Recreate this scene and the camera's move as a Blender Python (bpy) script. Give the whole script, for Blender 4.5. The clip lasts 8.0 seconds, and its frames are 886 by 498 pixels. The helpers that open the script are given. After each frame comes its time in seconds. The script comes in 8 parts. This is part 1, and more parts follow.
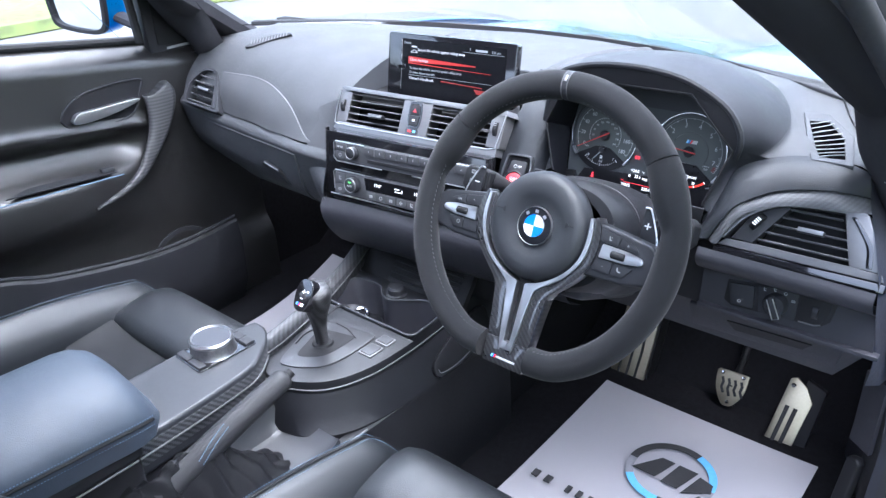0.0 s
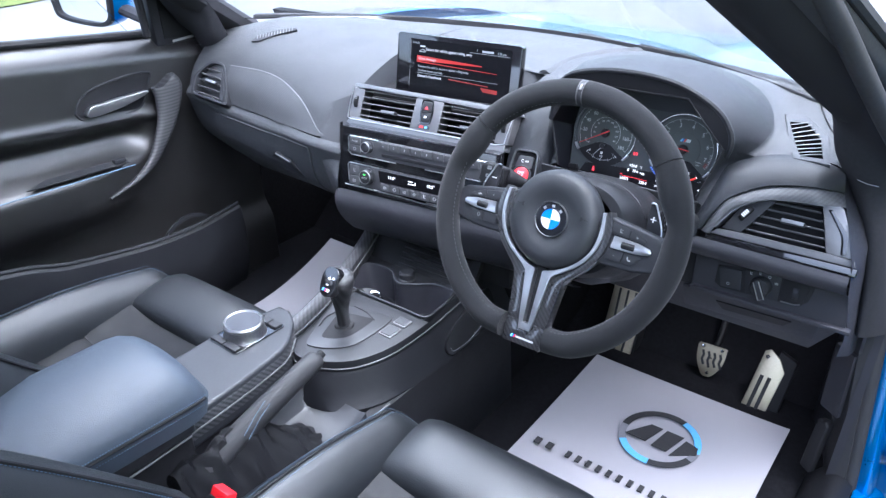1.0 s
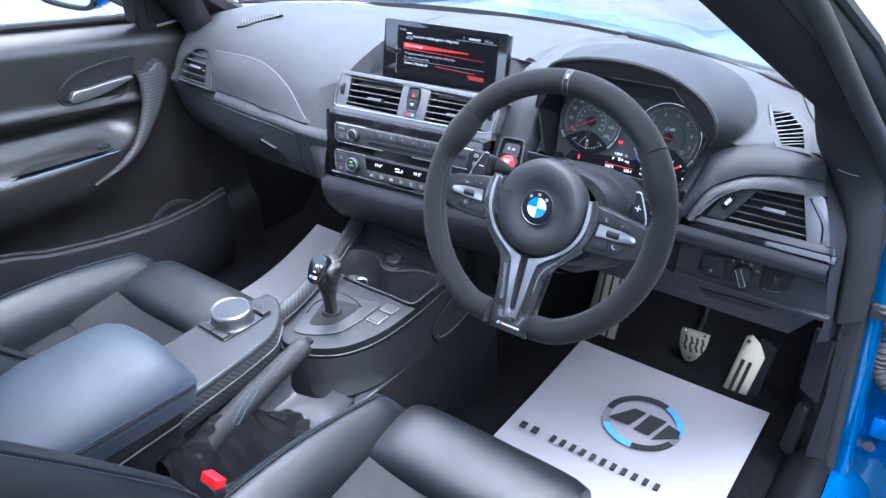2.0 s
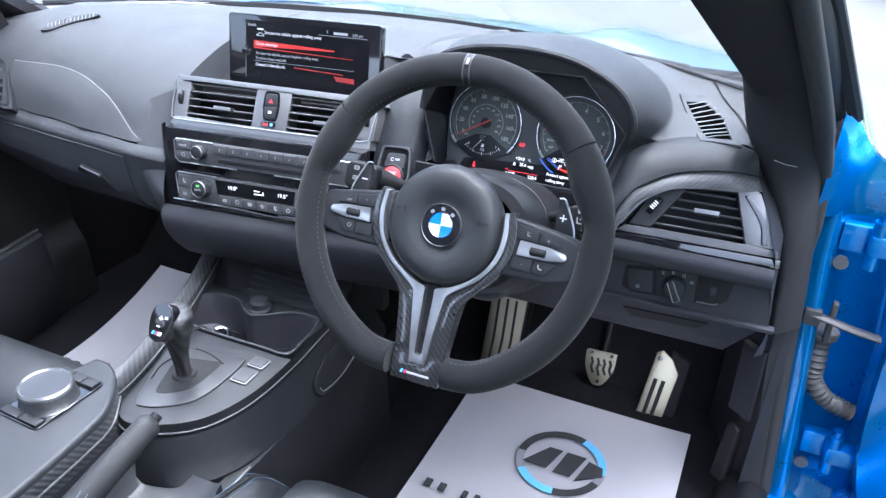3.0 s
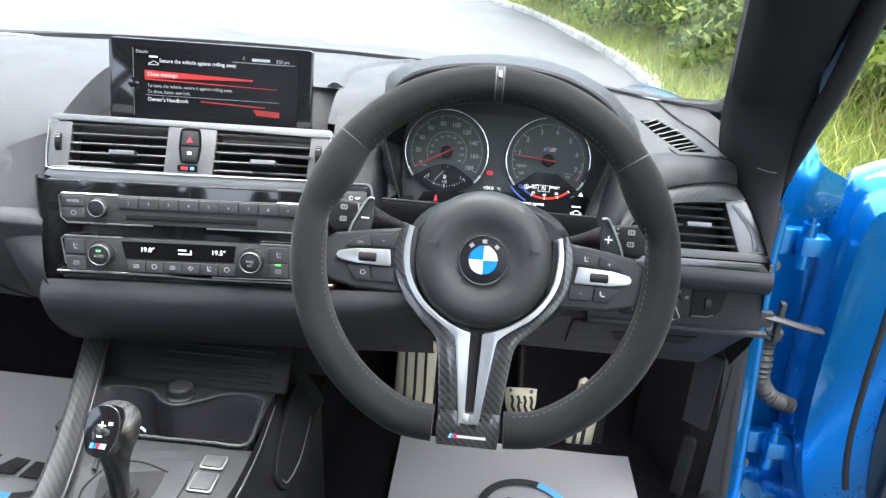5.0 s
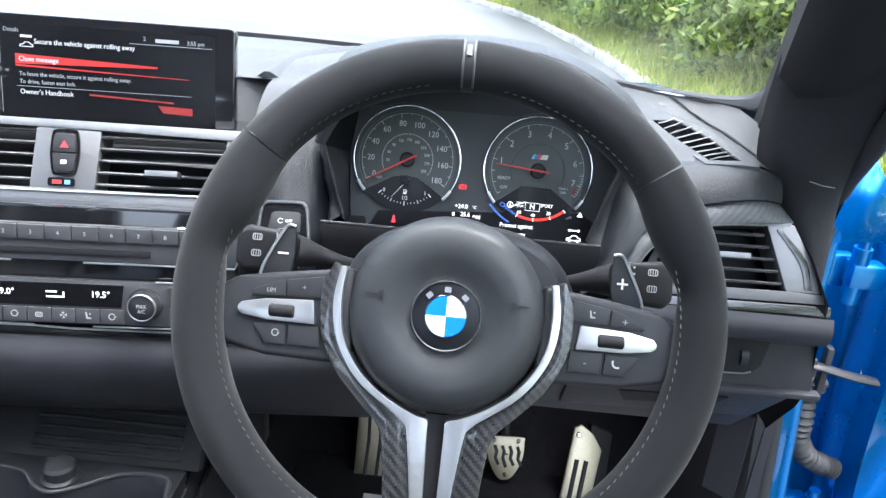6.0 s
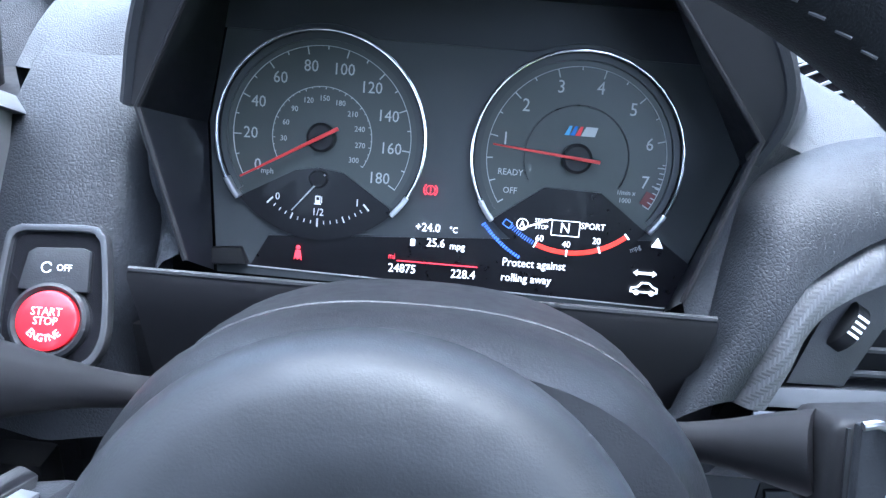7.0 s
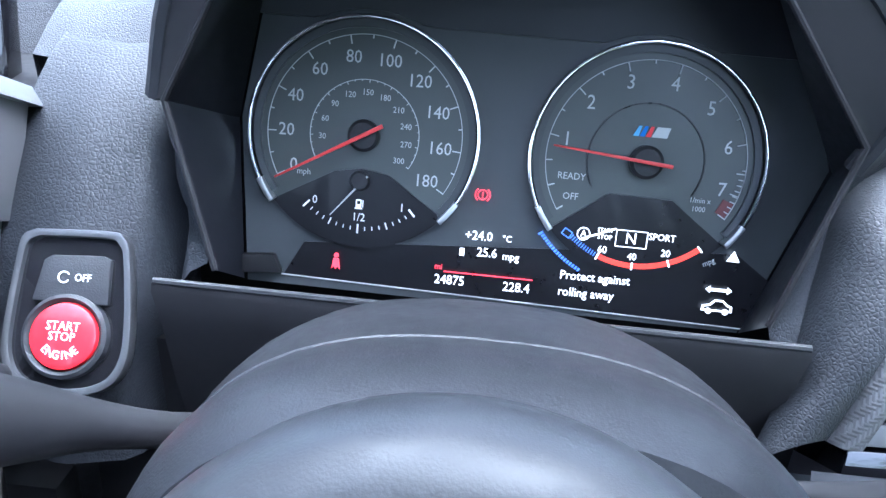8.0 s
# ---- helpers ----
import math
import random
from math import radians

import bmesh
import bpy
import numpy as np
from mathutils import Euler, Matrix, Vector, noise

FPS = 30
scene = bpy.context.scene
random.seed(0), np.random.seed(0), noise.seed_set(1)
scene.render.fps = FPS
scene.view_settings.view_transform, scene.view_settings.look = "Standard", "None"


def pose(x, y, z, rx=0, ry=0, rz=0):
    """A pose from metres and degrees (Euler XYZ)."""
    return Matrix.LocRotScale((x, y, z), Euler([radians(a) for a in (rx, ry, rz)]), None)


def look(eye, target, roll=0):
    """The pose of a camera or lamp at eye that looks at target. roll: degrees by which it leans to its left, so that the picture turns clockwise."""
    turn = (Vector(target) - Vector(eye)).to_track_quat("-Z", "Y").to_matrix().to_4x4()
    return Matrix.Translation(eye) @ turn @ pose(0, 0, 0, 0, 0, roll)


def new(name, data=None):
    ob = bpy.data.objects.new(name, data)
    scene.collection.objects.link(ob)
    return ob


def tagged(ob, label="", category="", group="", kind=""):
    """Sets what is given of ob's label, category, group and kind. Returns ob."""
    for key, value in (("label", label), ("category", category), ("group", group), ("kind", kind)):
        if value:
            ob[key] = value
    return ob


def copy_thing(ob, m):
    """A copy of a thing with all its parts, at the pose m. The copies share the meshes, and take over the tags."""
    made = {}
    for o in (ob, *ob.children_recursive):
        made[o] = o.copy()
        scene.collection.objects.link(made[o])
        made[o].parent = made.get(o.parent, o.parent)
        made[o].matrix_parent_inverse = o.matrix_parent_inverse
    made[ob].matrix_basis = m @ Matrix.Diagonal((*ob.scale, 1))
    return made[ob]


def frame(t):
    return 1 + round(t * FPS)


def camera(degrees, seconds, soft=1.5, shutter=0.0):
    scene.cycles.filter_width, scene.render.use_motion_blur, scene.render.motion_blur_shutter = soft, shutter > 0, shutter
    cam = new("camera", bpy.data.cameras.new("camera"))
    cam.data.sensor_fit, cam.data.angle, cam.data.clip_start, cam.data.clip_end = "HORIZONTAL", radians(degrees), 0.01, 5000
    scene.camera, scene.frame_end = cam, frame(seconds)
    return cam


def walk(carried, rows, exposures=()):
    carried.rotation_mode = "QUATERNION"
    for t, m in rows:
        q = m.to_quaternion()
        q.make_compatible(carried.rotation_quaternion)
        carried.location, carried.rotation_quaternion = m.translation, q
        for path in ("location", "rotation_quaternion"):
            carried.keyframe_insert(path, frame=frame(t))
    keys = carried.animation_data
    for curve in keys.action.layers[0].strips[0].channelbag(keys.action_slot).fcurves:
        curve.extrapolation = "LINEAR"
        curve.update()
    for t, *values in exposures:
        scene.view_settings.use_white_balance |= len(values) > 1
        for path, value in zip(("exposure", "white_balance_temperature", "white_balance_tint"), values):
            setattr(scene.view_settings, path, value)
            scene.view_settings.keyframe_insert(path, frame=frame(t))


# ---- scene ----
cam = camera(61.1, 8.0, soft=1.4)
PATH = [
    (0, (0.4416, -0.6688, 1.1756), (-0.7332, 0.6757, 0.2744), -2.48),
    (0.5, (0.4168, -0.7303, 1.2276), (-0.6951, 0.6473, 0.2969), -2.02),
    (1, (0.4261, -0.7774, 1.2398), (-0.6511, 0.6060, 0.2778), -1.45),
    (1.2, (0.4285, -0.7870, 1.2560), (-0.6370, 0.5850, 0.2660), -1.25),
    (2.3, (0.4240, -0.7755, 1.2370), (-0.5825, 0.6320, 0.2420), -0.7),
    (2.5, (0.4120, -0.7599, 1.2079), (-0.5648, 0.6961, 0.2457), -0.18),
    (3, (0.2978, -0.6525, 1.1520), (-0.4294, 0.9575, 0.2144), 1.02),
    (3.5, (0.1538, -0.6003, 1.1013), (-0.2315, 1.1504, 0.2144), 3.01),
    (4, (0.0321, -0.6141, 1.0785), (-0.1575, 1.2058, 0.2710), 4.38),
    (4.5, (-0.0007, -0.6338, 1.0765), (-0.1347, 1.2052, 0.3019), 4.08),
    (4.7, (-0.0075, -0.6430, 1.0828), (-0.1185, 1.1920, 0.2970), 4.1),
    (5.8, (0.0116, -0.5140, 1.0425), (-0.0735, 1.3360, 0.2880), 4.2),
    (6, (0.0115, -0.4341, 1.0278), (-0.0594, 1.4111, 0.2596), 4.39),
    (6.5, (0.0144, -0.2236, 0.9643), (-0.0320, 1.6113, 0.1699), 4.83),
    (7, (0.0142, -0.0920, 0.9338), (-0.0189, 1.7291, 0.1075), 4.46),
    (7.5, (0.0063, -0.0502, 0.9248), (-0.0245, 1.7557, 0.0659), 4.18),
    (8, (-0.0023, -0.0581, 0.9274), (-0.0833, 1.7476, 0.0715), 4.65),
]
walk(cam, [(t, look(eye, target, roll)) for t, eye, target, roll in PATH], exposures=[(0.0, 3.32, 5500, 13), (1.0, 3.23, 5400, 13), (2.5, 3.21, 5250, 13), (3.0, 3.20, 5500, 12), (3.5, 3.22, 5800, 10), (4.5, 3.24, 6200, 7), (6.0, 3.38, 5900, 8), (7.0, 3.67, 5050, 9), (8.0, 3.81, 5000, 10)])

# ---- light ----
world = bpy.data.worlds.new("sky")
scene.world = world
world.use_nodes = True
wn = world.node_tree.nodes
sky = wn.new("ShaderNodeTexSky")
sky.sky_type, sky.sun_disc = "NISHITA", False
sky.sun_elevation, sky.sun_rotation = radians(70), radians(95)
sky.air_density, sky.dust_density = 1.0, 5.0
wn["Background"].inputs["Strength"].default_value = 0.15
haze = wn.new("ShaderNodeHueSaturation")
haze.inputs["Saturation"].default_value = 0.55
world.node_tree.links.new(sky.outputs["Color"], haze.inputs["Color"])
world.node_tree.links.new(haze.outputs["Color"], wn["Background"].inputs["Color"])
sun_data = bpy.data.lights.new("sun", "SUN")
sun_data.energy, sun_data.angle, sun_data.color = 0.45, radians(26), (1.0, 0.96, 0.90)
sun = new("sun", sun_data)
sun.matrix_world = look((-2.2, 2.6, 8.6), (0, 0, 0))

# ---- mesh helpers ----
WM = {}
FINE = ("stitching", "pad_stitching", "graduation", "fuel_graduation", "charge_graduation", "economy_tick", "ribs")


def cr(pts, n):
    """n points along a smooth curve through pts."""
    p = [Vector(q) for q in pts]
    p = [2 * p[0] - p[1]] + p + [2 * p[-1] - p[-2]]
    out, segs = [], len(p) - 3
    for i in range(n):
        s = i / (n - 1) * segs
        k = min(int(s), segs - 1)
        f = s - k
        a, b, c, d = p[k:k + 4]
        out.append(0.5 * (2 * b + (c - a) * f + (2 * a - 5 * b + 4 * c - d) * f * f + (3 * b - a - 3 * c + d) * f ** 3))
    return out


def lerp_table(rows, x):
    """Rows of (key, values...), smooth in between."""
    if x <= rows[0][0]:
        return rows[0][1:]
    for a, b in zip(rows, rows[1:]):
        if x <= b[0]:
            f = (x - a[0]) / (b[0] - a[0])
            f = f * f * (3 - 2 * f) * 0.35 + f * 0.65
            return tuple(u + (v - u) * f for u, v in zip(a[1:], b[1:]))
    return rows[-1][1:]


def loft(sections, wrap=False, caps=False):
    bm = bmesh.new()
    rows = [[bm.verts.new(p) for p in s] for s in sections]
    for a, b in zip(rows, rows[1:]):
        n = len(a)
        for i in range(n if wrap else n - 1):
            j = (i + 1) % n
            bm.faces.new((a[i], a[j], b[j], b[i]))
    if caps:
        bm.faces.new(rows[0][::-1])
        bm.faces.new(rows[-1])
    bmesh.ops.recalc_face_normals(bm, faces=bm.faces)
    return bm


def surf(nu, nv, f):
    return loft([[f(i / nu, j / nv) for j in range(nv + 1)] for i in range(nu + 1)])


def shell(nu, nv, f, depth):
    """A closed slab: the surface f and the same pushed along the vector depth."""
    d = Vector(depth)
    bm = bmesh.new()
    top = [[bm.verts.new(f(i / nu, j / nv)) for j in range(nv + 1)] for i in range(nu + 1)]
    bot = [[bm.verts.new(v.co + d) for v in r] for r in top]
    for i in range(nu):
        for j in range(nv):
            bm.faces.new((top[i][j], top[i][j + 1], top[i + 1][j + 1], top[i + 1][j]))
            bm.faces.new((bot[i][j], bot[i + 1][j], bot[i + 1][j + 1], bot[i][j + 1]))
    for j in range(nv):
        bm.faces.new((top[0][j], bot[0][j], bot[0][j + 1], top[0][j + 1]))
        bm.faces.new((top[nu][j], top[nu][j + 1], bot[nu][j + 1], bot[nu][j]))
    for i in range(nu):
        bm.faces.new((top[i][0], top[i + 1][0], bot[i + 1][0], bot[i][0]))
        bm.faces.new((top[i][nv], bot[i][nv], bot[i + 1][nv], top[i + 1][nv]))
    bmesh.ops.recalc_face_normals(bm, faces=bm.faces)
    return bm


def bevel(bm, r, seg=2, angle=25):
    edges = [e for e in bm.edges if len(e.link_faces) == 2 and e.calc_face_angle(0) > radians(angle)]
    bmesh.ops.bevel(bm, geom=edges, offset=r, segments=seg, profile=0.6, affect="EDGES", clamp_overlap=True)
    return bm


def box(c, s, r=0.0, seg=2, m=None):
    bm = bmesh.new()
    bmesh.ops.create_cube(bm, size=1)
    bmesh.ops.scale(bm, vec=s, verts=bm.verts)
    if r:
        bevel(bm, r, seg)
    bm.transform((m or Matrix()) @ Matrix.Translation(c) if m is None else m @ Matrix.Translation(c))
    return bm


def prism(pts, z0, z1, r=0.0, seg=2):
    """A flat outline in x, y, drawn out from z0 to z1."""
    bm = bmesh.new()
    lo = [bm.verts.new((x, y, z0)) for x, y in pts]
    hi = [bm.verts.new((x, y, z1)) for x, y in pts]
    n = len(pts)
    bm.faces.new(hi)
    bm.faces.new(lo[::-1])
    for i in range(n):
        j = (i + 1) % n
        bm.faces.new((lo[i], lo[j], hi[j], hi[i]))
    bmesh.ops.recalc_face_normals(bm, faces=bm.faces)
    if r:
        bevel(bm, r, seg, 20)
    return bm


def ringprism(outer, inner, z0, z1, r=0.0):
    """A flat ring between two outlines with as many points each."""
    bm = bmesh.new()
    rows = [[bm.verts.new((x, y, z)) for x, y in o] for o, z in ((outer, z0), (outer, z1), (inner, z1), (inner, z0))]
    n = len(outer)
    for k in range(4):
        a, b = rows[k], rows[(k + 1) % 4]
        for i in range(n):
            j = (i + 1) % n
            bm.faces.new((a[i], a[j], b[j], b[i]))
    bmesh.ops.recalc_face_normals(bm, faces=bm.faces)
    if r:
        bevel(bm, r, 2, 30)
    return bm


def rrect(cx, cy, w, h, r, n=5):
    out = []
    for k, (sx, sy) in enumerate(((1, 1), (-1, 1), (-1, -1), (1, -1))):
        for i in range(n + 1):
            a = radians(90 * k + 90 * i / n)
            out.append((cx + sx * (w / 2 - r) + r * math.cos(a), cy + sy * (h / 2 - r) + r * math.sin(a)))
    return out


def circle(cx, cy, r, n=40, a0=0.0, a1=360.0):
    full = abs(a1 - a0) >= 360
    return [(cx + r * math.cos(radians(a0 + (a1 - a0) * i / (n if full else n - 1))), cy + r * math.sin(radians(a0 + (a1 - a0) * i / (n if full else n - 1)))) for i in range(n)]


def arcband(cx, cy, r0, r1, a0, a1, n=40):
    return circle(cx, cy, r1, n, a0, a1) + circle(cx, cy, r0, n, a1, a0)


def tube(pts, r, n=10, closed=False, flat=1.0, up=(0, 0, 1)):
    """A round bar along pts; r may be a list; flat squeezes it across."""
    pts = [Vector(p) for p in pts]
    rs = r if isinstance(r, (list, tuple)) else [r] * len(pts)
    secs, side = [], None
    for i, p in enumerate(pts):
        a = pts[i - 1] if (i or closed) else p
        b = pts[(i + 1) % len(pts)] if (i < len(pts) - 1 or closed) else p
        d = (b - a).normalized()
        side = (side if side is not None else Vector(up).cross(d))
        side = side - side.dot(d) * d
        if side.length < 1e-6:
            side = Vector((1, 0, 0)).cross(d)
        side.normalize()
        v = d.cross(side)
        secs.append([p + rs[i] * (math.cos(2 * math.pi * k / n) * side + flat * math.sin(2 * math.pi * k / n) * v) for k in range(n)])
    if closed:
        secs.append(secs[0])
    bm = loft(secs, wrap=True, caps=not closed)
    if closed:
        bmesh.ops.remove_doubles(bm, verts=bm.verts, dist=1e-6)
    return bm


def lathe(profile, n=48, a0=0.0, a1=360.0):
    """A turned form round z from (radius, z) pairs."""
    full = abs(a1 - a0) >= 360
    secs = []
    for i in range(n + 1):
        a = radians(a0 + (a1 - a0) * i / n)
        secs.append([(r * math.cos(a), r * math.sin(a), z) for r, z in profile])
    bm = loft(secs)
    bmesh.ops.remove_doubles(bm, verts=bm.verts, dist=1e-6)
    bmesh.ops.recalc_face_normals(bm, faces=bm.faces)
    return bm


def join(*bms):
    out = bmesh.new()
    for b in bms:
        me = bpy.data.meshes.new("tmp")
        b.to_mesh(me)
        b.free()
        out.from_mesh(me)
        bpy.data.meshes.remove(me)
    return out


def moved(bm, m):
    bm.transform(m)
    return bm


def frame3(o, ux, up):
    """A frame with its x along ux and its y towards up."""
    ux = Vector(ux).normalized()
    up = Vector(up)
    up = (up - up.dot(ux) * ux).normalized()
    n = ux.cross(up)
    m = Matrix((ux, up, n)).transposed().to_4x4()
    m.translation = o
    return m


def finish(ob, bm, material, angle=38):
    for f in bm.faces:
        f.smooth = True
    bm.to_mesh(ob.data)
    bm.free()
    ob.data.set_sharp_from_angle(angle=radians(angle))
    ob.data.materials.append(material)
    return ob


def thing(name, at, label, category, group="", kind=""):
    m = at if isinstance(at, Matrix) else Matrix.Translation(at)
    ob = new(name)
    ob.empty_display_size = 0.02
    ob.matrix_world = m
    WM[ob] = m
    return tagged(ob, label, category, group, kind)


def part(name, bm, material, parent, label="", m=None, angle=38):
    """bm is in the world's metres, or in those of the frame m."""
    if m is not None:
        bm.transform(m)
    bm.transform(WM[parent].inverted())
    ob = new(name, bpy.data.meshes.new(name))
    finish(ob, bm, material, angle)
    ob.parent = parent
    WM[ob] = WM[parent]
    return tagged(ob, label, kind="stuff" if name in FINE else "")


def solo(name, bm, material, label="", category="", group="", kind="", m=None, angle=38):
    if m is not None:
        bm.transform(m)
    co = [v.co for v in bm.verts]
    lo = Vector([min(c[k] for c in co) for k in range(3)])
    hi = Vector([max(c[k] for c in co) for k in range(3)])
    base = Vector(((lo.x + hi.x) / 2, (lo.y + hi.y) / 2, lo.z))
    bm.transform(Matrix.Translation(-base))
    ob = new(name, bpy.data.meshes.new(name))
    finish(ob, bm, material, angle)
    ob.location = base
    WM[ob] = Matrix.Translation(base)
    return tagged(ob, label, category, group, kind)


def letters(body, size, m_at, align="CENTER", depth=0.0002, squeeze=1.0):
    """Writing as a mesh in the x, y plane of the frame m_at."""
    cu = bpy.data.curves.new("writing", "FONT")
    cu.body, cu.size, cu.extrude, cu.resolution_u = body, size, depth, 2
    cu.align_x, cu.align_y = align, "CENTER"
    ob = bpy.data.objects.new("writing", cu)
    me = ob.to_mesh()
    bm = bmesh.new()
    bm.from_mesh(me)
    ob.to_mesh_clear()
    bpy.data.objects.remove(ob)
    bpy.data.curves.remove(cu)
    bm.transform(m_at @ Matrix.Diagonal((squeeze, 1, 1, 1)))
    return bm


# ---- materials ----
def mat(name, col, rough=0.5, metal=0.0, var=0.12, vscale=18.0, bump=0.0, bscale=500.0, cells=False, coat=0.0, spec=0.5, sheen=0.0, rvar=0.12, stretch=(1, 1, 1)):
    m = bpy.data.materials.new(name)
    m.use_nodes = True
    nt = m.node_tree
    b = nt.nodes["Principled BSDF"]
    tc = nt.nodes.new("ShaderNodeTexCoord")
    mp = nt.nodes.new("ShaderNodeMapping")
    mp.inputs["Scale"].default_value = stretch
    nt.links.new(tc.outputs["Object"], mp.inputs["Vector"])
    n1 = nt.nodes.new("ShaderNodeTexNoise")
    n1.inputs["Scale"].default_value, n1.inputs["Detail"].default_value = vscale, 5
    nt.links.new(mp.outputs["Vector"], n1.inputs["Vector"])
    n2 = nt.nodes.new("ShaderNodeTexNoise")
    n2.inputs["Scale"].default_value, n2.inputs["Detail"].default_value = vscale * 12, 3
    nt.links.new(mp.outputs["Vector"], n2.inputs["Vector"])
    add = nt.nodes.new("ShaderNodeMath")
    add.operation = "ADD"
    nt.links.new(n1.outputs["Fac"], add.inputs[0])
    nt.links.new(n2.outputs["Fac"], add.inputs[1])
    half = nt.nodes.new("ShaderNodeMath")
    half.operation = "MULTIPLY"
    half.inputs[1].default_value = 0.5
    nt.links.new(add.outputs[0], half.inputs[0])
    ramp = nt.nodes.new("ShaderNodeMapRange")
    ramp.inputs["From Min"].default_value, ramp.inputs["From Max"].default_value = 0.35, 0.65
    nt.links.new(half.outputs[0], ramp.inputs["Value"])
    mix = nt.nodes.new("ShaderNodeMix")
    mix.data_type = "RGBA"
    mix.inputs["A"].default_value = (*[c * (1 - var) for c in col], 1)
    mix.inputs["B"].default_value = (*[min(1, c * (1 + var)) for c in col], 1)
    nt.links.new(ramp.outputs["Result"], mix.inputs["Factor"])
    nt.links.new(mix.outputs["Result"], b.inputs["Base Color"])
    rr = nt.nodes.new("ShaderNodeMapRange")
    rr.inputs["To Min"].default_value, rr.inputs["To Max"].default_value = max(0.02, rough * (1 - rvar)), min(1, rough * (1 + rvar))
    nt.links.new(ramp.outputs["Result"], rr.inputs["Value"])
    nt.links.new(rr.outputs["Result"], b.inputs["Roughness"])
    b.inputs["Metallic"].default_value = metal
    b.inputs["Specular IOR Level"].default_value = spec
    b.inputs["Coat Weight"].default_value = coat
    b.inputs["Coat Roughness"].default_value = 0.04
    if sheen:
        b.inputs["Sheen Weight"].default_value = sheen
        b.inputs["Sheen Roughness"].default_value = 0.5
    if bump:
        if cells:
            t = nt.nodes.new("ShaderNodeTexVoronoi")
            t.feature = "DISTANCE_TO_EDGE"
            t.inputs["Scale"].default_value = bscale
            wob = nt.nodes.new("ShaderNodeVectorMath")
            wob.operation = "MULTIPLY_ADD"
            wob.inputs[1].default_value = (0.9 / bscale,) * 3
            n3 = nt.nodes.new("ShaderNodeTexNoise")
            n3.inputs["Scale"].default_value = bscale * 0.4
            nt.links.new(mp.outputs["Vector"], n3.inputs["Vector"])
            nt.links.new(n3.outputs["Color"], wob.inputs[0])
            nt.links.new(mp.outputs["Vector"], wob.inputs[2])
            nt.links.new(wob.outputs[0], t.inputs["Vector"])
            cl = nt.nodes.new("ShaderNodeMapRange")
            cl.inputs["From Max"].default_value = 0.25
            nt.links.new(t.outputs["Distance"], cl.inputs["Value"])
            h = cl.outputs["Result"]
        else:
            t = nt.nodes.new("ShaderNodeTexNoise")
            t.inputs["Scale"].default_value, t.inputs["Detail"].default_value = bscale, 3
            nt.links.new(mp.outputs["Vector"], t.inputs["Vector"])
            h = t.outputs["Fac"]
        bp = nt.nodes.new("ShaderNodeBump")
        bp.inputs["Strength"].default_value, bp.inputs["Distance"].default_value = bump, 0.0008
        nt.links.new(h, bp.inputs["Height"])
        nt.links.new(bp.outputs["Normal"], b.inputs["Normal"])
    return m


def weave(name, c0, c1, size, rough, coat=0.0, turn=(0, 0, 0), relief=0.3, metal=0.0):
    """Twill cloth: steps of over and under threads, two tones and a fine relief."""
    m = mat(name, c0, rough, metal=metal, coat=coat)
    nt = m.node_tree
    b = nt.nodes["Principled BSDF"]
    tc = nt.nodes.new("ShaderNodeTexCoord")
    mp = nt.nodes.new("ShaderNodeMapping")
    mp.inputs["Rotation"].default_value = [radians(a) for a in turn]
    mp.inputs["Scale"].default_value = (1 / size,) * 3
    nt.links.new(tc.outputs["Object"], mp.inputs["Vector"])
    sp = nt.nodes.new("ShaderNodeSeparateXYZ")
    nt.links.new(mp.outputs["Vector"], sp.inputs[0])

    def op(kind, a, b2):
        n = nt.nodes.new("ShaderNodeMath")
        n.operation = kind
        for k, v in enumerate((a, b2)):
            if isinstance(v, (int, float)):
                n.inputs[k].default_value = v
            elif v is not None:
                nt.links.new(v, n.inputs[k])
        return n.outputs[0]

    fx, fy = op("FLOOR", sp.outputs["X"], None), op("FLOOR", sp.outputs["Y"], None)
    s = op("FLOORED_MODULO", op("ADD", fx, fy), 4.0)
    over = op("LESS_THAN", s, 1.5)
    wx = op("ABSOLUTE", op("SUBTRACT", op("FRACT", sp.outputs["X"], None), 0.5), None)
    wy = op("ABSOLUTE", op("SUBTRACT", op("FRACT", sp.outputs["Y"], None), 0.5), None)
    h = op("ADD", op("MULTIPLY", over, op("SUBTRACT", 1.0, wx)), op("MULTIPLY", op("SUBTRACT", 1.0, over), op("SUBTRACT", 0.8, wy)))
    mix = nt.nodes.new("ShaderNodeMix")
    mix.data_type = "RGBA"
    mix.inputs["A"].default_value, mix.inputs["B"].default_value = (*c0, 1), (*c1, 1)
    nt.links.new(over, mix.inputs["Factor"])
    nt.links.new(mix.outputs["Result"], b.inputs["Base Color"])
    bp = nt.nodes.new("ShaderNodeBump")
    bp.inputs["Strength"].default_value, bp.inputs["Distance"].default_value = relief, size * 0.5
    nt.links.new(h, bp.inputs["Height"])
    nt.links.new(bp.outputs["Normal"], b.inputs["Normal"])
    return m


def glow(name, col, strength):
    m = bpy.data.materials.new(name)
    m.use_nodes = True
    b = m.node_tree.nodes["Principled BSDF"]
    b.inputs["Base Color"].default_value = (*[c * 0.3 for c in col], 1)
    b.inputs["Emission Color"].default_value = (*col, 1)
    b.inputs["Emission Strength"].default_value = strength
    b.inputs["Roughness"].default_value = 0.4
    return m


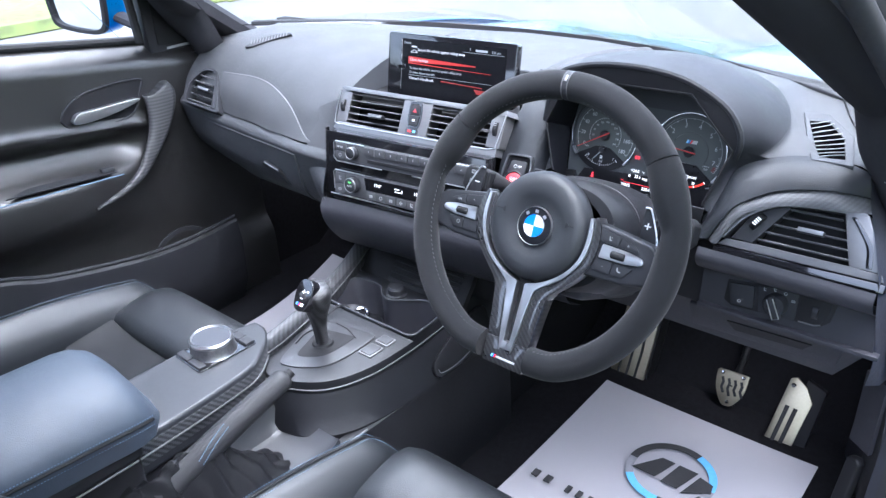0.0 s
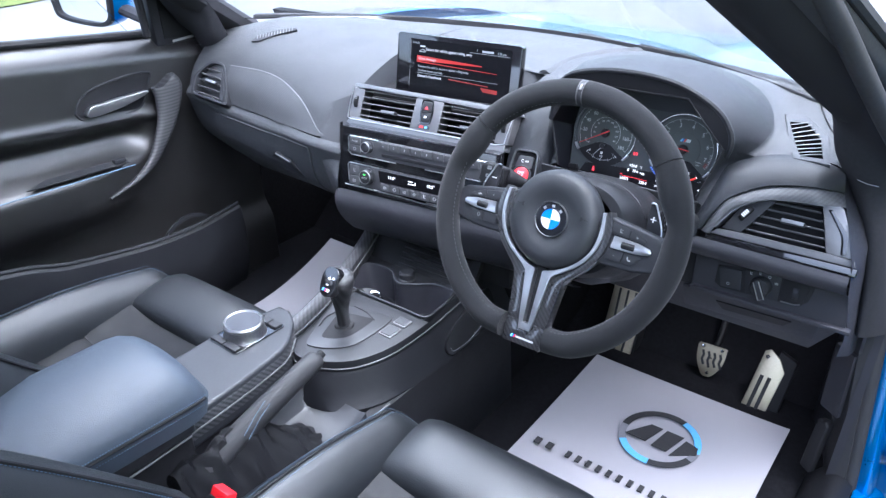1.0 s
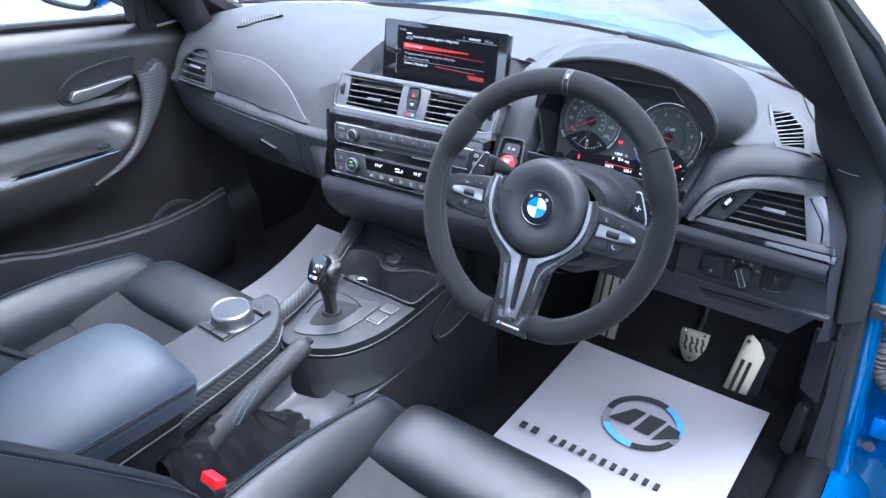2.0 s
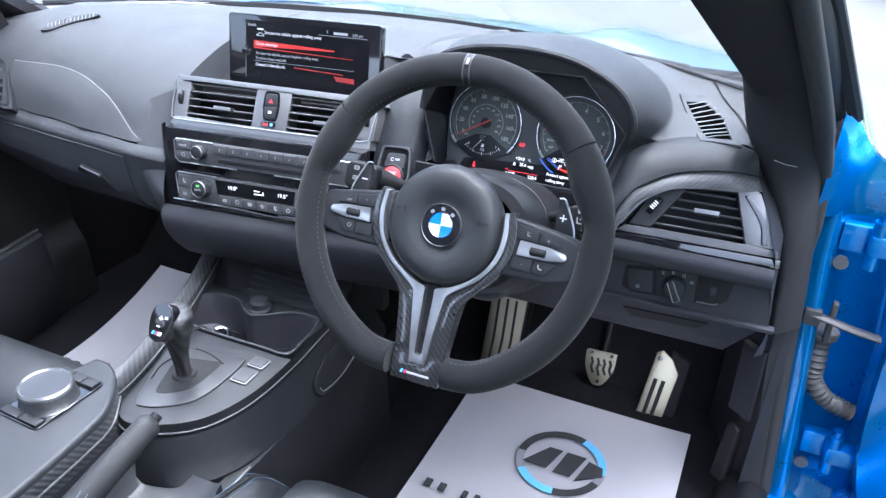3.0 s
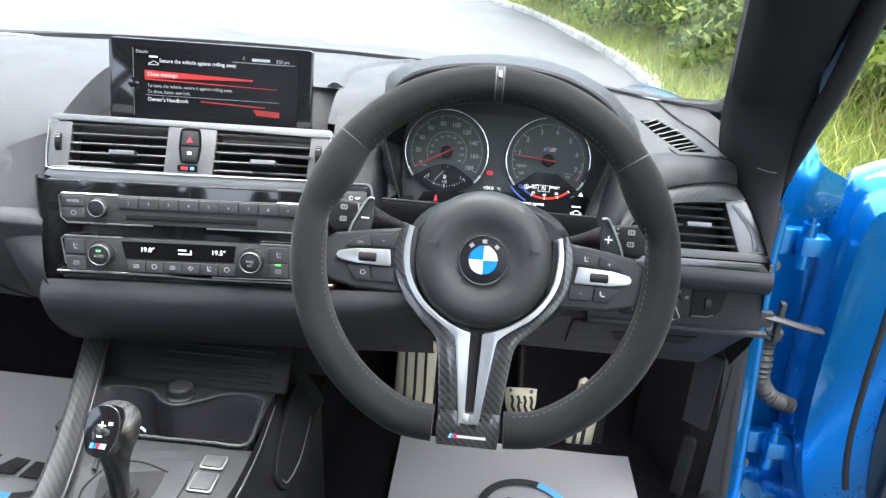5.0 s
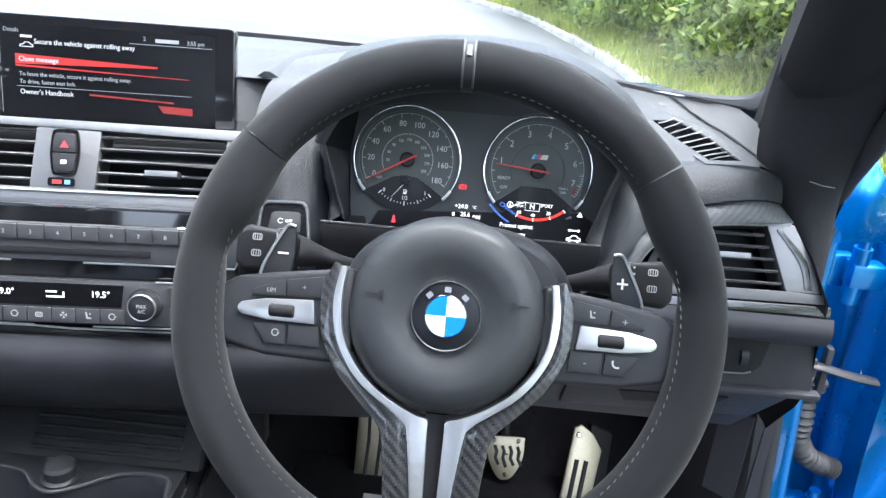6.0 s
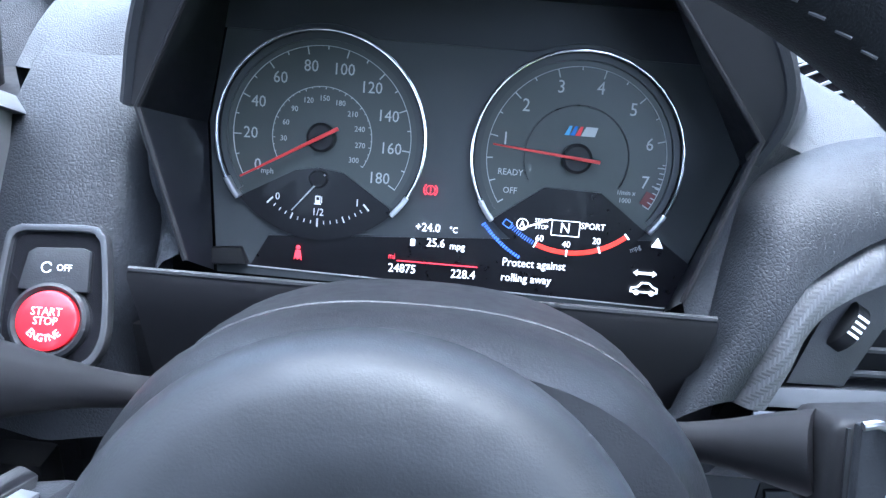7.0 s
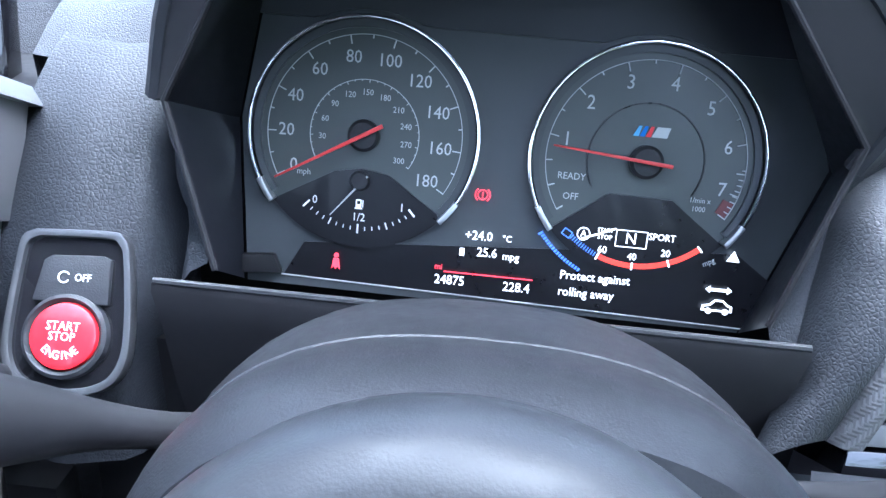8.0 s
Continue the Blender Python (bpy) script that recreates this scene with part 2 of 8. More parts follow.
def glass(name, rough=0.0):
    m = bpy.data.materials.new(name)
    m.use_nodes = True
    b = m.node_tree.nodes["Principled BSDF"]
    b.inputs["Transmission Weight"].default_value = 1
    b.inputs["Roughness"].default_value = rough
    b.inputs["IOR"].default_value = 1.45
    b.inputs["Base Color"].default_value = (0.96, 0.99, 0.98, 1)
    return m


M_pad = mat("dash_pad", (0.034, 0.036, 0.040), 0.52, var=0.06, bump=0.35, bscale=900, cells=True, spec=0.35)
M_hide = mat("dash_hide", (0.0100, 0.0113, 0.0142), 0.5, var=0.10, bump=0.22, bscale=560, cells=True, spec=0.32)
M_plastic = mat("dark_plastic", (0.0150, 0.0158, 0.0185), 0.5, var=0.08, bump=0.2, bscale=1400, spec=0.3)
M_lower = mat("lower_plastic", (0.021, 0.0212, 0.0262), 0.55, var=0.08, bump=0.25, bscale=1200, spec=0.35)
M_slat = mat("vent_plastic", (0.050, 0.051, 0.055), 0.4, var=0.08)
M_tunnel = mat("tunnel_plastic", (0.0070, 0.0074, 0.0092), 0.5, var=0.1, bump=0.15, bscale=1300, spec=0.3)
M_gate = mat("gate_plastic", (0.022, 0.0228, 0.026), 0.42, var=0.08, bump=0.1, bscale=1400)
M_black = mat("matt_black", (0.0110, 0.0110, 0.0125), 0.6, var=0.1, spec=0.2)
M_piano = mat("piano_black", (0.006, 0.006, 0.007), 0.08, var=0.05, coat=0.6)
M_silver = mat("satin_silver", (0.62, 0.62, 0.63), 0.33, metal=1.0, var=0.03)
M_dsilver = mat("dark_satin", (0.16, 0.16, 0.165), 0.45, metal=0.75, var=0.05)
M_ring = mat("satin_ring", (0.07, 0.072, 0.077), 0.40, metal=0.7, var=0.05)
M_chrome = mat("chrome", (0.78, 0.78, 0.8), 0.08, metal=1.0, var=0.02)
M_alcantara = mat("alcantara", (0.0078, 0.0083, 0.0098), 0.9, var=0.30, vscale=40, bump=0.35, bscale=2200, sheen=0.075, spec=0.15)
M_hub = mat("hub_plastic", (0.0125, 0.0138, 0.0162), 0.5, var=0.06, bump=0.10, bscale=1500, spec=0.42)
M_leather = mat("black_leather", (0.010, 0.0115, 0.0145), 0.44, var=0.12, vscale=9, bump=0.16, bscale=560, cells=True, spec=0.6)
M_leather_fine = mat("seat_leather", (0.0066, 0.0080, 0.0100), 0.43, var=0.16, vscale=9, bump=0.20, bscale=520, cells=True, spec=0.55)
M_smoke = mat("smoked_surround", (0.0055, 0.0060, 0.0080), 0.34, var=0.05, spec=0.22)
M_slot_shade = mat("slot_shade", (0.0025, 0.0025, 0.003), 0.9, var=0.05, spec=0.0)
M_perf = mat("perforated_leather", (0.008, 0.0085, 0.010), 0.5, var=0.15, vscale=14, bump=0.3, bscale=420, cells=True, spec=0.22)
M_satin = mat("satin_grey_trim", (0.019, 0.0205, 0.024), 0.50, var=0.08, bump=0.15, bscale=1300, spec=0.38)
M_floorplastic = mat("recess_plastic", (0.013, 0.0135, 0.016), 0.40, var=0.12, bump=0.2, bscale=900, spec=0.6)
M_door = mat("door_leather", (0.0075, 0.0073, 0.0073), 0.36, var=0.12, vscale=9, bump=0.2, bscale=800, cells=True, spec=0.9)
# black leather; the paler blue base puts the sky's sheen into its colour
M_lid_sheen = mat("lid_leather_sheen", (0.036, 0.046, 0.062), 0.46, var=0.10, vscale=9, bump=0.22, bscale=560, cells=True, spec=0.5)
M_gaiter = mat("gaiter_leather", (0.0062, 0.0064, 0.0078), 0.62, var=0.2, vscale=20, bump=0.25, bscale=700, cells=True, spec=0.16)
M_carbon = weave("gloss_carbon", (0.006, 0.006, 0.007), (0.026, 0.026, 0.027), 0.0018, 0.3, coat=1.0, relief=0.15)
M_twill = weave("grey_twill_trim", (0.011, 0.0115, 0.013), (0.036, 0.037, 0.041), 0.0022, 0.46, relief=0.3)
M_twill_side = weave("grey_twill_side", (0.034, 0.035, 0.038), (0.050, 0.052, 0.056), 0.0016, 0.5, turn=(90, 0, 0), relief=0.25)
M_twill_band = weave("grey_twill_band", (0.014, 0.015, 0.017), (0.055, 0.057, 0.061), 0.0024, 0.42, turn=(0, 90, 0), relief=0.3)
M_rib = mat("pale_rib", (0.13, 0.135, 0.14), 0.5, var=0.08)
M_grip = mat("grip_leather", (0.012, 0.012, 0.014), 0.58, var=0.15, bump=0.3, bscale=600, cells=True, spec=0.5)
M_paint = mat("blue_paint", (0.008, 0.190, 0.50), 0.30, metal=0.65, var=0.05, coat=1.0)
M_carpet = mat("black_carpet", (0.0085, 0.0085, 0.0100), 0.95, var=0.4, vscale=120, bump=0.8, bscale=700, spec=0.05)
# white paper, its base greyed in place of the footwell's shade
M_paper_shaded = mat("shaded_mat_paper", (0.295, 0.286, 0.306), 0.8, var=0.02, vscale=6, bump=0.05, bscale=300)
M_ink = mat("paper_ink", (0.02, 0.02, 0.022), 0.7)
M_ink_blue = mat("paper_ink_blue", (0.12, 0.38, 0.68), 0.7)
M_ink_grey = mat("paper_ink_grey", (0.18, 0.18, 0.2), 0.7)
M_rubber = mat("seal_rubber", (0.019, 0.019, 0.021), 0.75, var=0.2)
M_steel = mat("brushed_steel", (0.52, 0.455, 0.33), 0.40, metal=1.0, var=0.08, stretch=(1, 1, 12))
M_trim = mat("pillar_fabric", (0.026, 0.026, 0.029), 0.9, var=0.15, bump=0.3, bscale=1200, spec=0.1)
M_roof = mat("headliner", (0.05, 0.05, 0.055), 0.9, var=0.1, bump=0.3, bscale=900)
M_white = mat("white_print", (0.75, 0.75, 0.76), 0.6, var=0.02)
M_grey_print = mat("grey_print", (0.32, 0.33, 0.34), 0.6, var=0.02)
M_dim = mat("dim_print", (0.20, 0.205, 0.21), 0.6, var=0.02)
M_red = mat("red_button", (0.62, 0.012, 0.02), 0.32, var=0.05, coat=0.4)
M_thread = mat("grey_thread", (0.09, 0.093, 0.10), 0.7)
M_rim_thread = mat("rim_thread", (0.060, 0.062, 0.067), 0.7)
M_thread_blue = mat("blue_thread", (0.10, 0.16, 0.24), 0.7)
M_asphalt = mat("asphalt", (0.095, 0.095, 0.095), 0.6, var=0.25, vscale=1.2, bump=0.5, bscale=120)
M_kerb = mat("kerb_stone", (0.46, 0.44, 0.40), 0.85, var=0.4, vscale=3, bump=0.4, bscale=60)
M_soil = mat("verge_soil", (0.10, 0.13, 0.035), 0.95, var=0.5, vscale=0.8, bump=0.5, bscale=15)
M_glass = glass("clear_glass")
M_mirror = mat("mirror", (0.86, 0.88, 0.88), 0.02, metal=1.0, var=0.0)

# ---- outside: ground, road, kerb ----
CX = -0.357  # the car's middle line
ground = bmesh.new()
for r in [(-400, -400), (400, -400), (400, 400), (-400, 400)]:
    ground.verts.new((r[0], r[1], -0.03))
ground.faces.new(ground.verts)
solo("ground", ground, M_soil, "rough grassy ground under the verge", "ground", kind="structure")

EDGE = cr([(x, y, 0) for x, y in ((1.75, -40), (1.6, -8), (1.36, 2.0), (1.27, 4.2), (1.22, 6.1), (1.08, 7.5), (0.86, 8.9), (0.26, 11.6), (-1.3, 14.6), (-5, 18.0), (-13, 22.0), (-40, 30.0))], 130)


def edge_frame(i):
    a, b = EDGE[max(0, i - 1)], EDGE[min(len(EDGE) - 1, i + 1)]
    d = (b - a).to_2d().normalized()
    return EDGE[i].to_2d(), Vector((d.y, -d.x))


secs = []
for i in range(len(EDGE)):
    p, side = edge_frame(i)
    secs.append([(p.x - side.x * w, p.y - side.y * w, 0.0) for w in (0, 0.5, 1.5, 4, 8.2)])
solo("road", loft(secs), M_asphalt, "grey worn asphalt road, pale in the light", "road", kind="structure")

# ---- the car's shell: floor, roof, pillars, glass ----


def floor_f(x0, x1):
    return shell(10, 20, lambda u, v: (x0 + (x1 - x0) * u, -0.9 + 1.8 * v, 0.250 + 0.45 * max(0, (v - 0.80) / 0.20) ** 1.3), (0, 0, -0.03))


floor = join(floor_f(-1.14, -0.38), floor_f(-0.30, 0.40), box((-0.34, 0.0, 0.33), (0.24, 1.8, 0.18), 0.04))
solo("floor", floor, M_carpet, "black carpeted car floor with centre tunnel", "floor", kind="structure")
solo("bulkhead", shell(8, 6, lambda u, v: (-1.16 + 1.56 * u, 0.86 - 0.30 * v, 0.20 + 0.66 * v), (0, 0.03, 0)), M_carpet, "black carpeted bulkhead behind the dash", "bulkhead", kind="structure")
solo("footwell_side", shell(6, 6, lambda u, v: (-1.075, 0.30 + 0.56 * u, 0.22 + (0.62 - 0.22 * u) * v), (-0.02, 0, 0)), M_carpet, "black footwell side trim", "trim", kind="structure")
solo("footwell_side_right", shell(6, 6, lambda u, v: (0.385, 0.36 + 0.50 * u, 0.22 + (0.60 - 0.20 * u) * v), (0.012, 0, 0)), M_carpet, "black footwell side trim", "trim", kind="structure")


def roof_f(u, v):
    w = 0.56 - 0.05 * v
    x = (u - 0.5) * 2 * w
    return (CX + x, -0.33 - 1.3 * v, 1.33 + 0.045 * math.sin(math.pi * min(1, v + 0.25)) - 0.10 * (abs(x) / w) ** 4)


solo("ceiling", shell(14, 14, roof_f, (0, 0, 0.035)), M_roof, "dark grey fabric headlining", "ceiling", kind="structure")

# windscreen pillars: inner trim from the dash corner back and up to the roof


def pillar(sign, name):
    def at(y, dx, dz=0.0):
        s = 0.33 - y
        return Vector((CX + sign * (0.642 - 0.30 * s + dx), y, 0.885 + 0.625 * s + dz))
    secs = []
    for k in range(15):
        y = 0.42 - 0.775 * k / 14
        pull = 0.12 * max(0, y - 0.20)
        secs.append([at(y, dx, dz) for dx, dz in ((0.0, 0.012), (0.004, -0.012), (0.022, -0.032), (0.055, -0.04), (0.085 - pull, -0.032), (0.101 - pull, -0.010), (0.101 - pull, 0.012), (0.07, 0.030), (0.03, 0.035))])
    trim = solo(name, loft(secs, wrap=True, caps=True), M_trim, "black fabric-grained windscreen pillar trim", "pillar", kind="structure")
    secs = []
    for k in range(20):
        y = 0.30 - 0.67 * k / 19
        pull = 0.065 * max(0, y - 0.10)
        secs.append([at(y, dx - pull, dz) for dx, dz in ((0.094, -0.024), (0.106, -0.020), (0.112, -0.010), (0.112, 0.002), (0.104, 0.012), (0.092, 0.010))])
    part("door_seal", loft(secs, wrap=True, caps=True), M_rubber, trim)
    secs = []
    for k in range(15):
        y = 0.286 - 0.676 * k / 14
        drop = 0.156 * max(0, y - 0.10)
        secs.append([at(y, dx, dz - drop) for dx, dz in ((0.103, 0.006), (0.114, 0.005), (0.118, 0.009), (0.116, 0.018), (0.103, 0.020))])
    part("outer_skin", loft(secs, wrap=True, caps=True), M_rubber, trim, "black outer pillar trim")
    part("trim_joint", tube([(CX + sign * (0.308 - CX), 0.2290, 0.849), (CX + sign * (0.320 - CX), 0.2290, 0.846), (CX + sign * (0.333 - CX), 0.2325, 0.844)], 0.0005, 6), M_dsilver, trim, "pale joint line of the pillar trim")
    # foot of the trim, down behind the dash end
    foot = [[(.222, .096, 1.066), (.232, .092, 1.046), (.252, .090, 1.032), (.277, .090, 1.026), (.292, .096, 1.024)], [(.252, .215, .958), (.264, .212, .940), (.285, .206, .928), (.322, .200, .912), (.350, .205, .902)],
            [(.266, .262, .890), (.276, .242, .872), (.304, .233, .862), (.338, .237, .858), (.358, .253, .858)], [(.282, .286, .840), (.298, .262, .826), (.323, .250, .820), (.352, .260, .818), (.367, .290, .818)],
            [(.312, .286, .780), (.326, .262, .770), (.340, .252, .765), (.360, .264, .762), (.373, .300, .762)], [(.334, .286, .70), (.344, .264, .695), (.352, .260, .695), (.366, .272, .695), (.380, .304, .695)],
            [(.346, .290, .60), (.353, .275, .60), (.359, .275, .60), (.371, .285, .60), (.388, .307, .60)]]
    cols = [cr([r[j] for r in foot], 30) for j in range(5)]
    part("trim_foot", loft([[Vector((CX + sign * (p.x - CX), p.y, p.z)) for p in cr([c[k] for c in cols], 16)] for k in range(30)]), M_trim, trim)
    return trim


pillar(1, "pillar_right")
pillar(-1, "pillar_left")
# roof sides and rear quarter that close the cabin
for sign, name in ((1, "wall_right"), (-1, "wall_left")):
    def quarter(u, v, sign=sign):
        y = -0.98 - 0.9 * u
        return (CX + sign * 0.76, y, 0.2 + 0.72 * v)
    solo(name, shell(4, 10, quarter, (sign * 0.04, 0, 0)), M_roof, "dark rear quarter trim of the cabin", "wall", kind="structure")
    part_post = tube([(CX + sign * 0.755, -0.99, 0.60), (CX + sign * 0.70, -1.0, 0.95), (CX + sign * 0.50, -1.02, 1.31)], 0.028, 10)
    solo("door_pillar_right" if sign > 0 else "door_pillar_left", part_post, M_roof, "dark pillar behind the door", "pillar", kind="structure")
    rail = tube([(CX + sign * (0.445), -0.36, 1.315), (CX + sign * 0.475, -0.6, 1.32), (CX + sign * 0.49, -0.98, 1.31), (CX + sign * 0.47, -1.6, 1.26)], 0.035, 10)
    solo("roof_rail_right" if sign > 0 else "roof_rail_left", rail, M_roof, "dark roof rail over the door", "roof rail", kind="structure")
solo("header_rail", box((CX, -0.345, 1.335), (0.92, 0.07, 0.05), 0.015), M_roof, "dark header rail over the windscreen", "roof rail", kind="structure")

solo("wall_rear", shell(6, 6, lambda u, v: (CX - 0.78 + 1.56 * u, -1.86 + 0.10 * v, 0.2 + 0.70 * v), (0, -0.05, 0)), M_roof, "dark rear seat bulkhead", "wall", kind="structure")


def screen_f(u, v):
    x = (u - 0.5) * 2
    w = 0.662 - 0.180 * v
    y0 = 0.60 - 0.27 * abs(x) ** 2.2
    s = (y0 - (-0.35)) * v
    return (CX + x * w, y0 - s, 0.878 + 0.008 + 0.46 * v - 0.02 * x * x * v)


ws = solo("windscreen", shell(24, 12, screen_f, (0, 0.003, 0.004)), M_glass, "clear curved windscreen glass", "windscreen", kind="structure")
ws.visible_shadow = False

frit = cr([(-1.0, .37, .889), (-0.92, .43, .889), (-0.75, .52, .888), (-0.55, .57, .887), (-0.357, .595, .886), (-0.16, .575, .886), (0.03, .515, .887), (0.150, .448, .887), (0.225, .405, .887), (0.268, .374, .890), (0.288, .347, .900), (0.292, .325, .920)], 60)
part("frit_band", loft([[p + Vector((0, -0.004, -0.008)), p + Vector((0, -0.004, 0.004)), p + Vector((0, 0.006, 0.006)), p + Vector((0, 0.008, -0.008))] for p in frit], wrap=True, caps=True), M_rubber, ws, "black band along the glass edge")

# ---- dashboard ----
dash = thing("dashboard", (CX, 0.3, 0.55), "dark grey soft-grained dashboard with a twill insert", "dashboard")
PAD = [
    (-1.03, .30, .868, .283, .864, .256, .850, .225, .826, .200, .797, .186, .765),
    (-0.92, .40, .890, .350, .890, .288, .874, .238, .840, .208, .797, .194, .744),
    (-0.80, .46, .890, .390, .893, .310, .884, .237, .850, .190, .802, .174, .748),
    (-0.68, .50, .889, .420, .893, .320, .885, .236, .856, .176, .806, .150, .752),
    (-0.57, .53, .888, .440, .892, .340, .886, .246, .862, .168, .812, .130, .757),
    (-0.515, .545, .887, .450, .890, .345, .886, .262, .868, .188, .832, .156, .760),
]


def pad_at(x, s):
    r = lerp_table(PAD, x)
    pts = [(r[2 * k], r[2 * k + 1]) for k in range(6)]
    f = s * 5
    k = min(int(f), 4)
    f -= k
    p = [pts[max(0, k - 1)], pts[k], pts[k + 1], pts[min(5, k + 2)]]
    h = [0.5 * (2 * p[1][i] + (p[2][i] - p[0][i]) * f + (2 * p[0][i] - 5 * p[1][i] + 4 * p[2][i] - p[3][i]) * f * f + (3 * p[1][i] - p[0][i] - 3 * p[2][i] + p[3][i]) * f ** 3) for i in range(2)]
    return Vector((x, h[0], h[1]))


part("upper_pad", surf(40, 40, lambda u, v: pad_at(-1.03 + 0.515 * u, v)), M_pad, dash)
# twill insert in front of the passenger


def insert_f(u, v):
    x = -0.915 + 0.36 * u
    top = 0.70 + 0.29 * max(0, (u - 0.25) / 0.75) ** 2.2
    p = pad_at(x, top + (0.995 - top) * v)
    return p + Vector((-0.0004, -0.0020, 0.0004))


part("twill_insert", shell(30, 10, insert_f, (0, 0.006, 0)), M_twill_side, dash, "light grey twill-textured insert")
# lower passenger fascia and glovebox
FAS = [
    (-1.03, .184, .766, .174, .752, .178, .735, .205, .66, .28, .58),
    (-0.90, .190, .744, .178, .732, .178, .714, .190, .655, .26, .575),
    (-0.72, .158, .750, .146, .738, .146, .722, .158, .655, .23, .590),
    (-0.56, .126, .756, .114, .746, .116, .730, .135, .655, .20, .600),
    (-0.50, .130, .756, .118, .746, .118, .730, .140, .655, .20, .600),
]


def fascia(u, v):
    x = -1.03 + 0.53 * u
    r = lerp_table(FAS, x)
    pts = cr([(r[2 * k], r[2 * k + 1], 0) for k in range(5)], 21)
    q = pts[round(v * 20)]
    return (x, q.x, q.y)


part("lower_fascia", surf(30, 20, fascia), M_pad, dash)
part("glovebox_lid", shell(24, 16, lambda u, v: Vector(fascia(0.16 + 0.68 * u, round((0.46 + 0.52 * v) * 20) / 20)) + Vector((0, -0.0030, 0)), (0, 0.006, 0)), M_pad, dash, "dark grey glovebox lid")
GB = frame3((-0.680, .1405, .676), (1, -0.18, 0), (0, -0.03, 0.06))
part("catch_recess", prism([(-0.048, 0.004), (-0.022, 0.020), (0.026, 0.014), (0.046, -0.020), (0.002, -0.018), (-0.020, 0.002)][::-1], -0.004, 0.0012, 0.0006), M_black, dash, "glovebox catch recess", m=GB)
part("catch_lever", prism([(-0.022, 0.020), (0.026, 0.014), (0.026, 0.010), (-0.020, 0.0150)][::-1], 0.0, 0.0030, 0.0008), M_dsilver, dash, "glovebox catch lever", m=GB)
part("catch_lever", prism([(-0.018, 0.013), (0.022, 0.008), (0.040, -0.017), (0.004, -0.015)][::-1], 0.0, 0.0022, 0.0008), M_lower, dash, m=GB)
# top pad behind the screen and the instruments
MID = [
    (-0.515, .545, .887, .470, .889, .410, .888, .350, .886),
    (-0.40, .575, .886, .490, .888, .420, .884, .350, .876),
    (-0.25, .575, .886, .490, .888, .420, .884, .350, .876),
    (-0.19, .565, .886, .480, .888, .400, .890, .330, .880),
    (-0.12, .550, .886, .480, .893, .400, .900, .330, .900),
    (0.0, .520, .887, .460, .900, .400, .908, .330, .912),
    (0.13, .470, .888, .420, .893, .370, .893, .320, .885),
    (0.185, .430, .886, .385, .872, .320, .856, .262, .842),
    (0.245, .395, .885, .345, .864, .300, .852, .268, .8505),
    (0.275, .360, .885, .322, .864, .290, .854, .263, .8505),
    (0.290, .335, .876, .310, .862, .282, .852, .258, .846),
]


def mid(u, v):
    x = -0.515 + 0.805 * u
    r = lerp_table(MID, x)
    pts = cr([(r[2 * k], r[2 * k + 1], 0) for k in range(4)], 13)
    q = pts[round(v * 12)]
    return (x, q.x, q.y)


def pad_z(x, y):
    """Height of the top pad at a place."""
    r = lerp_table(MID, x)
    pts = cr([(r[2 * k], r[2 * k + 1], 0) for k in range(4)], 40)
    q = min(pts, key=lambda p: abs(p.x - y))
    return q.y


part("top_pad", surf(60, 12, mid), M_pad, dash)
# hollow behind the screen
part("screen_well", surf(12, 6, lambda u, v: (-0.515 + 0.325 * u, 0.352 - 0.05 * v, 0.877 - 0.09 * v)), M_pad, dash)
part("well_side", surf(20, 4, lambda u, v: pad_at(-0.5152, 0.9 * u) * (1 - v) + Vector((-0.512, pad_at(-0.5152, 0.9 * u).y, 0.80)) * v), M_pad, dash)
# matt black here stands in for the shadow lying in the hollow
part("shaded_well_floor", surf(10, 6, lambda u, v: (-0.516 + 0.306 * u, 0.190 + 0.165 * v, 0.824 + 0.012 * v)), M_black, dash)
# hide-covered cheek between the centre vents and the instruments, and the shoulder beside the stack
CHEEK = [(-0.195, .335, .878, .262, .852, .220, .81, .195, .76, .182, .70), (-0.165, .340, .880, .258, .852, .215, .81, .188, .76, .175, .70),
         (-0.138, .340, .885, .262, .856, .222, .81, .195, .76, .182, .70), (-0.125, .345, .890, .285, .862, .250, .81, .225, .76, .21, .70)]


def cheek(u, v):
    x = -0.195 + (0.058 + 0.018 * min(1, max(0, (v - 0.36) / 0.40))) * u
    r = lerp_table(CHEEK, x)
    pts = cr([(r[2 * k], r[2 * k + 1], 0) for k in range(5)], 17)
    q = pts[round(v * 16)]
    return (x, q.x, q.y)


part("hide_cheek", surf(14, 16, cheek), M_hide, dash)
def along(pts, f):
    """A point at the fraction f of a bent line's length."""
    seg = [(b - a).length for a, b in zip(pts, pts[1:])]
    d = f * sum(seg)
    for a, b, n in zip(pts, pts[1:], seg):
        if d <= n:
            return a.lerp(b, d / n)
        d -= n
    return pts[-1]


def apron(u, v):
    x = -0.207 + 0.080 * u
    p = Vector(mid((x + 0.515) / 0.805, 1))
    return cr([p + Vector((0, 0.004, 0.0006)), p + Vector((0, -0.020, -0.003)), p + Vector((0, -0.045, -0.014)), (x, p.y - 0.068, 0.849)], 11)[round(v * 10)]


part("pad_apron", surf(16, 10, apron), M_pad, dash)
part("apron_side", surf(10, 6, lambda u, v: apron(0, u) * (1 - v) + Vector((-0.204, apron(0, u).y, 0.800)) * v), M_hide, dash)
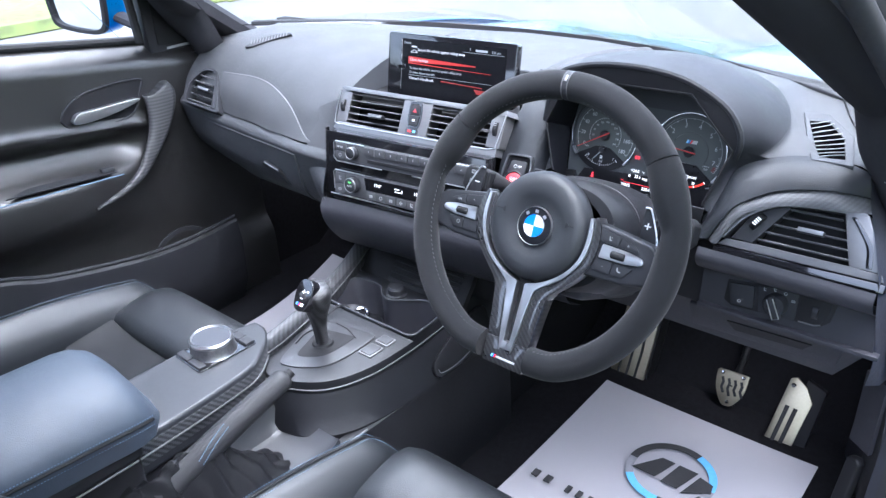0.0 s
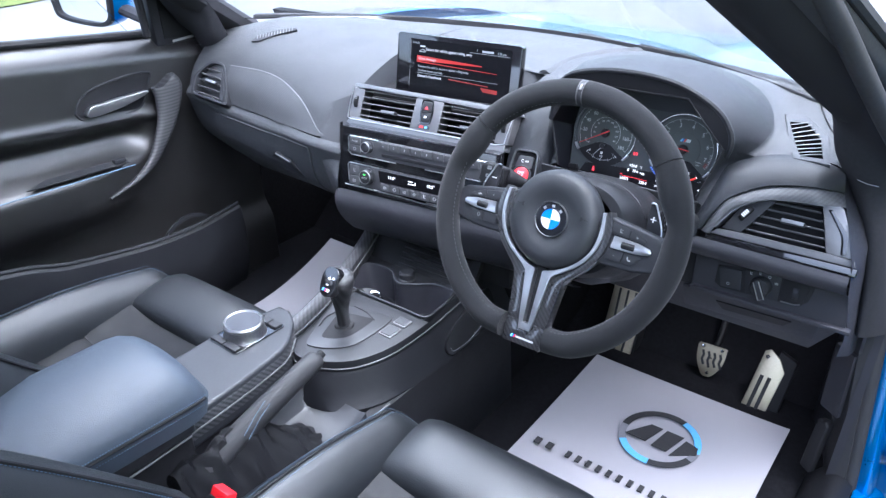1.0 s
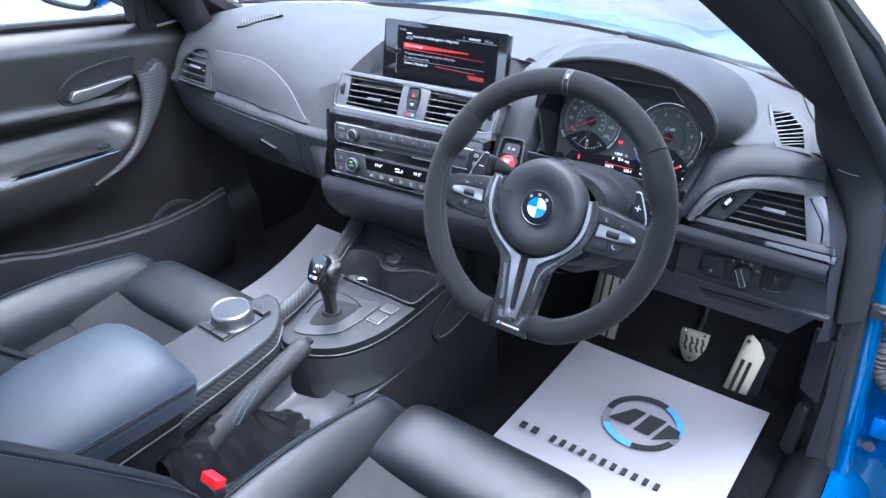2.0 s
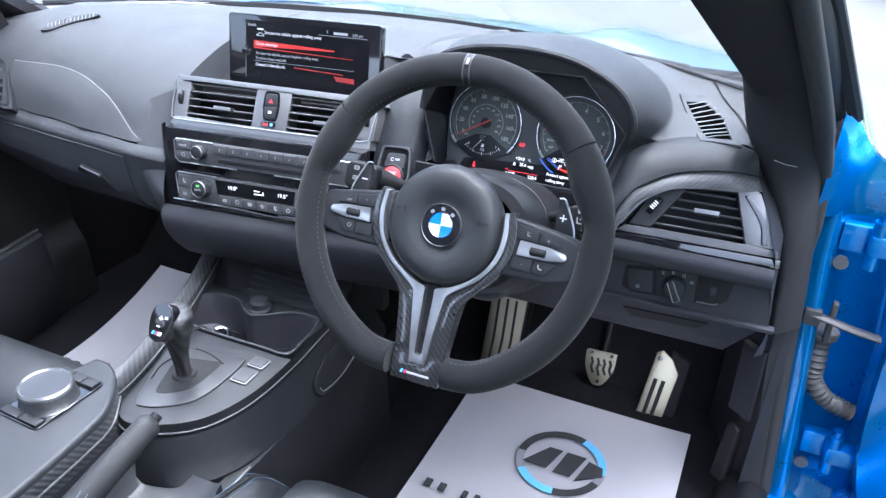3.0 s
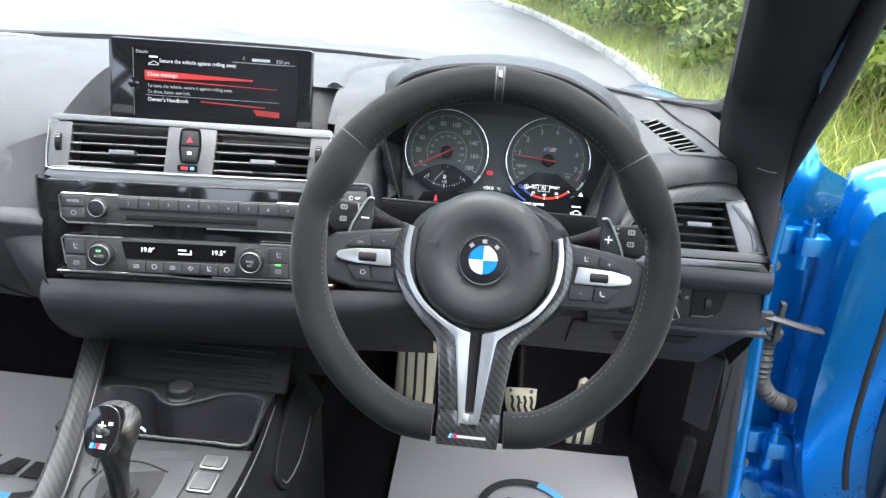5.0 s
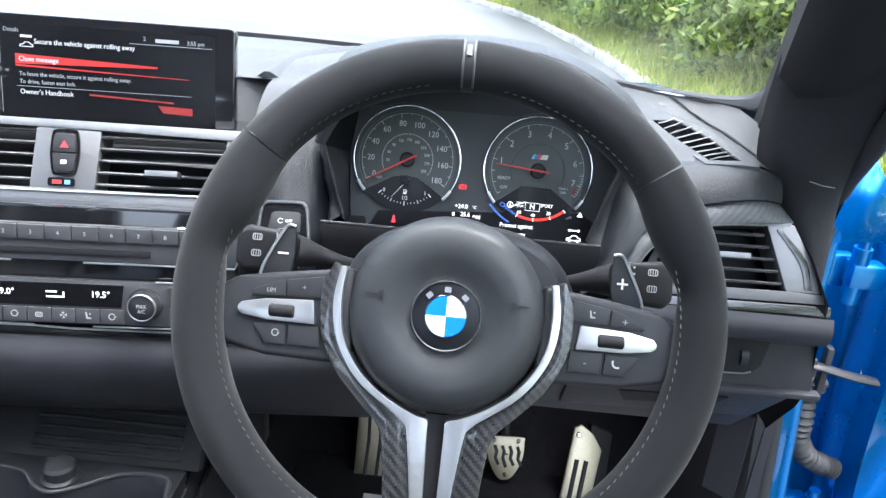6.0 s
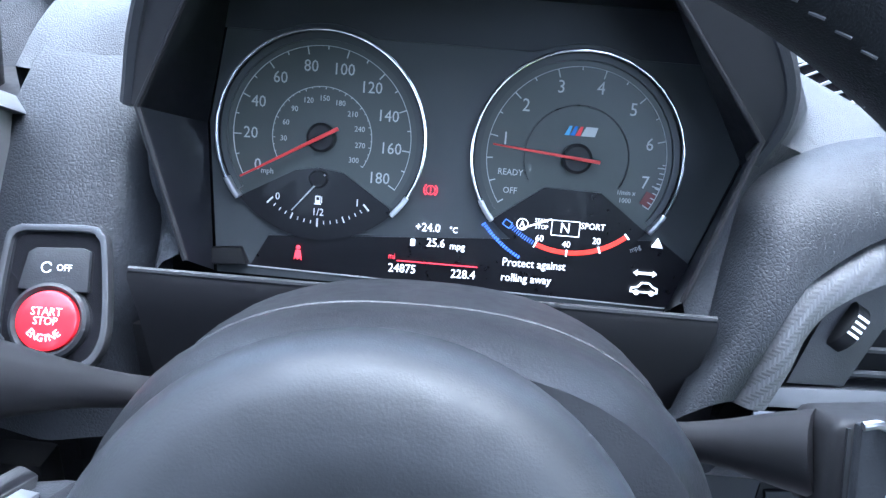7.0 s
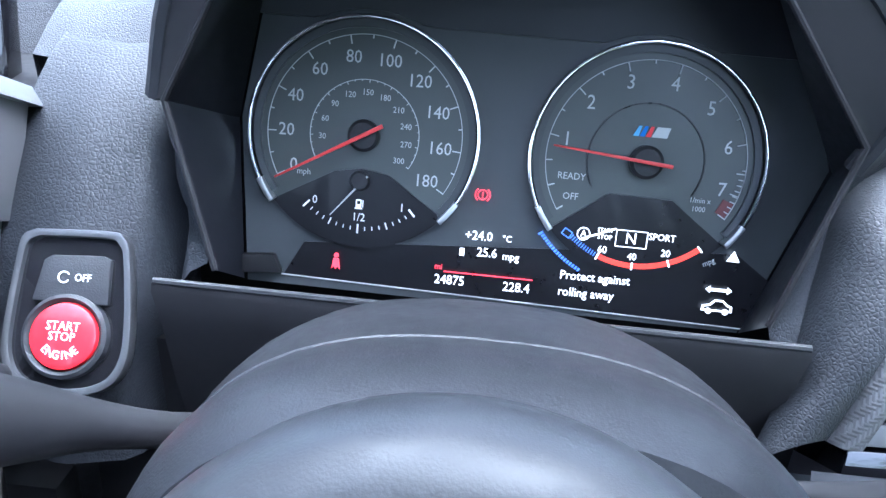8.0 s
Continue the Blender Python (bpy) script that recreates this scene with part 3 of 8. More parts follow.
# hide flank that runs from the cheek to the instrument surround
flank = [(-0.1275, .2235, .8475), (-0.1175, .2170, .8150), (-0.1085, .2110, .7840), (-0.1205, .2060, .7780), (-0.1195, .2060, .7400), (-0.1180, .2080, .7050)]
part("hide_flank", surf(20, 6, lambda u, v: Vector(cheek(1, 0.22 + 0.74 * u)).lerp(along([Vector(p) for p in flank], u), v) + Vector((0, -0.004 * math.sin(math.pi * v), 0))), M_hide, dash)
part("stack_shoulder", surf(10, 14, lambda u, v: Vector(cr([pad_at(-0.565, 0.80), pad_at(-0.565, 1.0), (-0.545, .118, .70), (-0.52, .135, .62), (-0.49, .17, .572)], 15)[round(v * 14)]) * (1 - u)
     + Vector(cr([(-0.512, .176, .835), (-0.514, .146, .765), (-0.495, .100, .70), (-0.49, .108, .66), (-0.48, .165, .575)], 15)[round(v * 14)]) * u), M_pad, dash)
# roll under the radio
part("lower_roll", surf(16, 10, lambda u, v: cr([(-0.50 + 0.45 * u, .102 + .055 * u, .682), (-0.50 + 0.45 * u, .092 + .055 * u, .664), (-0.495 + 0.445 * u, .098 + .055 * u, .63), (-0.48 + 0.43 * u, .125 + .050 * u, .592), (-0.47 + 0.42 * u, .18 + .030 * u, .572)], 11)[round(v * 10)]), M_lower, dash)
part("tray_back", box((-0.345, 0.20, 0.60), (0.33, 0.02, 0.14), 0.004), M_black, dash)

# instrument hood
LIP = [(-0.134, .226, .846), (-0.124, .222, .885), (-0.105, .216, .920), (-0.06, .214, .937), (0.0, .213, .943), (0.055, .214, .939), (0.096, .216, .926), (0.128, .220, .905), (0.144, .222, .882), (0.1475, .224, .862), (0.142, .229, .842)]
BACK = [(-0.142, .30, .850), (-0.150, .34, .885), (-0.14, .40, .899), (-0.08, .43, .905), (0.0, .44, .908), (0.06, .43, .905), (0.11, .41, .898), (0.150, .37, .888), (0.176, .32, .872), (0.178, .275, .858), (0.160, .25, .840)]
lipc, backc = cr(LIP, 41), cr(BACK, 41)
part("instrument_hood", surf(40, 10, lambda u, v: lipc[round(u * 40)].lerp(backc[round(u * 40)], v) + Vector((0, 0, 0.016 * math.sin(math.pi * v) * math.sin(math.pi * u)))), M_hide, dash)
part("hood_lip", tube([p + Vector((0, 0.003, 0)) for p in lipc], 0.0045, 8), M_plastic, dash)
CLF = frame3((.004, .258, .80), (1, 0, 0), (0, math.sin(radians(14)), math.cos(radians(14))))
PANEL = [(-0.112, -0.044), (-0.117, 0.030), (-0.106, 0.100), (0.118, 0.100), (0.146, 0.030), (0.118, -0.046)]
MOUTH = [(-0.1065, .208, .7815), (-0.1280, .222, .8465), (-0.090, .217, .916), (0.084, .217, .918), (0.140, .224, .853), (0.1170, .208, .7815)]
# five flat cheeks of the instrument funnel
funnel = bmesh.new()
for k in range(5):
    q = [Vector(MOUTH[k]), Vector(MOUTH[k + 1]), CLF @ Vector((*PANEL[k + 1], 0)), CLF @ Vector((*PANEL[k], 0))]
    funnel.faces.new([funnel.verts.new(p) for p in q])
part("instrument_funnel", funnel, M_smoke, dash, "gloss black surround of the instruments")
part("funnel_edge", tube([Vector(p) for p in MOUTH], 0.0015, 8), M_black, dash)


inner_mouth = [Vector(p) for p in MOUTH[1:5]]
part("hood_inside", surf(40, 3, lambda u, v: lipc[round(u * 40)].lerp(along(inner_mouth, u), v)), M_black, dash, "dark grained inside of the hood")
part("instrument_ledge", loft([[Vector((-0.1245 + 0.2515 * u, 0, 0)) + Vector(q) for q in ((0, .258, .744), (0, .225, .764), (0, .196, .7805), (0, .1915, .7838), (0, .1885, .7835), (0, .1875, .7805), (0.002 - 0.004 * u, .1895, .765), (0.004 - 0.010 * u, .1935, .735), (0.006 - 0.014 * u, .2000, .705))] for u in np.linspace(0, 1, 13)]), M_black, dash, "black ledge below the instruments")
part("ledge_edge", tube([(-0.1240, .1895, .7842), (0.0, .1895, .7842), (0.1265, .1895, .7842)], 0.0015, 8), M_plastic, dash)

# hide-covered shoulder right of the instruments, and the twill strip along its foot
HIDE_TOP = cr([(.110, .178, .736), (.126, .200, .765), (.136, .224, .801), (.146, .240, .828), (.180, .262, .842), (.217, .270, .8490), (.253, .268, .8512), (.289, .258, .846)], 43)
HIDE_LOW = cr([(.139, .181, .750), (.150, .187, .776), (.160, .195, .793), (.171, .204, .802), (.201, .217, .817), (.235, .220, .826), (.268, .223, .830), (.296, .246, .821)], 43)
STRIP_LOW = cr([(.152, .179, .748), (.160, .184, .766), (.167, .192, .779), (.180, .199, .791), (.207, .206, .803), (.241, .210, .809), (.275, .213, .812), (.304, .228, .809)], 43)


def shoulder(u, v):
    k = round(u * 42)
    a, b = HIDE_TOP[k], HIDE_LOW[k]
    if v > 0.93:
        return b + Vector((0, 0.005 * (v - 0.93) / 0.07, -0.004 * (v - 0.93) / 0.07))
    f = v / 0.93
    return a.lerp(b, f) + Vector((0, -0.004, 0.006)) * math.sin(math.pi * f) ** 0.8


part("hide_shoulder", surf(42, 14, shoulder), M_hide, dash)
part("hood_fillet", surf(12, 4, lambda u, v: backc[round(28 + 12 * u)].lerp(HIDE_TOP[round(32 - 14 * u)], v) + Vector((0, 0, -0.002 * math.sin(math.pi * v)))), M_pad, dash)
part("shoulder_flank", surf(18, 4, lambda u, v: HIDE_TOP[round(5 + 18 * u)].lerp(Vector((0.1180, .2100, .7800)).lerp(Vector((0.1415, .2260, .8540)), u), v) + Vector((0, 0.002 * math.sin(math.pi * v), 0))), M_hide, dash)
part("shoulder_end", surf(14, 4, lambda u, v: shoulder(0, u) + Vector((0, 0.030 * v, -0.012 * math.sin(0.5 * math.pi * v)))), M_hide, dash)


def strip_f(u, v):
    k = round(u * 42)
    a, b = HIDE_LOW[k] + Vector((0, 0.003, -0.002)), STRIP_LOW[k]
    return a.lerp(b, v) + Vector((0, -0.0025 * math.sin(math.pi * v), 0))


part("twill_strip", shell(42, 6, strip_f, (0, 0.006, 0)), M_twill_side, dash, "grey twill strip over the vent")
part("end_cap", loft([[(.289, .262, .846), (.297, .30, .835), (.31, .33, .80)], [(.296, .247, .820), (.303, .29, .815), (.315, .33, .79)], [(.304, .229, .809), (.312, .28, .80), (.32, .33, .78)], [(.318, .205, .785), (.326, .27, .78), (.33, .33, .76)], [(.333, .184, .750), (.338, .25, .75), (.34, .33, .74)], [(.338, .190, .70), (.342, .25, .70), (.345, .33, .70)], [(.345, .198, .655), (.345, .25, .65), (.346, .33, .64)], [(.344, .212, .625), (.348, .26, .61), (.352, .33, .60)], [(.338, .245, .575), (.350, .28, .56), (.356, .33, .55)]]), M_lower, dash)

# driver's lower dash: band, switch panel and knee panel
part("lower_band", surf(20, 8, lambda u, v: cr([(0.132 + 0.203 * u, .172, .742), (0.132 + 0.203 * u, .166, .728), (0.132 + 0.205 * u, .178, .712), (0.132 + 0.206 * u, .196, .704)], 9)[round(v * 8)]), M_lower, dash)
part("column_surround", shell(8, 6, lambda u, v: (-0.165 + 0.305 * u, .204 - .004 * v, .748 - .10 * v), (0, 0.02, 0)), M_black, dash, "black panel round the steering column")
part("switch_fascia", shell(10, 6, lambda u, v: (0.135 + (0.203 + 0.006 * v) * u, .196 - .004 * v, .704 - .05 * v), (0, 0.02, 0)), M_lower, dash)
part("fascia_lip", box((0.243, 0.190, 0.6535), (0.216, 0.012, 0.006), 0.002), M_lower, dash)
part("knee_panel", shell(12, 8, lambda u, v: (-0.16 + (0.50 - 0.04 * v) * u, .200 + .045 * v, .650 - .075 * v), (0, 0.02, 0)), M_lower, dash)

def icon(kind, x, y, z, s, m):
    """Small switch symbols drawn with strokes."""
    if kind == 0:    # round arrow
        return moved(join(prism(arcband(0, 0, 0.36, 0.5, 30, 330, 18), 0, 0.1), prism([(0.25, 0.05), (0.62, 0.12), (0.40, -0.25)], 0, 0.1)), m @ Matrix.Translation((x, y, z)) @ Matrix.Diagonal((s, s, 0.003, 1)))
    if kind == 1:    # glass with rising air
        return moved(join(ringprism(rrect(0, -0.05, 1.0, 0.7, 0.2, 3), rrect(0, -0.05, 0.84, 0.54, 0.15, 3), 0, 0.1), *[box((dx, 0.0, 0.05), (0.08, 0.62, 0.1)) for dx in (-0.25, 0, 0.25)]), m @ Matrix.Translation((x, y, z)) @ Matrix.Diagonal((s, s, 0.003, 1)))
    if kind == 2:    # seat
        return moved(join(prism([(-0.3, 0.55), (-0.12, 0.55), (0.0, -0.2), (0.45, -0.25), (0.45, -0.45), (-0.2, -0.42)], 0, 0.1), prism(circle(0.3, 0.3, 0.12, 10), 0, 0.1)), m @ Matrix.Translation((x, y, z)) @ Matrix.Diagonal((s, s, 0.003, 1)))
    # fan blades
    return moved(join(*[prism([(math.cos(radians(a)) * 0.08, math.sin(radians(a)) * 0.08), (math.cos(radians(a - 20)) * 0.5, math.sin(radians(a - 20)) * 0.5), (math.cos(radians(a + 30)) * 0.5, math.sin(radians(a + 30)) * 0.5)], 0, 0.1) for a in (0, 90, 180, 270)]), m @ Matrix.Translation((x, y, z)) @ Matrix.Diagonal((s, s, 0.003, 1)))


# ---- steering wheel ----
HUB = frame3((0, 0, 0.80), (1, 0, 0), (0, math.sin(radians(23.5)), math.cos(radians(23.5))))
wheel = thing("steering_wheel", HUB, "black suede-wrapped sports steering wheel with carbon and silver spokes", "steering wheel")


def rim_pt(a, r=0.1655):
    x, y = r * math.cos(a), r * math.sin(a)
    k = -0.150
    if y < k:
        y = k - 0.0075 * (1 - math.exp((y - k) / 0.0075))
    return Vector((x, y, -0.006))


def rim_bar(a0, a1, n, grow=1.0):
    pts, rs = [], []
    for i in range(n):
        a = a0 + (a1 - a0) * i / (n - 1)
        d = math.degrees(a) % 360
        bulge = sum(math.exp(-((d - c) / 9) ** 2) for c in (27, 153)) - 0.75 * sum(math.exp(-((d - c) / 6) ** 2) for c in (11, 169))
        pts.append(rim_pt(a, 0.1655 - 0.0026 * bulge))
        rs.append((0.0172 + 0.0026 * bulge) * grow)
    return tube(pts, rs, 20, up=(0, 0, 1), flat=0.95)


for a0, a1 in ((-78.5, 38), (38.4, 88.5), (91.5, 141.6), (142, 258.5)):
    part("rim", rim_bar(radians(a0), radians(a1), 70), M_alcantara, wheel, "black suede rim section", m=HUB)
band = part("top_marker", rim_bar(radians(88.5), radians(91.5), 5, 0.985), M_plastic, wheel, "dark marker band across the rim", m=HUB)
for a in (88.75, 91.25):
    part("marker_edge", tube([rim_pt(radians(a)) + Vector((0, 0.0168 * math.sin(b), 0.0165 * math.cos(b))) for b in np.linspace(-1.2, 1.2, 9)], 0.0008, 6), M_slat, band, m=HUB)
part("marker_lamp", tube([rim_pt(radians(90)) + Vector((0, 0.0165 * math.sin(b), 0.0162 * math.cos(b))) for b in (0.15, 0.35, 0.6)], 0.0020, 8), M_dsilver, band, m=HUB)
# stitches along the inside of the rim
st = []
for i in range(150):
    a = radians(-74 + 328 * i / 149)
    if 82 < math.degrees(a) < 98:
        continue
    p = rim_pt(a)
    d = Vector((-math.sin(a), math.cos(a), 0))
    q = p + Vector((-p.x, -p.y, 0)).normalized() * 0.0148 + Vector((0, 0, 0.0085))
    st.append(tube([q - d * 0.0014 + Vector((0, 0, 0.0006)), q, q + d * 0.0014 - Vector((0, 0, 0.0006))], 0.00032, 5))
part("stitching", join(*st), M_rim_thread, wheel, "dark grey stitching", m=HUB)
pad = lathe([(0, -0.0035), (0.0235, -0.0035), (0.027, -0.0028), (0.036, 0.0012), (0.046, 0.0030), (0.056, 0.0016), (0.0625, -0.003), (0.0652, -0.010), (0.0662, -0.017), (0.0655, -0.023), (0.058, -0.032)], 72)
part("hub_pad", pad, M_hub, wheel, m=HUB)
for s in (-1, 1):
    horn = join(prism([(s * 0.0445, 0.0112), (s * 0.0530, 0.0112), (s * 0.0530, 0.0102), (s * 0.0445, 0.0102)], 0.0032, 0.0036),
                prism([(s * 0.0445, 0.0085), (s * 0.0445, 0.0128), (s * 0.0415, 0.0138), (s * 0.0415, 0.0075)], 0.0032, 0.0036))
    part("horn_symbol", horn, M_black, wheel, m=HUB)
# roundel: black ring, chrome edge, blue and white quarters, plain bars for the lettering
bd = part("badge", lathe([(0, 0.0002), (0.0195, 0.0002), (0.0225, -0.0008), (0.0228, -0.003)], 56), M_smoke, wheel, "round badge, black ring, blue and white quarters", m=HUB)
M_badge_blue = mat("badge_blue", (0.008, 0.12, 0.46), 0.25, coat=0.8, var=0.02)
M_badge_white = mat("badge_white", (0.50, 0.51, 0.53), 0.25, coat=0.8, var=0.02)
for k in range(4):
    q = [(0, 0)] + circle(0, 0, 0.0132, 12, 90 * k, 90 * k + 90)
    part("quarter", prism(q, 0.0002, 0.0009), M_badge_blue if k in (1, 3) else M_badge_white, bd, m=HUB)
part("rim_ring", lathe([(0.0132, 0.0003), (0.0136, 0.0012), (0.0141, 0.0003)], 48), M_chrome, bd, m=HUB)
part("edge_ring", lathe([(0.0221, -0.0005), (0.0226, 0.0004), (0.0233, -0.003)], 56), M_silver, bd, m=HUB)
for a in (132, 90, 48):
    c = Vector((0.0174 * math.cos(radians(a)), 0.0174 * math.sin(radians(a)), 0.0005))
    part("mark", moved(prism(rrect(0, 0, 0.0042, 0.0036, 0.0006), 0, 0.0005), Matrix.Translation(c) @ Matrix.Rotation(radians(a - 90), 4, "Z")), M_silver, bd, m=HUB)

# silver trim: round the lower half of the pad, then two legs that meet at the foot
outer = [(-0.0715, 0.0265), (-0.0745, 0.004), (-0.0715, -0.018), (-0.0625, -0.0365), (-0.050, -0.051), (-0.034, -0.0625), (-0.0225, -0.0715), (-0.0180, -0.083), (-0.0095, -0.1500), (-0.0075, -0.1530)]
inner = [(-0.0675, 0.026), (-0.0692, 0.006), (-0.0670, -0.016), (-0.0585, -0.0340), (-0.046, -0.0480), (-0.030, -0.0590), (-0.0150, -0.0660), (-0.0062, -0.0690), (-0.0056, -0.0800), (-0.0042, -0.1435)]


def smooth2(pts, n):
    return [(p.x, p.y) for p in cr([(x, y, 0) for x, y in pts], n)]


oo, ii = smooth2(outer, 40), smooth2(inner, 40)
for s in (-1, 1):
    poly = [(-s * x, y) for x, y in oo] + [(-s * 0.0, -0.1535), (-s * 0.0, -0.1440)] + [(-s * x, y) for x, y in ii[::-1]]
    if s > 0:
        poly = poly[::-1]
    part("silver_trim", prism(poly, -0.016, -0.0015, 0.0009), M_silver, wheel, "satin silver spoke trim", m=HUB)
part("slot_back", prism([(-0.0075, -0.066), (0.0075, -0.066), (0.006, -0.148), (-0.006, -0.148)], -0.018, -0.011), M_black, wheel, m=HUB)
couter = smooth2([(-0.0765, 0.0290), (-0.0830, 0.010), (-0.0815, -0.018), (-0.0700, -0.0420), (-0.0520, -0.0620), (-0.0385, -0.0760), (-0.0340, -0.0950), (-0.0300, -0.1340), (-0.0290, -0.1425)], 36)
cin = smooth2([(-0.0718, 0.0270), (-0.0748, 0.004), (-0.0718, -0.018), (-0.0628, -0.0368), (-0.0503, -0.0513), (-0.0343, -0.0628), (-0.0228, -0.0718), (-0.0183, -0.083), (-0.0105, -0.1425)], 36)
for s in (-1, 1):
    poly = [(-s * x, y) for x, y in couter] + [(-s * x, y) for x, y in cin[::-1]]
    part("carbon_trim", prism(poly if s < 0 else poly[::-1], -0.024, -0.0035, 0.002), M_carbon, wheel, "glossy carbon spoke trim", m=HUB)
part("carbon_foot", prism([(-0.0295, -0.1420), (-0.0105, -0.1420), (-0.009, -0.1535), (0.009, -0.1535), (0.0105, -0.1420), (0.0295, -0.1420), (0.0300, -0.160), (0.0285, -0.1752), (-0.0285, -0.1752), (-0.0300, -0.160)], -0.026, -0.0025, 0.002), M_carbon, wheel, "glossy carbon foot of the lower spoke", m=HUB)
for x, w, mt in ((-0.0165, 0.0022, M_ink_blue), (-0.0143, 0.0020, M_badge_blue), (-0.0120, 0.0022, M_red)):
    part("stripe", prism([(x - w / 2, -0.1675), (x + w / 2, -0.1675), (x + w / 2 + 0.0015, -0.1635), (x - w / 2 + 0.0015, -0.1635)], -0.0026, -0.0021), mt, wheel, m=HUB)
part("stripe", box((0.004, -0.1656, -0.0023), (0.027, 0.0024, 0.0005)), M_grey_print, wheel, "pale grey lettering bar", m=HUB)

# spokes with their switch pods
POD = [(-0.1580, -0.0190), (-0.1570, 0.0030), (-0.1420, 0.0135), (-0.1130, 0.0185), (-0.0640, 0.0255), (-0.0600, -0.0390), (-0.1190, -0.0375), (-0.1450, -0.0320)]


def flip(pts, s):
    return [(x, y) for x, y in pts] if s < 0 else [(-x, y) for x, y in pts][::-1]


for s in (-1, 1):
    pod = part("switch_pod", prism(flip(POD, s), -0.030, -0.0075, 0.004, 3), M_plastic, wheel, "black spoke switch pod", m=HUB)
    part("button", prism(flip([(-0.1300, 0.0020), (-0.1290, 0.0060), (-0.1120, 0.0130), (-0.1080, 0.0138), (-0.1072, 0.0030)], s), -0.0075, -0.0055, 0.0008), M_plastic, pod, m=HUB)
    part("button", prism(flip([(-0.1062, 0.0032), (-0.1070, 0.0140), (-0.0820, 0.0182), (-0.0815, 0.0040)], s), -0.0075, -0.0055, 0.0008), M_plastic, pod, m=HUB)
    part("button", prism(flip([(-0.1280, -0.0160), (-0.1060, -0.0150), (-0.1050, -0.0290), (-0.1190, -0.0290)], s), -0.0075, -0.0058, 0.0008), M_plastic, pod, m=HUB)
    part("button", prism(flip([(-0.1040, -0.0150), (-0.0830, -0.0150), (-0.0820, -0.0290), (-0.1030, -0.0290)], s), -0.0075, -0.0058, 0.0008), M_plastic, pod, m=HUB)
    part("silver_bar", prism(flip([(-0.1385, -0.0062), (-0.1360, -0.0030), (-0.1200, 0.0004), (-0.0880, 0.0020), (-0.0860, -0.0140), (-0.1180, -0.0136), (-0.1350, -0.0112), (-0.1380, -0.0092)], s), -0.0075, -0.0040, 0.0012), M_silver, pod, "satin silver switch bar", m=HUB)
    part("roller", moved(tube([(-0.0085, 0, 0), (-0.0075, 0, 0), (0.0075, 0, 0), (0.0085, 0, 0)], [0.0038, 0.0046, 0.0046, 0.0038], 16), HUB @ Matrix.Translation((s * 0.1085, -0.0068, -0.0058))), M_black, pod)
    for body, x, y, z in ((("LIM", -0.117, 0.0062, 0.0040), ("+", -0.095, 0.0095, 0.0050)) if s < 0 else (("+", 0.117, 0.0062, 0.0070), ("-", 0.093, -0.0220, 0.0070))):
        part("symbol", letters(body, z, HUB @ Matrix.Translation((x, y, -0.0053 if y > 0 else -0.0056)), "CENTER", 0.0001), M_dim, pod)
    if s < 0:
        part("symbol", icon(0, -0.112, -0.0215, -0.0057, 0.0050, HUB), M_dim, pod)
    else:
        part("symbol", moved(prism(arcband(0, 0, 0.0024, 0.0036, 150, 300, 12), 0, 0.0003), HUB @ Matrix.Translation((0.114, -0.0205, -0.0057))), M_grey_print, pod)
        part("symbol", icon(2, 0.095, 0.0095, -0.0055, 0.0050, HUB), M_dim, pod)

# shift paddles behind the rim
PAD0 = HUB @ Matrix.Translation((0, 0, -0.038))
PADDLE = [(-0.1340, 0.002), (-0.1345, 0.014), (-0.1310, 0.0260), (-0.1205, 0.0470), (-0.1165, 0.0510), (-0.1120, 0.0505), (-0.1120, 0.0280), (-0.1150, 0.002)]
for s in (-1, 1):
    pd = part("shift_paddle", prism(flip(PADDLE, s), -0.004, 0.0, 0.001), M_plastic, wheel, "dark metal shift paddle", m=PAD0)
    part("edge", tube([(-s * x, y, 0.0004) for x, y in smooth2(PADDLE[0:6], 24)], 0.0011, 8), M_silver, pd, m=PAD0)
    mark = box((s * 0.1195, 0.0310, 0.0003), (0.0075, 0.0014, 0.0006))
    if s > 0:
        mark = join(mark, box((s * 0.1195, 0.0310, 0.0003), (0.0014, 0.0075, 0.0006)))
    part("sign", mark, M_white, pd, m=PAD0)

# steering column: turned shroud and two stalks
col = thing("steering_column", HUB @ Matrix.Translation((0, 0, -0.06)), "black plastic steering column shroud with stalks", "steering column")
def squared(bm, n=2.5):
    """Gives a turned form fuller shoulders."""
    for v in bm.verts:
        r = math.hypot(v.co.x, v.co.y)
        if r > 1e-6:
            f = ((abs(v.co.x) / r) ** n + (abs(v.co.y) / r) ** n) ** (-1 / n)
            v.co.x, v.co.y = v.co.x * f, v.co.y * f
    return bm


part("shroud", squared(lathe([(0.050, -0.040), (0.0600, -0.042), (0.0650, -0.052), (0.0680, -0.070), (0.0688, -0.090), (0.0684, -0.094), (0.0715, -0.115), (0.0725, -0.135), (0.0720, -0.160), (0.0690, -0.19), (0.064, -0.215)], 64)), M_tunnel, col, m=HUB @ Matrix.Translation((0.006, -0.006, 0)) @ Matrix.Diagonal((1.29, 1.03, 1, 1)))
part("crease", squared(lathe([(0.0680, -0.0890), (0.0692, -0.0905), (0.0680, -0.0925)], 64, 25, 155)), M_tunnel, col, m=HUB @ Matrix.Translation((0.006, -0.006, 0)) @ Matrix.Diagonal((1.29, 1.03, 1, 1)))
part("lower_cover", box((0, -0.035, -0.135), (0.125, 0.09, 0.17), 0.025, 4), M_lower, col, m=HUB)
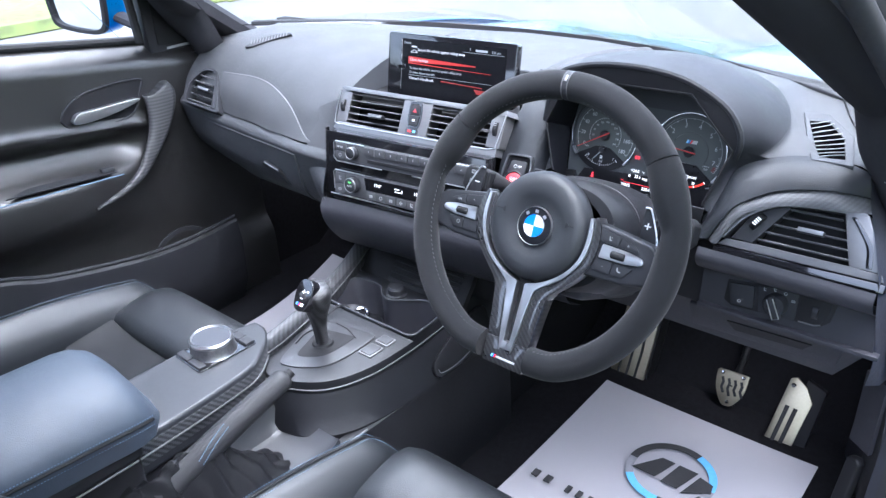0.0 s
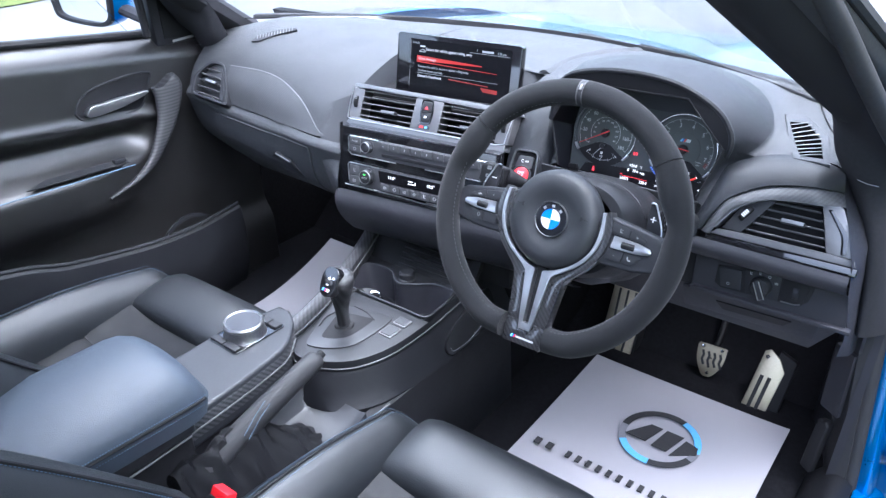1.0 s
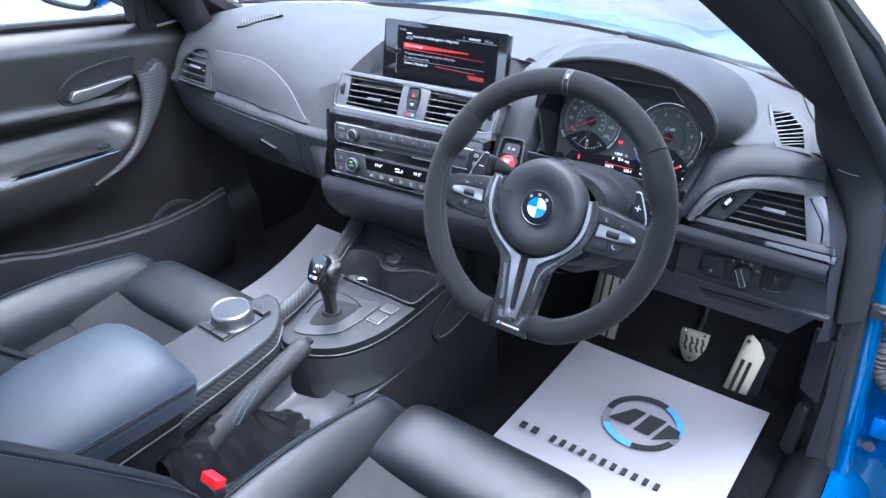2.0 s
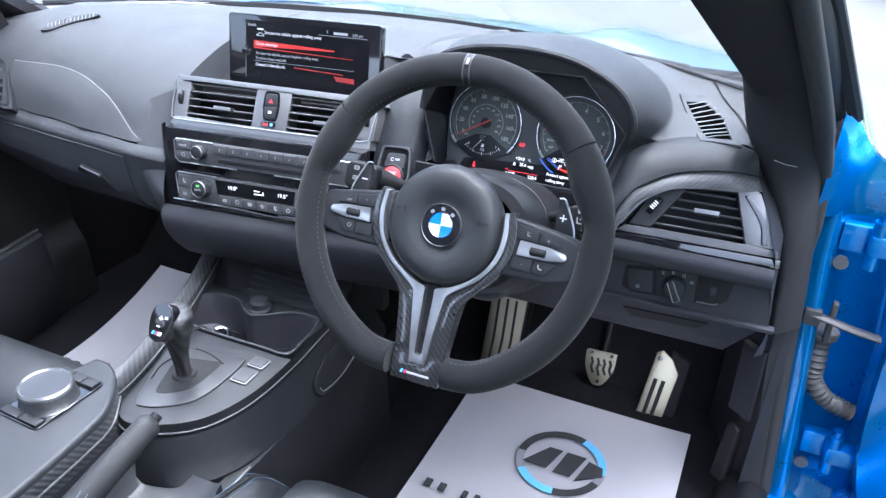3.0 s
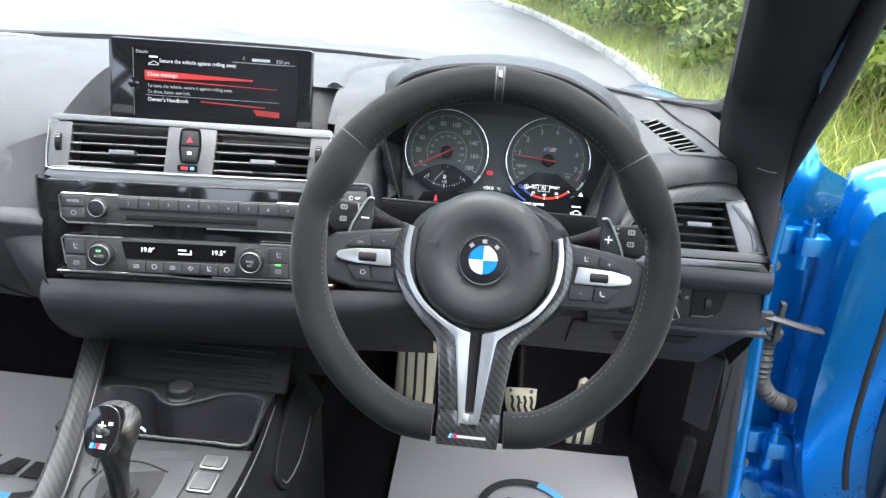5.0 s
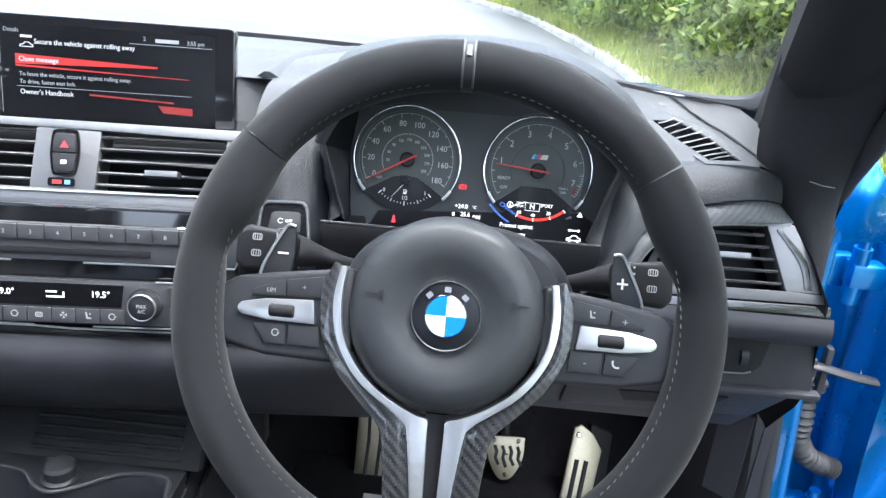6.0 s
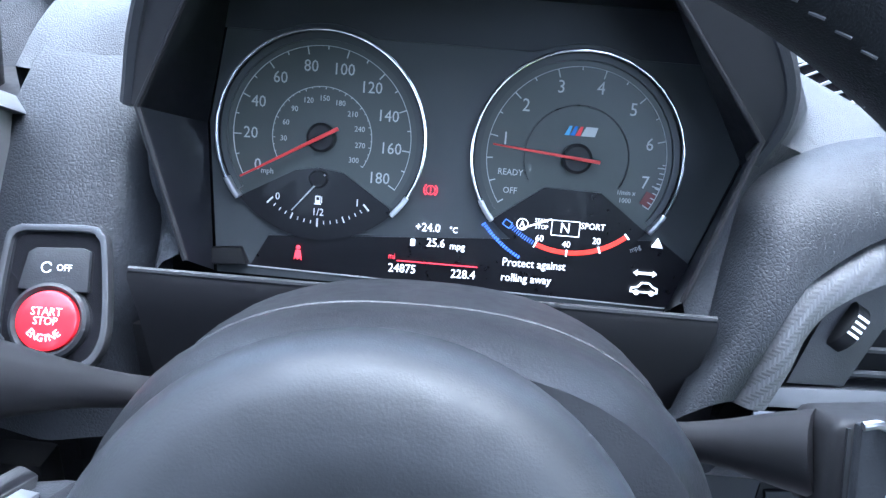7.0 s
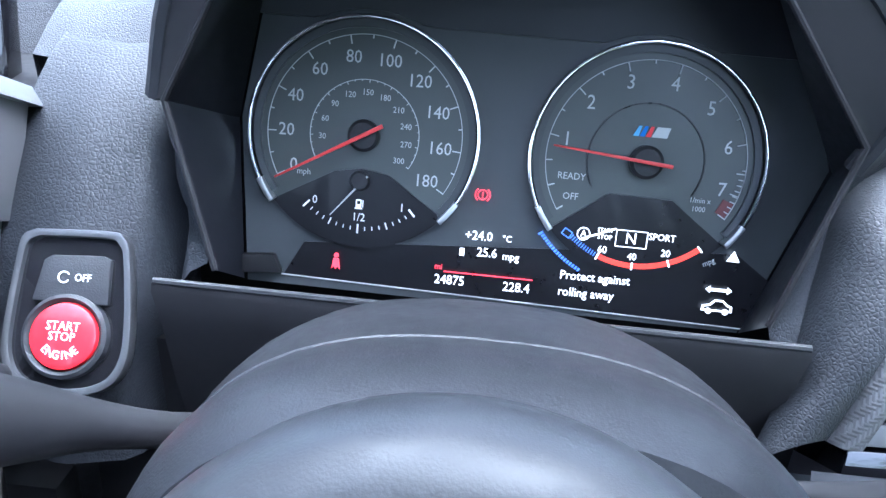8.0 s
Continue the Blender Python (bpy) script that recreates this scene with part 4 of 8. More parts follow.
for s in (-1, 1):
    arm = tube(cr([(s * 0.074, 0.0250, -0.120), (s * 0.086, 0.0265, -0.108), (s * 0.102, 0.0300, -0.094), (s * 0.122, 0.0335, -0.077)], 11), [0.0052, 0.0052, 0.0053, 0.0054, 0.0057, 0.0061, 0.0068, 0.0080, 0.0098, 0.0116, 0.0130], 14, flat=0.8)
    stalk = part("stalk", join(arm, moved(prism([(0.015, -0.016), (0.052, -0.0185), (0.058, -0.012), (0.058, 0.010), (0.050, 0.0165), (0.015, 0.0125)] if s > 0 else [(-0.015, -0.016), (-0.015, 0.0125), (-0.050, 0.0165), (-0.058, 0.010), (-0.058, -0.012), (-0.052, -0.0185)], -0.013, 0.013, 0.006, 3), Matrix.Translation((s * 0.104, 0.0335, -0.076)))), M_black, col, "black control stalk", m=HUB)
    for x, y in ((0.146, 0.037), (0.146, 0.025), (0.130, 0.037), (0.130, 0.026)):
        part("symbol", icon(1 if x > 0.14 else 2, s * x, y + 0.0045, -0.0628, 0.0072, HUB), M_grey_print, stalk)
    part("end_ring", box((s * 0.1225, 0.0335, -0.0632), (0.0010, 0.022, 0.0016)), M_plastic, stalk, m=HUB)

# ---- instrument cluster ----
CL = frame3((.004, .258, .80), (1, 0, 0), (0, math.sin(radians(14)), math.cos(radians(14))))
M_dial = mat("dial_face", (0.044, 0.052, 0.051), 0.4, var=0.04)
# panel and mask bases lifted to imitate reflected haze on a cover glass
M_panel_haze = mat("cluster_panel_haze", (0.038, 0.043, 0.047), 0.42, var=0.03, spec=0.4)
M_mask_haze = mat("cluster_mask_haze", (0.017, 0.019, 0.024), 0.5, var=0.05, spec=0.4)
M_lcd = mat("cluster_lcd", (0.005, 0.005, 0.0065), 0.30, var=0.02, coat=0.1, spec=0.3)
M_numeral = mat("dial_numeral", (0.40, 0.42, 0.43), 0.5, var=0.02)
M_needle = mat("red_needle", (0.42, 0.022, 0.022), 0.4, var=0.05)
G_white = glow("lit_white", (1.0, 1.0, 0.98), 0.26)
G_red = glow("lit_red", (1.0, 0.05, 0.07), 0.22)
G_orange = glow("lit_red_bar", (0.95, 0.045, 0.025), 0.18)
G_blue = glow("lit_blue", (0.12, 0.25, 0.95), 0.15)
clus = thing("instrument_cluster", CL @ Matrix.Translation((0, -0.045, 0)), "twin-dial instrument cluster with lit red and white displays", "instrument cluster")
part("back_panel", prism([(-0.111, -0.045), (0.118, -0.0465), (0.1455, 0.031), (0.120, 0.102), (-0.105, 0.102), (-0.1165, 0.031)], -0.014, -0.002), M_panel_haze, clus, m=CL)
mask = []
for k in range(61):
    x = -0.113 + 0.240 * k / 60
    y = 0.0765
    for c in (-0.0602, 0.0656):
        if abs(x - c) < 0.0545:
            y = max(y, 0.0274 + math.sqrt(0.0545 ** 2 - (x - c) ** 2))
    mask.append((x, min(y, 0.0990)))
part("top_mask", prism(mask + [(0.127, 0.1015), (-0.113, 0.1015)], -0.002, -0.0004), M_mask_haze, clus, "dark matt mask over the dials", m=CL)
part("display_edge", tube([(-0.095, -0.0405, -0.0016), (0.1215, -0.0445, -0.0016), (0.150, 0.012, -0.0016)], 0.0004, 6), M_grey_print, clus, m=CL)
part("trip_button", prism([(-0.1185, -0.0325), (-0.098, -0.0305), (-0.094, -0.039), (-0.1150, -0.0410)], -0.002, 0.003, 0.0012), M_black, clus, m=CL)


def txt(body, x, y, size, material, parent, name="writing", z=0.0, align="CENTER", turn=0.0, squeeze=0.92):
    return part(name, letters(body, size, CL @ Matrix.Translation((x, y, z)) @ Matrix.Rotation(radians(turn), 4, "Z"), align, 0.0001, squeeze), material, parent)


def dial(cx, cy, a_end, a_start, wedge):
    d = part("dial", prism(circle(cx, cy, 0.0500, 72), -0.002, -0.0012), M_dial, clus, "dark grey round dial", m=CL)
    part("bezel_ring", prism(arcband(cx, cy, 0.0507, 0.0522, a_end, a_start, 90), -0.002, 0.0035, 0.0004), M_chrome, d, "thin chrome bezel ring", m=CL)
    for a0, a1 in ((a_end, a_end + 13), (a_start - 13, a_start)):
        part("bezel_end", prism(arcband(cx, cy, 0.0500, 0.0526, a0, a1, 10), -0.002, 0.0045, 0.0004), M_silver, d, m=CL)
    part("step", prism(arcband(cx, cy, 0.0470, 0.0500, a_end + 4, a_start - 4, 80), -0.0012, 0.0004), M_panel_haze, d, m=CL)
    part("lower_field", prism(wedge + circle(cx, cy, 0.0512, 24, a_end, a_start - 360), -0.0012, 0.0001), M_lcd, d, m=CL)
    return d


DL, DR = (-0.0602, 0.0274), (0.0656, 0.0274)
dl = dial(*DL, -44, 219.5, [(-0.0975, -0.0035), (-0.072, 0.0105), (-0.0602, 0.0125), (-0.048, 0.0105), (-0.0245, -0.005)])
dr = dial(*DR, -41, 221, [(0.0285, -0.0050), (0.0515, 0.0120), (0.0795, 0.0115), (0.1030, -0.0055)])


def scale(d, c, r, a_from, a_to, n, long_every, l0, l1, w):
    ticks = []
    for k in range(n + 1):
        a = radians(a_from + (a_to - a_from) * k / n)
        ln = l1 if k % long_every == 0 else l0
        m = Matrix.Translation((c[0], c[1], 0)) @ Matrix.Rotation(a, 4, "Z")
        ticks.append(moved(box((r - ln / 2, 0, -0.0008), (ln, w, 0.0006)), m))
    part("graduation", join(*ticks), M_numeral, d, m=CL)
    part("scale_line", prism(arcband(c[0], c[1], r - 0.0003, r, a_to, a_from, 70), -0.0011, -0.0006), M_numeral, d, m=CL)


scale(dl, DL, 0.0442, 208.5, -31.5, 18, 2, 0.0018, 0.0040, 0.0005)
scale(dl, DL, 0.0248, 208, -32, 30, 3, 0.0008, 0.0014, 0.0003)
scale(dr, DR, 0.0442, 214, 168.8, 3, 1, 0.0018, 0.0032, 0.0005)
scale(dr, DR, 0.0442, 168.8, -15.2, 12, 2, 0.0018, 0.0042, 0.0005)
scale(dr, DR, 0.0442, -2, -30, 8, 8, 0.0026, 0.0040, 0.0005)
part("inner_ring", prism(arcband(*DR, 0.0255, 0.0259, -30, 210, 60), -0.0012, -0.0002), M_lcd, dr, m=CL)
part("red_field", prism(arcband(*DR, 0.0385, 0.0435, -30, -20, 8), -0.0012, -0.0007), mat("red_zone", (0.10, 0.02, 0.02), 0.5), dr, m=CL)
for k, n in enumerate(range(0, 200, 20)):
    a = radians(207.5 - 239 * k / 9)
    txt(str(n), DL[0] + 0.0355 * math.cos(a) * (0.97 if n >= 100 else 1.0), DL[1] + 0.0345 * math.sin(a), 0.0080, M_numeral, dl, "numeral", -0.0008)
for k, n in enumerate(range(30, 330, 30)):
    a = radians(186 - 218 * k / 9)
    txt(str(n), DL[0] + 0.0192 * math.cos(a), DL[1] + 0.0190 * math.sin(a), 0.0038, M_numeral, dl, "numeral", -0.0008)
txt("mph", -0.0868, 0.0087, 0.0040, M_numeral, dl, "numeral", -0.0008)
for k in range(1, 8):
    a = radians(168.8 - 30.67 * (k - 1))
    txt(str(k), DR[0] + 0.0362 * math.cos(a), DR[1] + 0.0352 * math.sin(a), 0.0088, M_numeral, dr, "numeral", -0.0008)
txt("READY", 0.0340, 0.0180, 0.0044, M_numeral, dr, "numeral", -0.0008)
txt("OFF", 0.0346, 0.0090, 0.0044, M_numeral, dr, "numeral", -0.0008)
txt("1/min x", 0.0918, 0.0126, 0.0034, M_numeral, dr, "numeral", -0.0008)
txt("1000", 0.0916, 0.0087, 0.0034, M_numeral, dr, "numeral", -0.0008)
for k, mt in enumerate((M_ink_blue, M_badge_blue, M_red, M_numeral)):
    x = 0.0585 + 0.0027 * k
    w = 0.0024 if k < 3 else 0.0068
    part("emblem_stripe", prism([(x, 0.0384), (x + w, 0.0384), (x + w + 0.0012, 0.0430), (x + 0.0022, 0.0430)], -0.0012, -0.0007), mt, dr, m=CL)


def needle(d, c, tip, tail, w, material, z):
    a, b = Vector((*tip, 0)), Vector((*tail, 0))
    u = (a - b).normalized()
    s = Vector((-u.y, u.x, 0))
    part("needle", prism([(p.x, p.y) for p in (b - s * w, b + s * w, a + s * w * 0.45, a - s * w * 0.45)][::-1], z, z + 0.0012, 0.0003), material, d, m=CL)


needle(dl, DL, (-0.0987, 0.0056), (-0.0515, 0.0325), 0.0010, M_needle, 0.0042)
needle(dr, DR, (0.0240, 0.0314), (0.0765, 0.0266), 0.0009, M_needle, 0.0042)
needle(dl, DL, (-0.0730, -0.0096), (-0.0570, 0.0095), 0.0005, M_numeral, 0.0022)
for d, c, r in ((dl, DL, 0.0072), (dr, DR, 0.0074), (dl, (-0.0605, 0.0070), 0.0046)):
    part("needle_hub", moved(lathe([(0, 0.0036), (r * 0.8, 0.0034), (r, 0.002), (r, -0.0012)], 32), Matrix.Translation((*c, 0))), M_plastic, d, m=CL)
# fuel gauge
fuel = []
for k in range(17):
    a = radians(227 + 86 * k / 16)
    ln, w = (0.0042, 0.0008) if k % 8 == 0 else ((0.0032, 0.0006) if k % 4 == 0 else (0.0017, 0.0004))
    fuel.append(moved(box((0.0355, 0, 0.0010), (ln, w, 0.0004)), Matrix.Translation((-0.0602, 0.0205, 0)) @ Matrix.Rotation(a, 4, "Z")))
part("fuel_graduation", join(*fuel), M_white, dl, m=CL)
for s, x, y in (("0", -0.0806, -0.0035), ("1/2", -0.0601, -0.0098), ("1", -0.0406, -0.0036)):
    txt(s, x, y, 0.0052, M_white, dl, "numeral", 0.0010)
part("pump_symbol", join(ringprism(rrect(-0.0604, -0.0034, 0.0026, 0.0038, 0.0003, 2), rrect(-0.0604, -0.0029, 0.0016, 0.0016, 0.0002, 2), 0.0008, 0.0012), box((-0.0585, -0.0034, 0.001), (0.0004, 0.0032, 0.0004)), box((-0.0604, -0.0056, 0.001), (0.0034, 0.0006, 0.0004))), M_white, dl, m=CL)

disp = part("lower_display", prism([(-0.094, -0.0405), (0.1210, -0.0440), (0.1310, -0.0230), (0.112, -0.0100), (-0.085, -0.0240)], -0.002, -0.0016), M_lcd, clus, "black lower display strip", m=CL)
CLT = CL @ Matrix.Translation((0, 0, 0.0016))
for s, x, y, z in (("+24.0", -0.0045, -0.0130, 0.0060), ("°C", 0.0085, -0.0132, 0.0042), ("25.6", 0.0000, -0.0208, 0.0060), ("mpg", 0.0110, -0.0216, 0.0050), ("24875", -0.0161, -0.0354, 0.0062), ("228.4", 0.0150, -0.0358, 0.0062),
                   ("60", 0.0516, -0.0136, 0.0046), ("40", 0.0652, -0.0156, 0.0046), ("20", 0.0800, -0.0126, 0.0046), ("SPORT", 0.0775, -0.0056, 0.0044), ("N", 0.0638, -0.0075, 0.0072), ("A", 0.0424, -0.0071, 0.0046), ("START", 0.0520, -0.0046, 0.0026), ("STOP", 0.0520, -0.0078, 0.0030)):
    txt(s, x, y, z, G_white, disp, z=0.0004 if y > -0.017 else -0.0013)
txt("Protect against", 0.0342, -0.0274, 0.0058, G_white, disp, z=-0.0013, align="LEFT")
txt("rolling away", 0.0342, -0.0352, 0.0058, G_white, disp, z=-0.0013, align="LEFT")
txt("mpg", 0.0995, -0.0146, 0.0036, M_numeral, disp, z=0.0004, turn=28)
txt("mi", -0.0216, -0.0290, 0.0040, G_red, disp, z=0.0004)
part("red_line", box((0.0015, -0.0310, -0.0013), (0.0410, 0.0005, 0.0004)), G_red, disp, m=CLT)
part("pump_symbol", box((-0.0115, -0.0210, -0.0013), (0.0022, 0.0034, 0.0004)), G_white, disp, m=CLT)
ctr = (0.0660, 0.0240)
part("economy_bar", prism(arcband(*ctr, 0.0425, 0.0448, 248, 311, 30), -0.0016, -0.0010), G_orange, disp, m=CLT)
part("economy_tick", join(*[moved(box((0.0438, 0, -0.0009), (0.0034, 0.0007, 0.0004)), Matrix.Translation((*ctr, 0)) @ Matrix.Rotation(radians(a), 4, "Z")) for a in (248, 269.5, 291, 311)]), G_white, disp, m=CLT)
part("charge_graduation", join(*[moved(box((0.0436, 0, -0.0012), (0.0022, 0.0004, 0.0004)), Matrix.Translation((*ctr, 0)) @ Matrix.Rotation(radians(a), 4, "Z")) for a in np.linspace(229, 246, 11)]), G_blue, disp, m=CLT)
part("blue_lettering", join(*[prism(arcband(*ctr, 0.0527, 0.0543 if k else 0.0550, 217 + 1.62 * k, 217.95 + 1.62 * k, 2), -0.0016, -0.0011) for k in range(17)]), G_blue, disp, "small blue lettering bar", m=CLT)
part("gear_box", ringprism(rrect(0.0640, -0.0075, 0.0142, 0.0078, 0.0003, 2), rrect(0.0640, -0.0075, 0.0136, 0.0072, 0.0003, 2), -0.0014, -0.0010), G_white, disp, m=CLT)
part("stop_ring", prism(arcband(0.0424, -0.0071, 0.0026, 0.0030, 0, 359, 28), -0.0014, -0.0010), G_white, disp, m=CLT)
part("strike", moved(box((0, 0, -0.0008), (0.0165, 0.0007, 0.0003)), Matrix.Translation((0.0490, -0.0064, 0)) @ Matrix.Rotation(radians(22), 4, "Z")), G_white, disp, m=CLT)
part("battery_symbol", moved(ringprism(rrect(0, 0, 0.0044, 0.0034, 0.0003, 2), rrect(0, 0, 0.0036, 0.0026, 0.0003, 2), -0.0014, -0.0010), Matrix.Translation((0.0350, -0.0075, 0)) @ Matrix.Rotation(radians(-30), 4, "Z")), G_blue, disp, m=CLT)
tri0 = [(0.1102 - 0.0028, -0.0132), (0.1102 + 0.0028, -0.0132), (0.1102, -0.0084)]
part("warning_symbol", prism(tri0, -0.0016, -0.0010), G_white, disp, m=CLT)
part("arrow_symbol", prism([(0.1002, -0.0268), (0.1022, -0.0252), (0.1022, -0.0262), (0.1100, -0.0262), (0.1100, -0.0252), (0.1120, -0.0268), (0.1100, -0.0284), (0.1100, -0.0274), (0.1022, -0.0274), (0.1022, -0.0284)], -0.0016, -0.0010), G_white, disp, m=CLT)
caro = [(0.0995, -0.0368), (0.0998, -0.0342), (0.1030, -0.0336), (0.1050, -0.0314), (0.1090, -0.0314), (0.1112, -0.0334), (0.1132, -0.0340), (0.1134, -0.0368)]
cari = [(0.1004, -0.0361), (0.1006, -0.0349), (0.1034, -0.0343), (0.1054, -0.0321), (0.1087, -0.0321), (0.1108, -0.0341), (0.1125, -0.0346), (0.1126, -0.0361)]
part("car_symbol", join(ringprism(caro, cari, -0.0016, -0.0010), *[prism(circle(x, -0.0368, 0.0013, 12), -0.0016, -0.0009) for x in (0.1028, 0.1104)]), G_white, disp, m=CLT)
part("brake_lamp", join(prism(arcband(-0.0046, 0.0060, 0.0020, 0.0024, 0, 359, 24), -0.0014, -0.0008), prism(arcband(-0.0046, 0.0060, 0.0031, 0.0036, 130, 230, 12), -0.0014, -0.0008), prism(arcband(-0.0046, 0.0060, 0.0031, 0.0036, -50, 50, 12), -0.0014, -0.0008), box((-0.0046, 0.0064, -0.0011), (0.0006, 0.0018, 0.0004)), box((-0.0046, 0.0047, -0.0011), (0.0006, 0.0005, 0.0004))), G_red, clus, "lit red brake lamp", m=CLT)
part("belt_lamp", join(prism(circle(-0.0692, -0.0285, 0.0011, 14), -0.0014, -0.0008), prism([(-0.0712, -0.0350), (-0.0704, -0.0300), (-0.0680, -0.0300), (-0.0672, -0.0350), (-0.0684, -0.0338), (-0.0692, -0.0350), (-0.0700, -0.0338)], -0.0014, -0.0008)), G_red, clus, "lit red belt lamp", m=CLT)

# ---- start button ----
ST = frame3((-.16, .1885, .77), (1, 0.05, 0), (0, .05, .075))
start = thing("start_button_unit", ST @ Matrix.Translation((0, -0.035, 0)), "red engine start button in a silver-ringed black plate", "start button")
ro = smooth2([(-0.0150, 0.0290), (0.0140, 0.0300), (0.0205, 0.0275), (0.0235, 0.0200), (0.0275, -0.0080), (0.0268, -0.0230), (0.0200, -0.0320), (0.0040, -0.0355), (-0.0130, -0.0325), (-0.0205, -0.0230), (-0.0220, -0.0080), (-0.0210, 0.0200), (-0.0195, 0.0265), (-0.0150, 0.0290)], 60)[:-1]
cxr, cyr = 0.0025, -0.003
ri = [(cxr + (x - cxr) * 0.88, cyr + (y - cyr) * 0.91) for x, y in ro]
part("silver_ring", ringprism(ro[::-1], ri[::-1], -0.004, 0.003, 0.001), M_ring, start, "satin grey ring", m=ST)
part("plate", prism(ri[::-1], -0.006, 0.0002), M_piano, start, m=ST)
part("off_button", prism([(-0.0125, 0.0005), (0.0175, 0.0005), (0.0165, 0.0185), (0.0130, 0.0200), (-0.0070, 0.0190), (-0.0100, 0.0170)][::-1], 0, 0.003, 0.001), M_plastic, start, "black stop-start button", m=ST)
part("collar", moved(lathe([(0.0135, 0.003), (0.0150, 0.0045), (0.0165, 0.0035), (0.0168, 0.0)], 40), ST @ Matrix.Translation((0.0025, -0.0125, 0))), M_plastic, start)
red = part("red_cap", moved(lathe([(0, 0.0050), (0.0110, 0.0050), (0.0128, 0.0042), (0.0134, 0.0020)], 40), ST @ Matrix.Translation((0.0025, -0.0125, 0))), M_red, start, "glossy red start button")
for s, y, z in (("START", -0.0088, 0.0050), ("STOP", -0.0128, 0.0048)):
    part("writing", letters(s, z, ST @ Matrix.Translation((0.0025, y, 0.0052)), "CENTER", 0.0001, 0.9), M_white, red)
for k, s in enumerate("ENGINE"):
    a = radians(-90 + (k - 2.5) * 17)
    part("writing", letters(s, 0.0046, ST @ Matrix.Translation((0.0025 + 0.0085 * math.cos(a), -0.0115 + 0.0085 * math.sin(a), 0.0052)) @ Matrix.Rotation(a + radians(90), 4, "Z"), "CENTER", 0.0001, 0.9), M_white, red)
part("writing", letters("OFF", 0.0042, ST @ Matrix.Translation((0.0065, 0.0105, 0.0032)), "CENTER", 0.0001, 0.9), M_white, start)
part("symbol", prism(arcband(-0.001, 0.0105, 0.0019, 0.0024, 30, 330, 20), 0.003, 0.0033), M_white, start, m=ST)

# ---- infotainment screen ----
SCR = frame3((-0.48, .272, .931), (.246, .028, -.002), (.01, .016, .086))
M_screen = mat("screen_glass", (0.004, 0.004, 0.005), 0.22, var=0.02, spec=0.12)
M_key = mat("key_plastic", (0.040, 0.041, 0.045), 0.5, var=0.06, bump=0.1, bscale=1500, spec=0.4)
M_frame = mat("satin_frame", (0.19, 0.195, 0.205), 0.48, metal=0.8, var=0.05)


G_scr_white = glow("screen_white", (0.80, 0.83, 0.88), 0.085)
G_scr_grey = glow("screen_grey", (0.50, 0.54, 0.58), 0.045)
G_scr_red = glow("screen_red", (0.62, 0.03, 0.025), 0.032)
G_scr_dred = glow("screen_dark_red", (0.40, 0.02, 0.015), 0.022)
scr = thing("infotainment_screen", SCR @ Matrix.Translation((0.124, -0.107, 0)), "wide black infotainment screen showing a message with red bars", "screen")
part("housing", prism(rrect(0.1235, -0.0605, 0.2505, 0.1250, 0.006), -0.016, -0.0012, 0.002), M_piano, scr, m=SCR)
part("stand", box((0.1235, -0.085, -0.03), (0.20, 0.06, 0.035), 0.006), M_black, scr, m=SCR)
pane = part("display", prism(rrect(0.1285, -0.0550, 0.2030, 0.0960, 0.002), -0.0012, 0.0), M_screen, scr, "dark display with a lit message", m=SCR)


def stext(body, x, y, size, material, align="LEFT"):
    part("writing", letters(body, size, SCR @ Matrix.Translation((x, y, 0.0003)), align, 0.0001, 0.92), material, pane)


stext("Details", 0.0320, -0.0135, 0.0056, G_scr_grey)
stext("Secure the vehicle against rolling away", 0.0600, -0.0232, 0.0066, G_scr_white)
stext("Close message", 0.0450, -0.0400, 0.0068, G_scr_white)
stext("To leave the vehicle, secure it against rolling away.", 0.0450, -0.0540, 0.0056, G_scr_grey)
stext("To drive, fasten seat belt.", 0.0450, -0.0612, 0.0056, G_scr_grey)
stext("Owner's Handbook", 0.0450, -0.0708, 0.0068, G_scr_white)
stext("2", 0.1620, -0.0135, 0.0056, G_scr_grey)
stext("3:55 pm", 0.2030, -0.0150, 0.0056, G_scr_grey)
part("station_bar", box((0.1845, -0.0146, 0.0003), (0.022, 0.0034, 0.0004)), G_scr_grey, pane, m=SCR)
part("rule", box((0.1880, -0.0188, 0.0003), (0.078, 0.0005, 0.0004)), G_scr_grey, pane, m=SCR)
part("rule", box((0.1250, -0.0655, 0.0003), (0.165, 0.0004, 0.0004)), G_scr_grey, pane, m=SCR)
part("rule", box((0.0283, -0.050, 0.0003), (0.0003, 0.082, 0.0004)), M_dim, pane, m=SCR)
part("menu_bar", prism([(0.0420, -0.0352), (0.1750, -0.0392), (0.1750, -0.0410), (0.0420, -0.0448)][::-1], 0.0, 0.0002), G_scr_red, pane, "red highlighted menu line", m=SCR)
part("menu_bar", prism([(0.0420, -0.0452), (0.2050, -0.0492), (0.2050, -0.0498), (0.0420, -0.0470)][::-1], 0.0, 0.0002), G_scr_red, pane, m=SCR)
part("glow_smear", prism([(0.1100, -0.0690), (0.1900, -0.0720), (0.1900, -0.0735), (0.1100, -0.0708)][::-1], 0.0, 0.0002), G_scr_dred, pane, m=SCR)
part("glow_smear", prism([(0.1750, -0.0760), (0.2080, -0.0770), (0.2080, -0.0840), (0.1800, -0.0830)][::-1], 0.0, 0.0002), G_scr_dred, pane, m=SCR)
part("knob_symbol", lathe([(0, 0.001), (0.005, 0.0008), (0.0075, 0.0)], 28), M_piano, pane, m=SCR @ Matrix.Translation((0.0290, -0.0515, 0)))
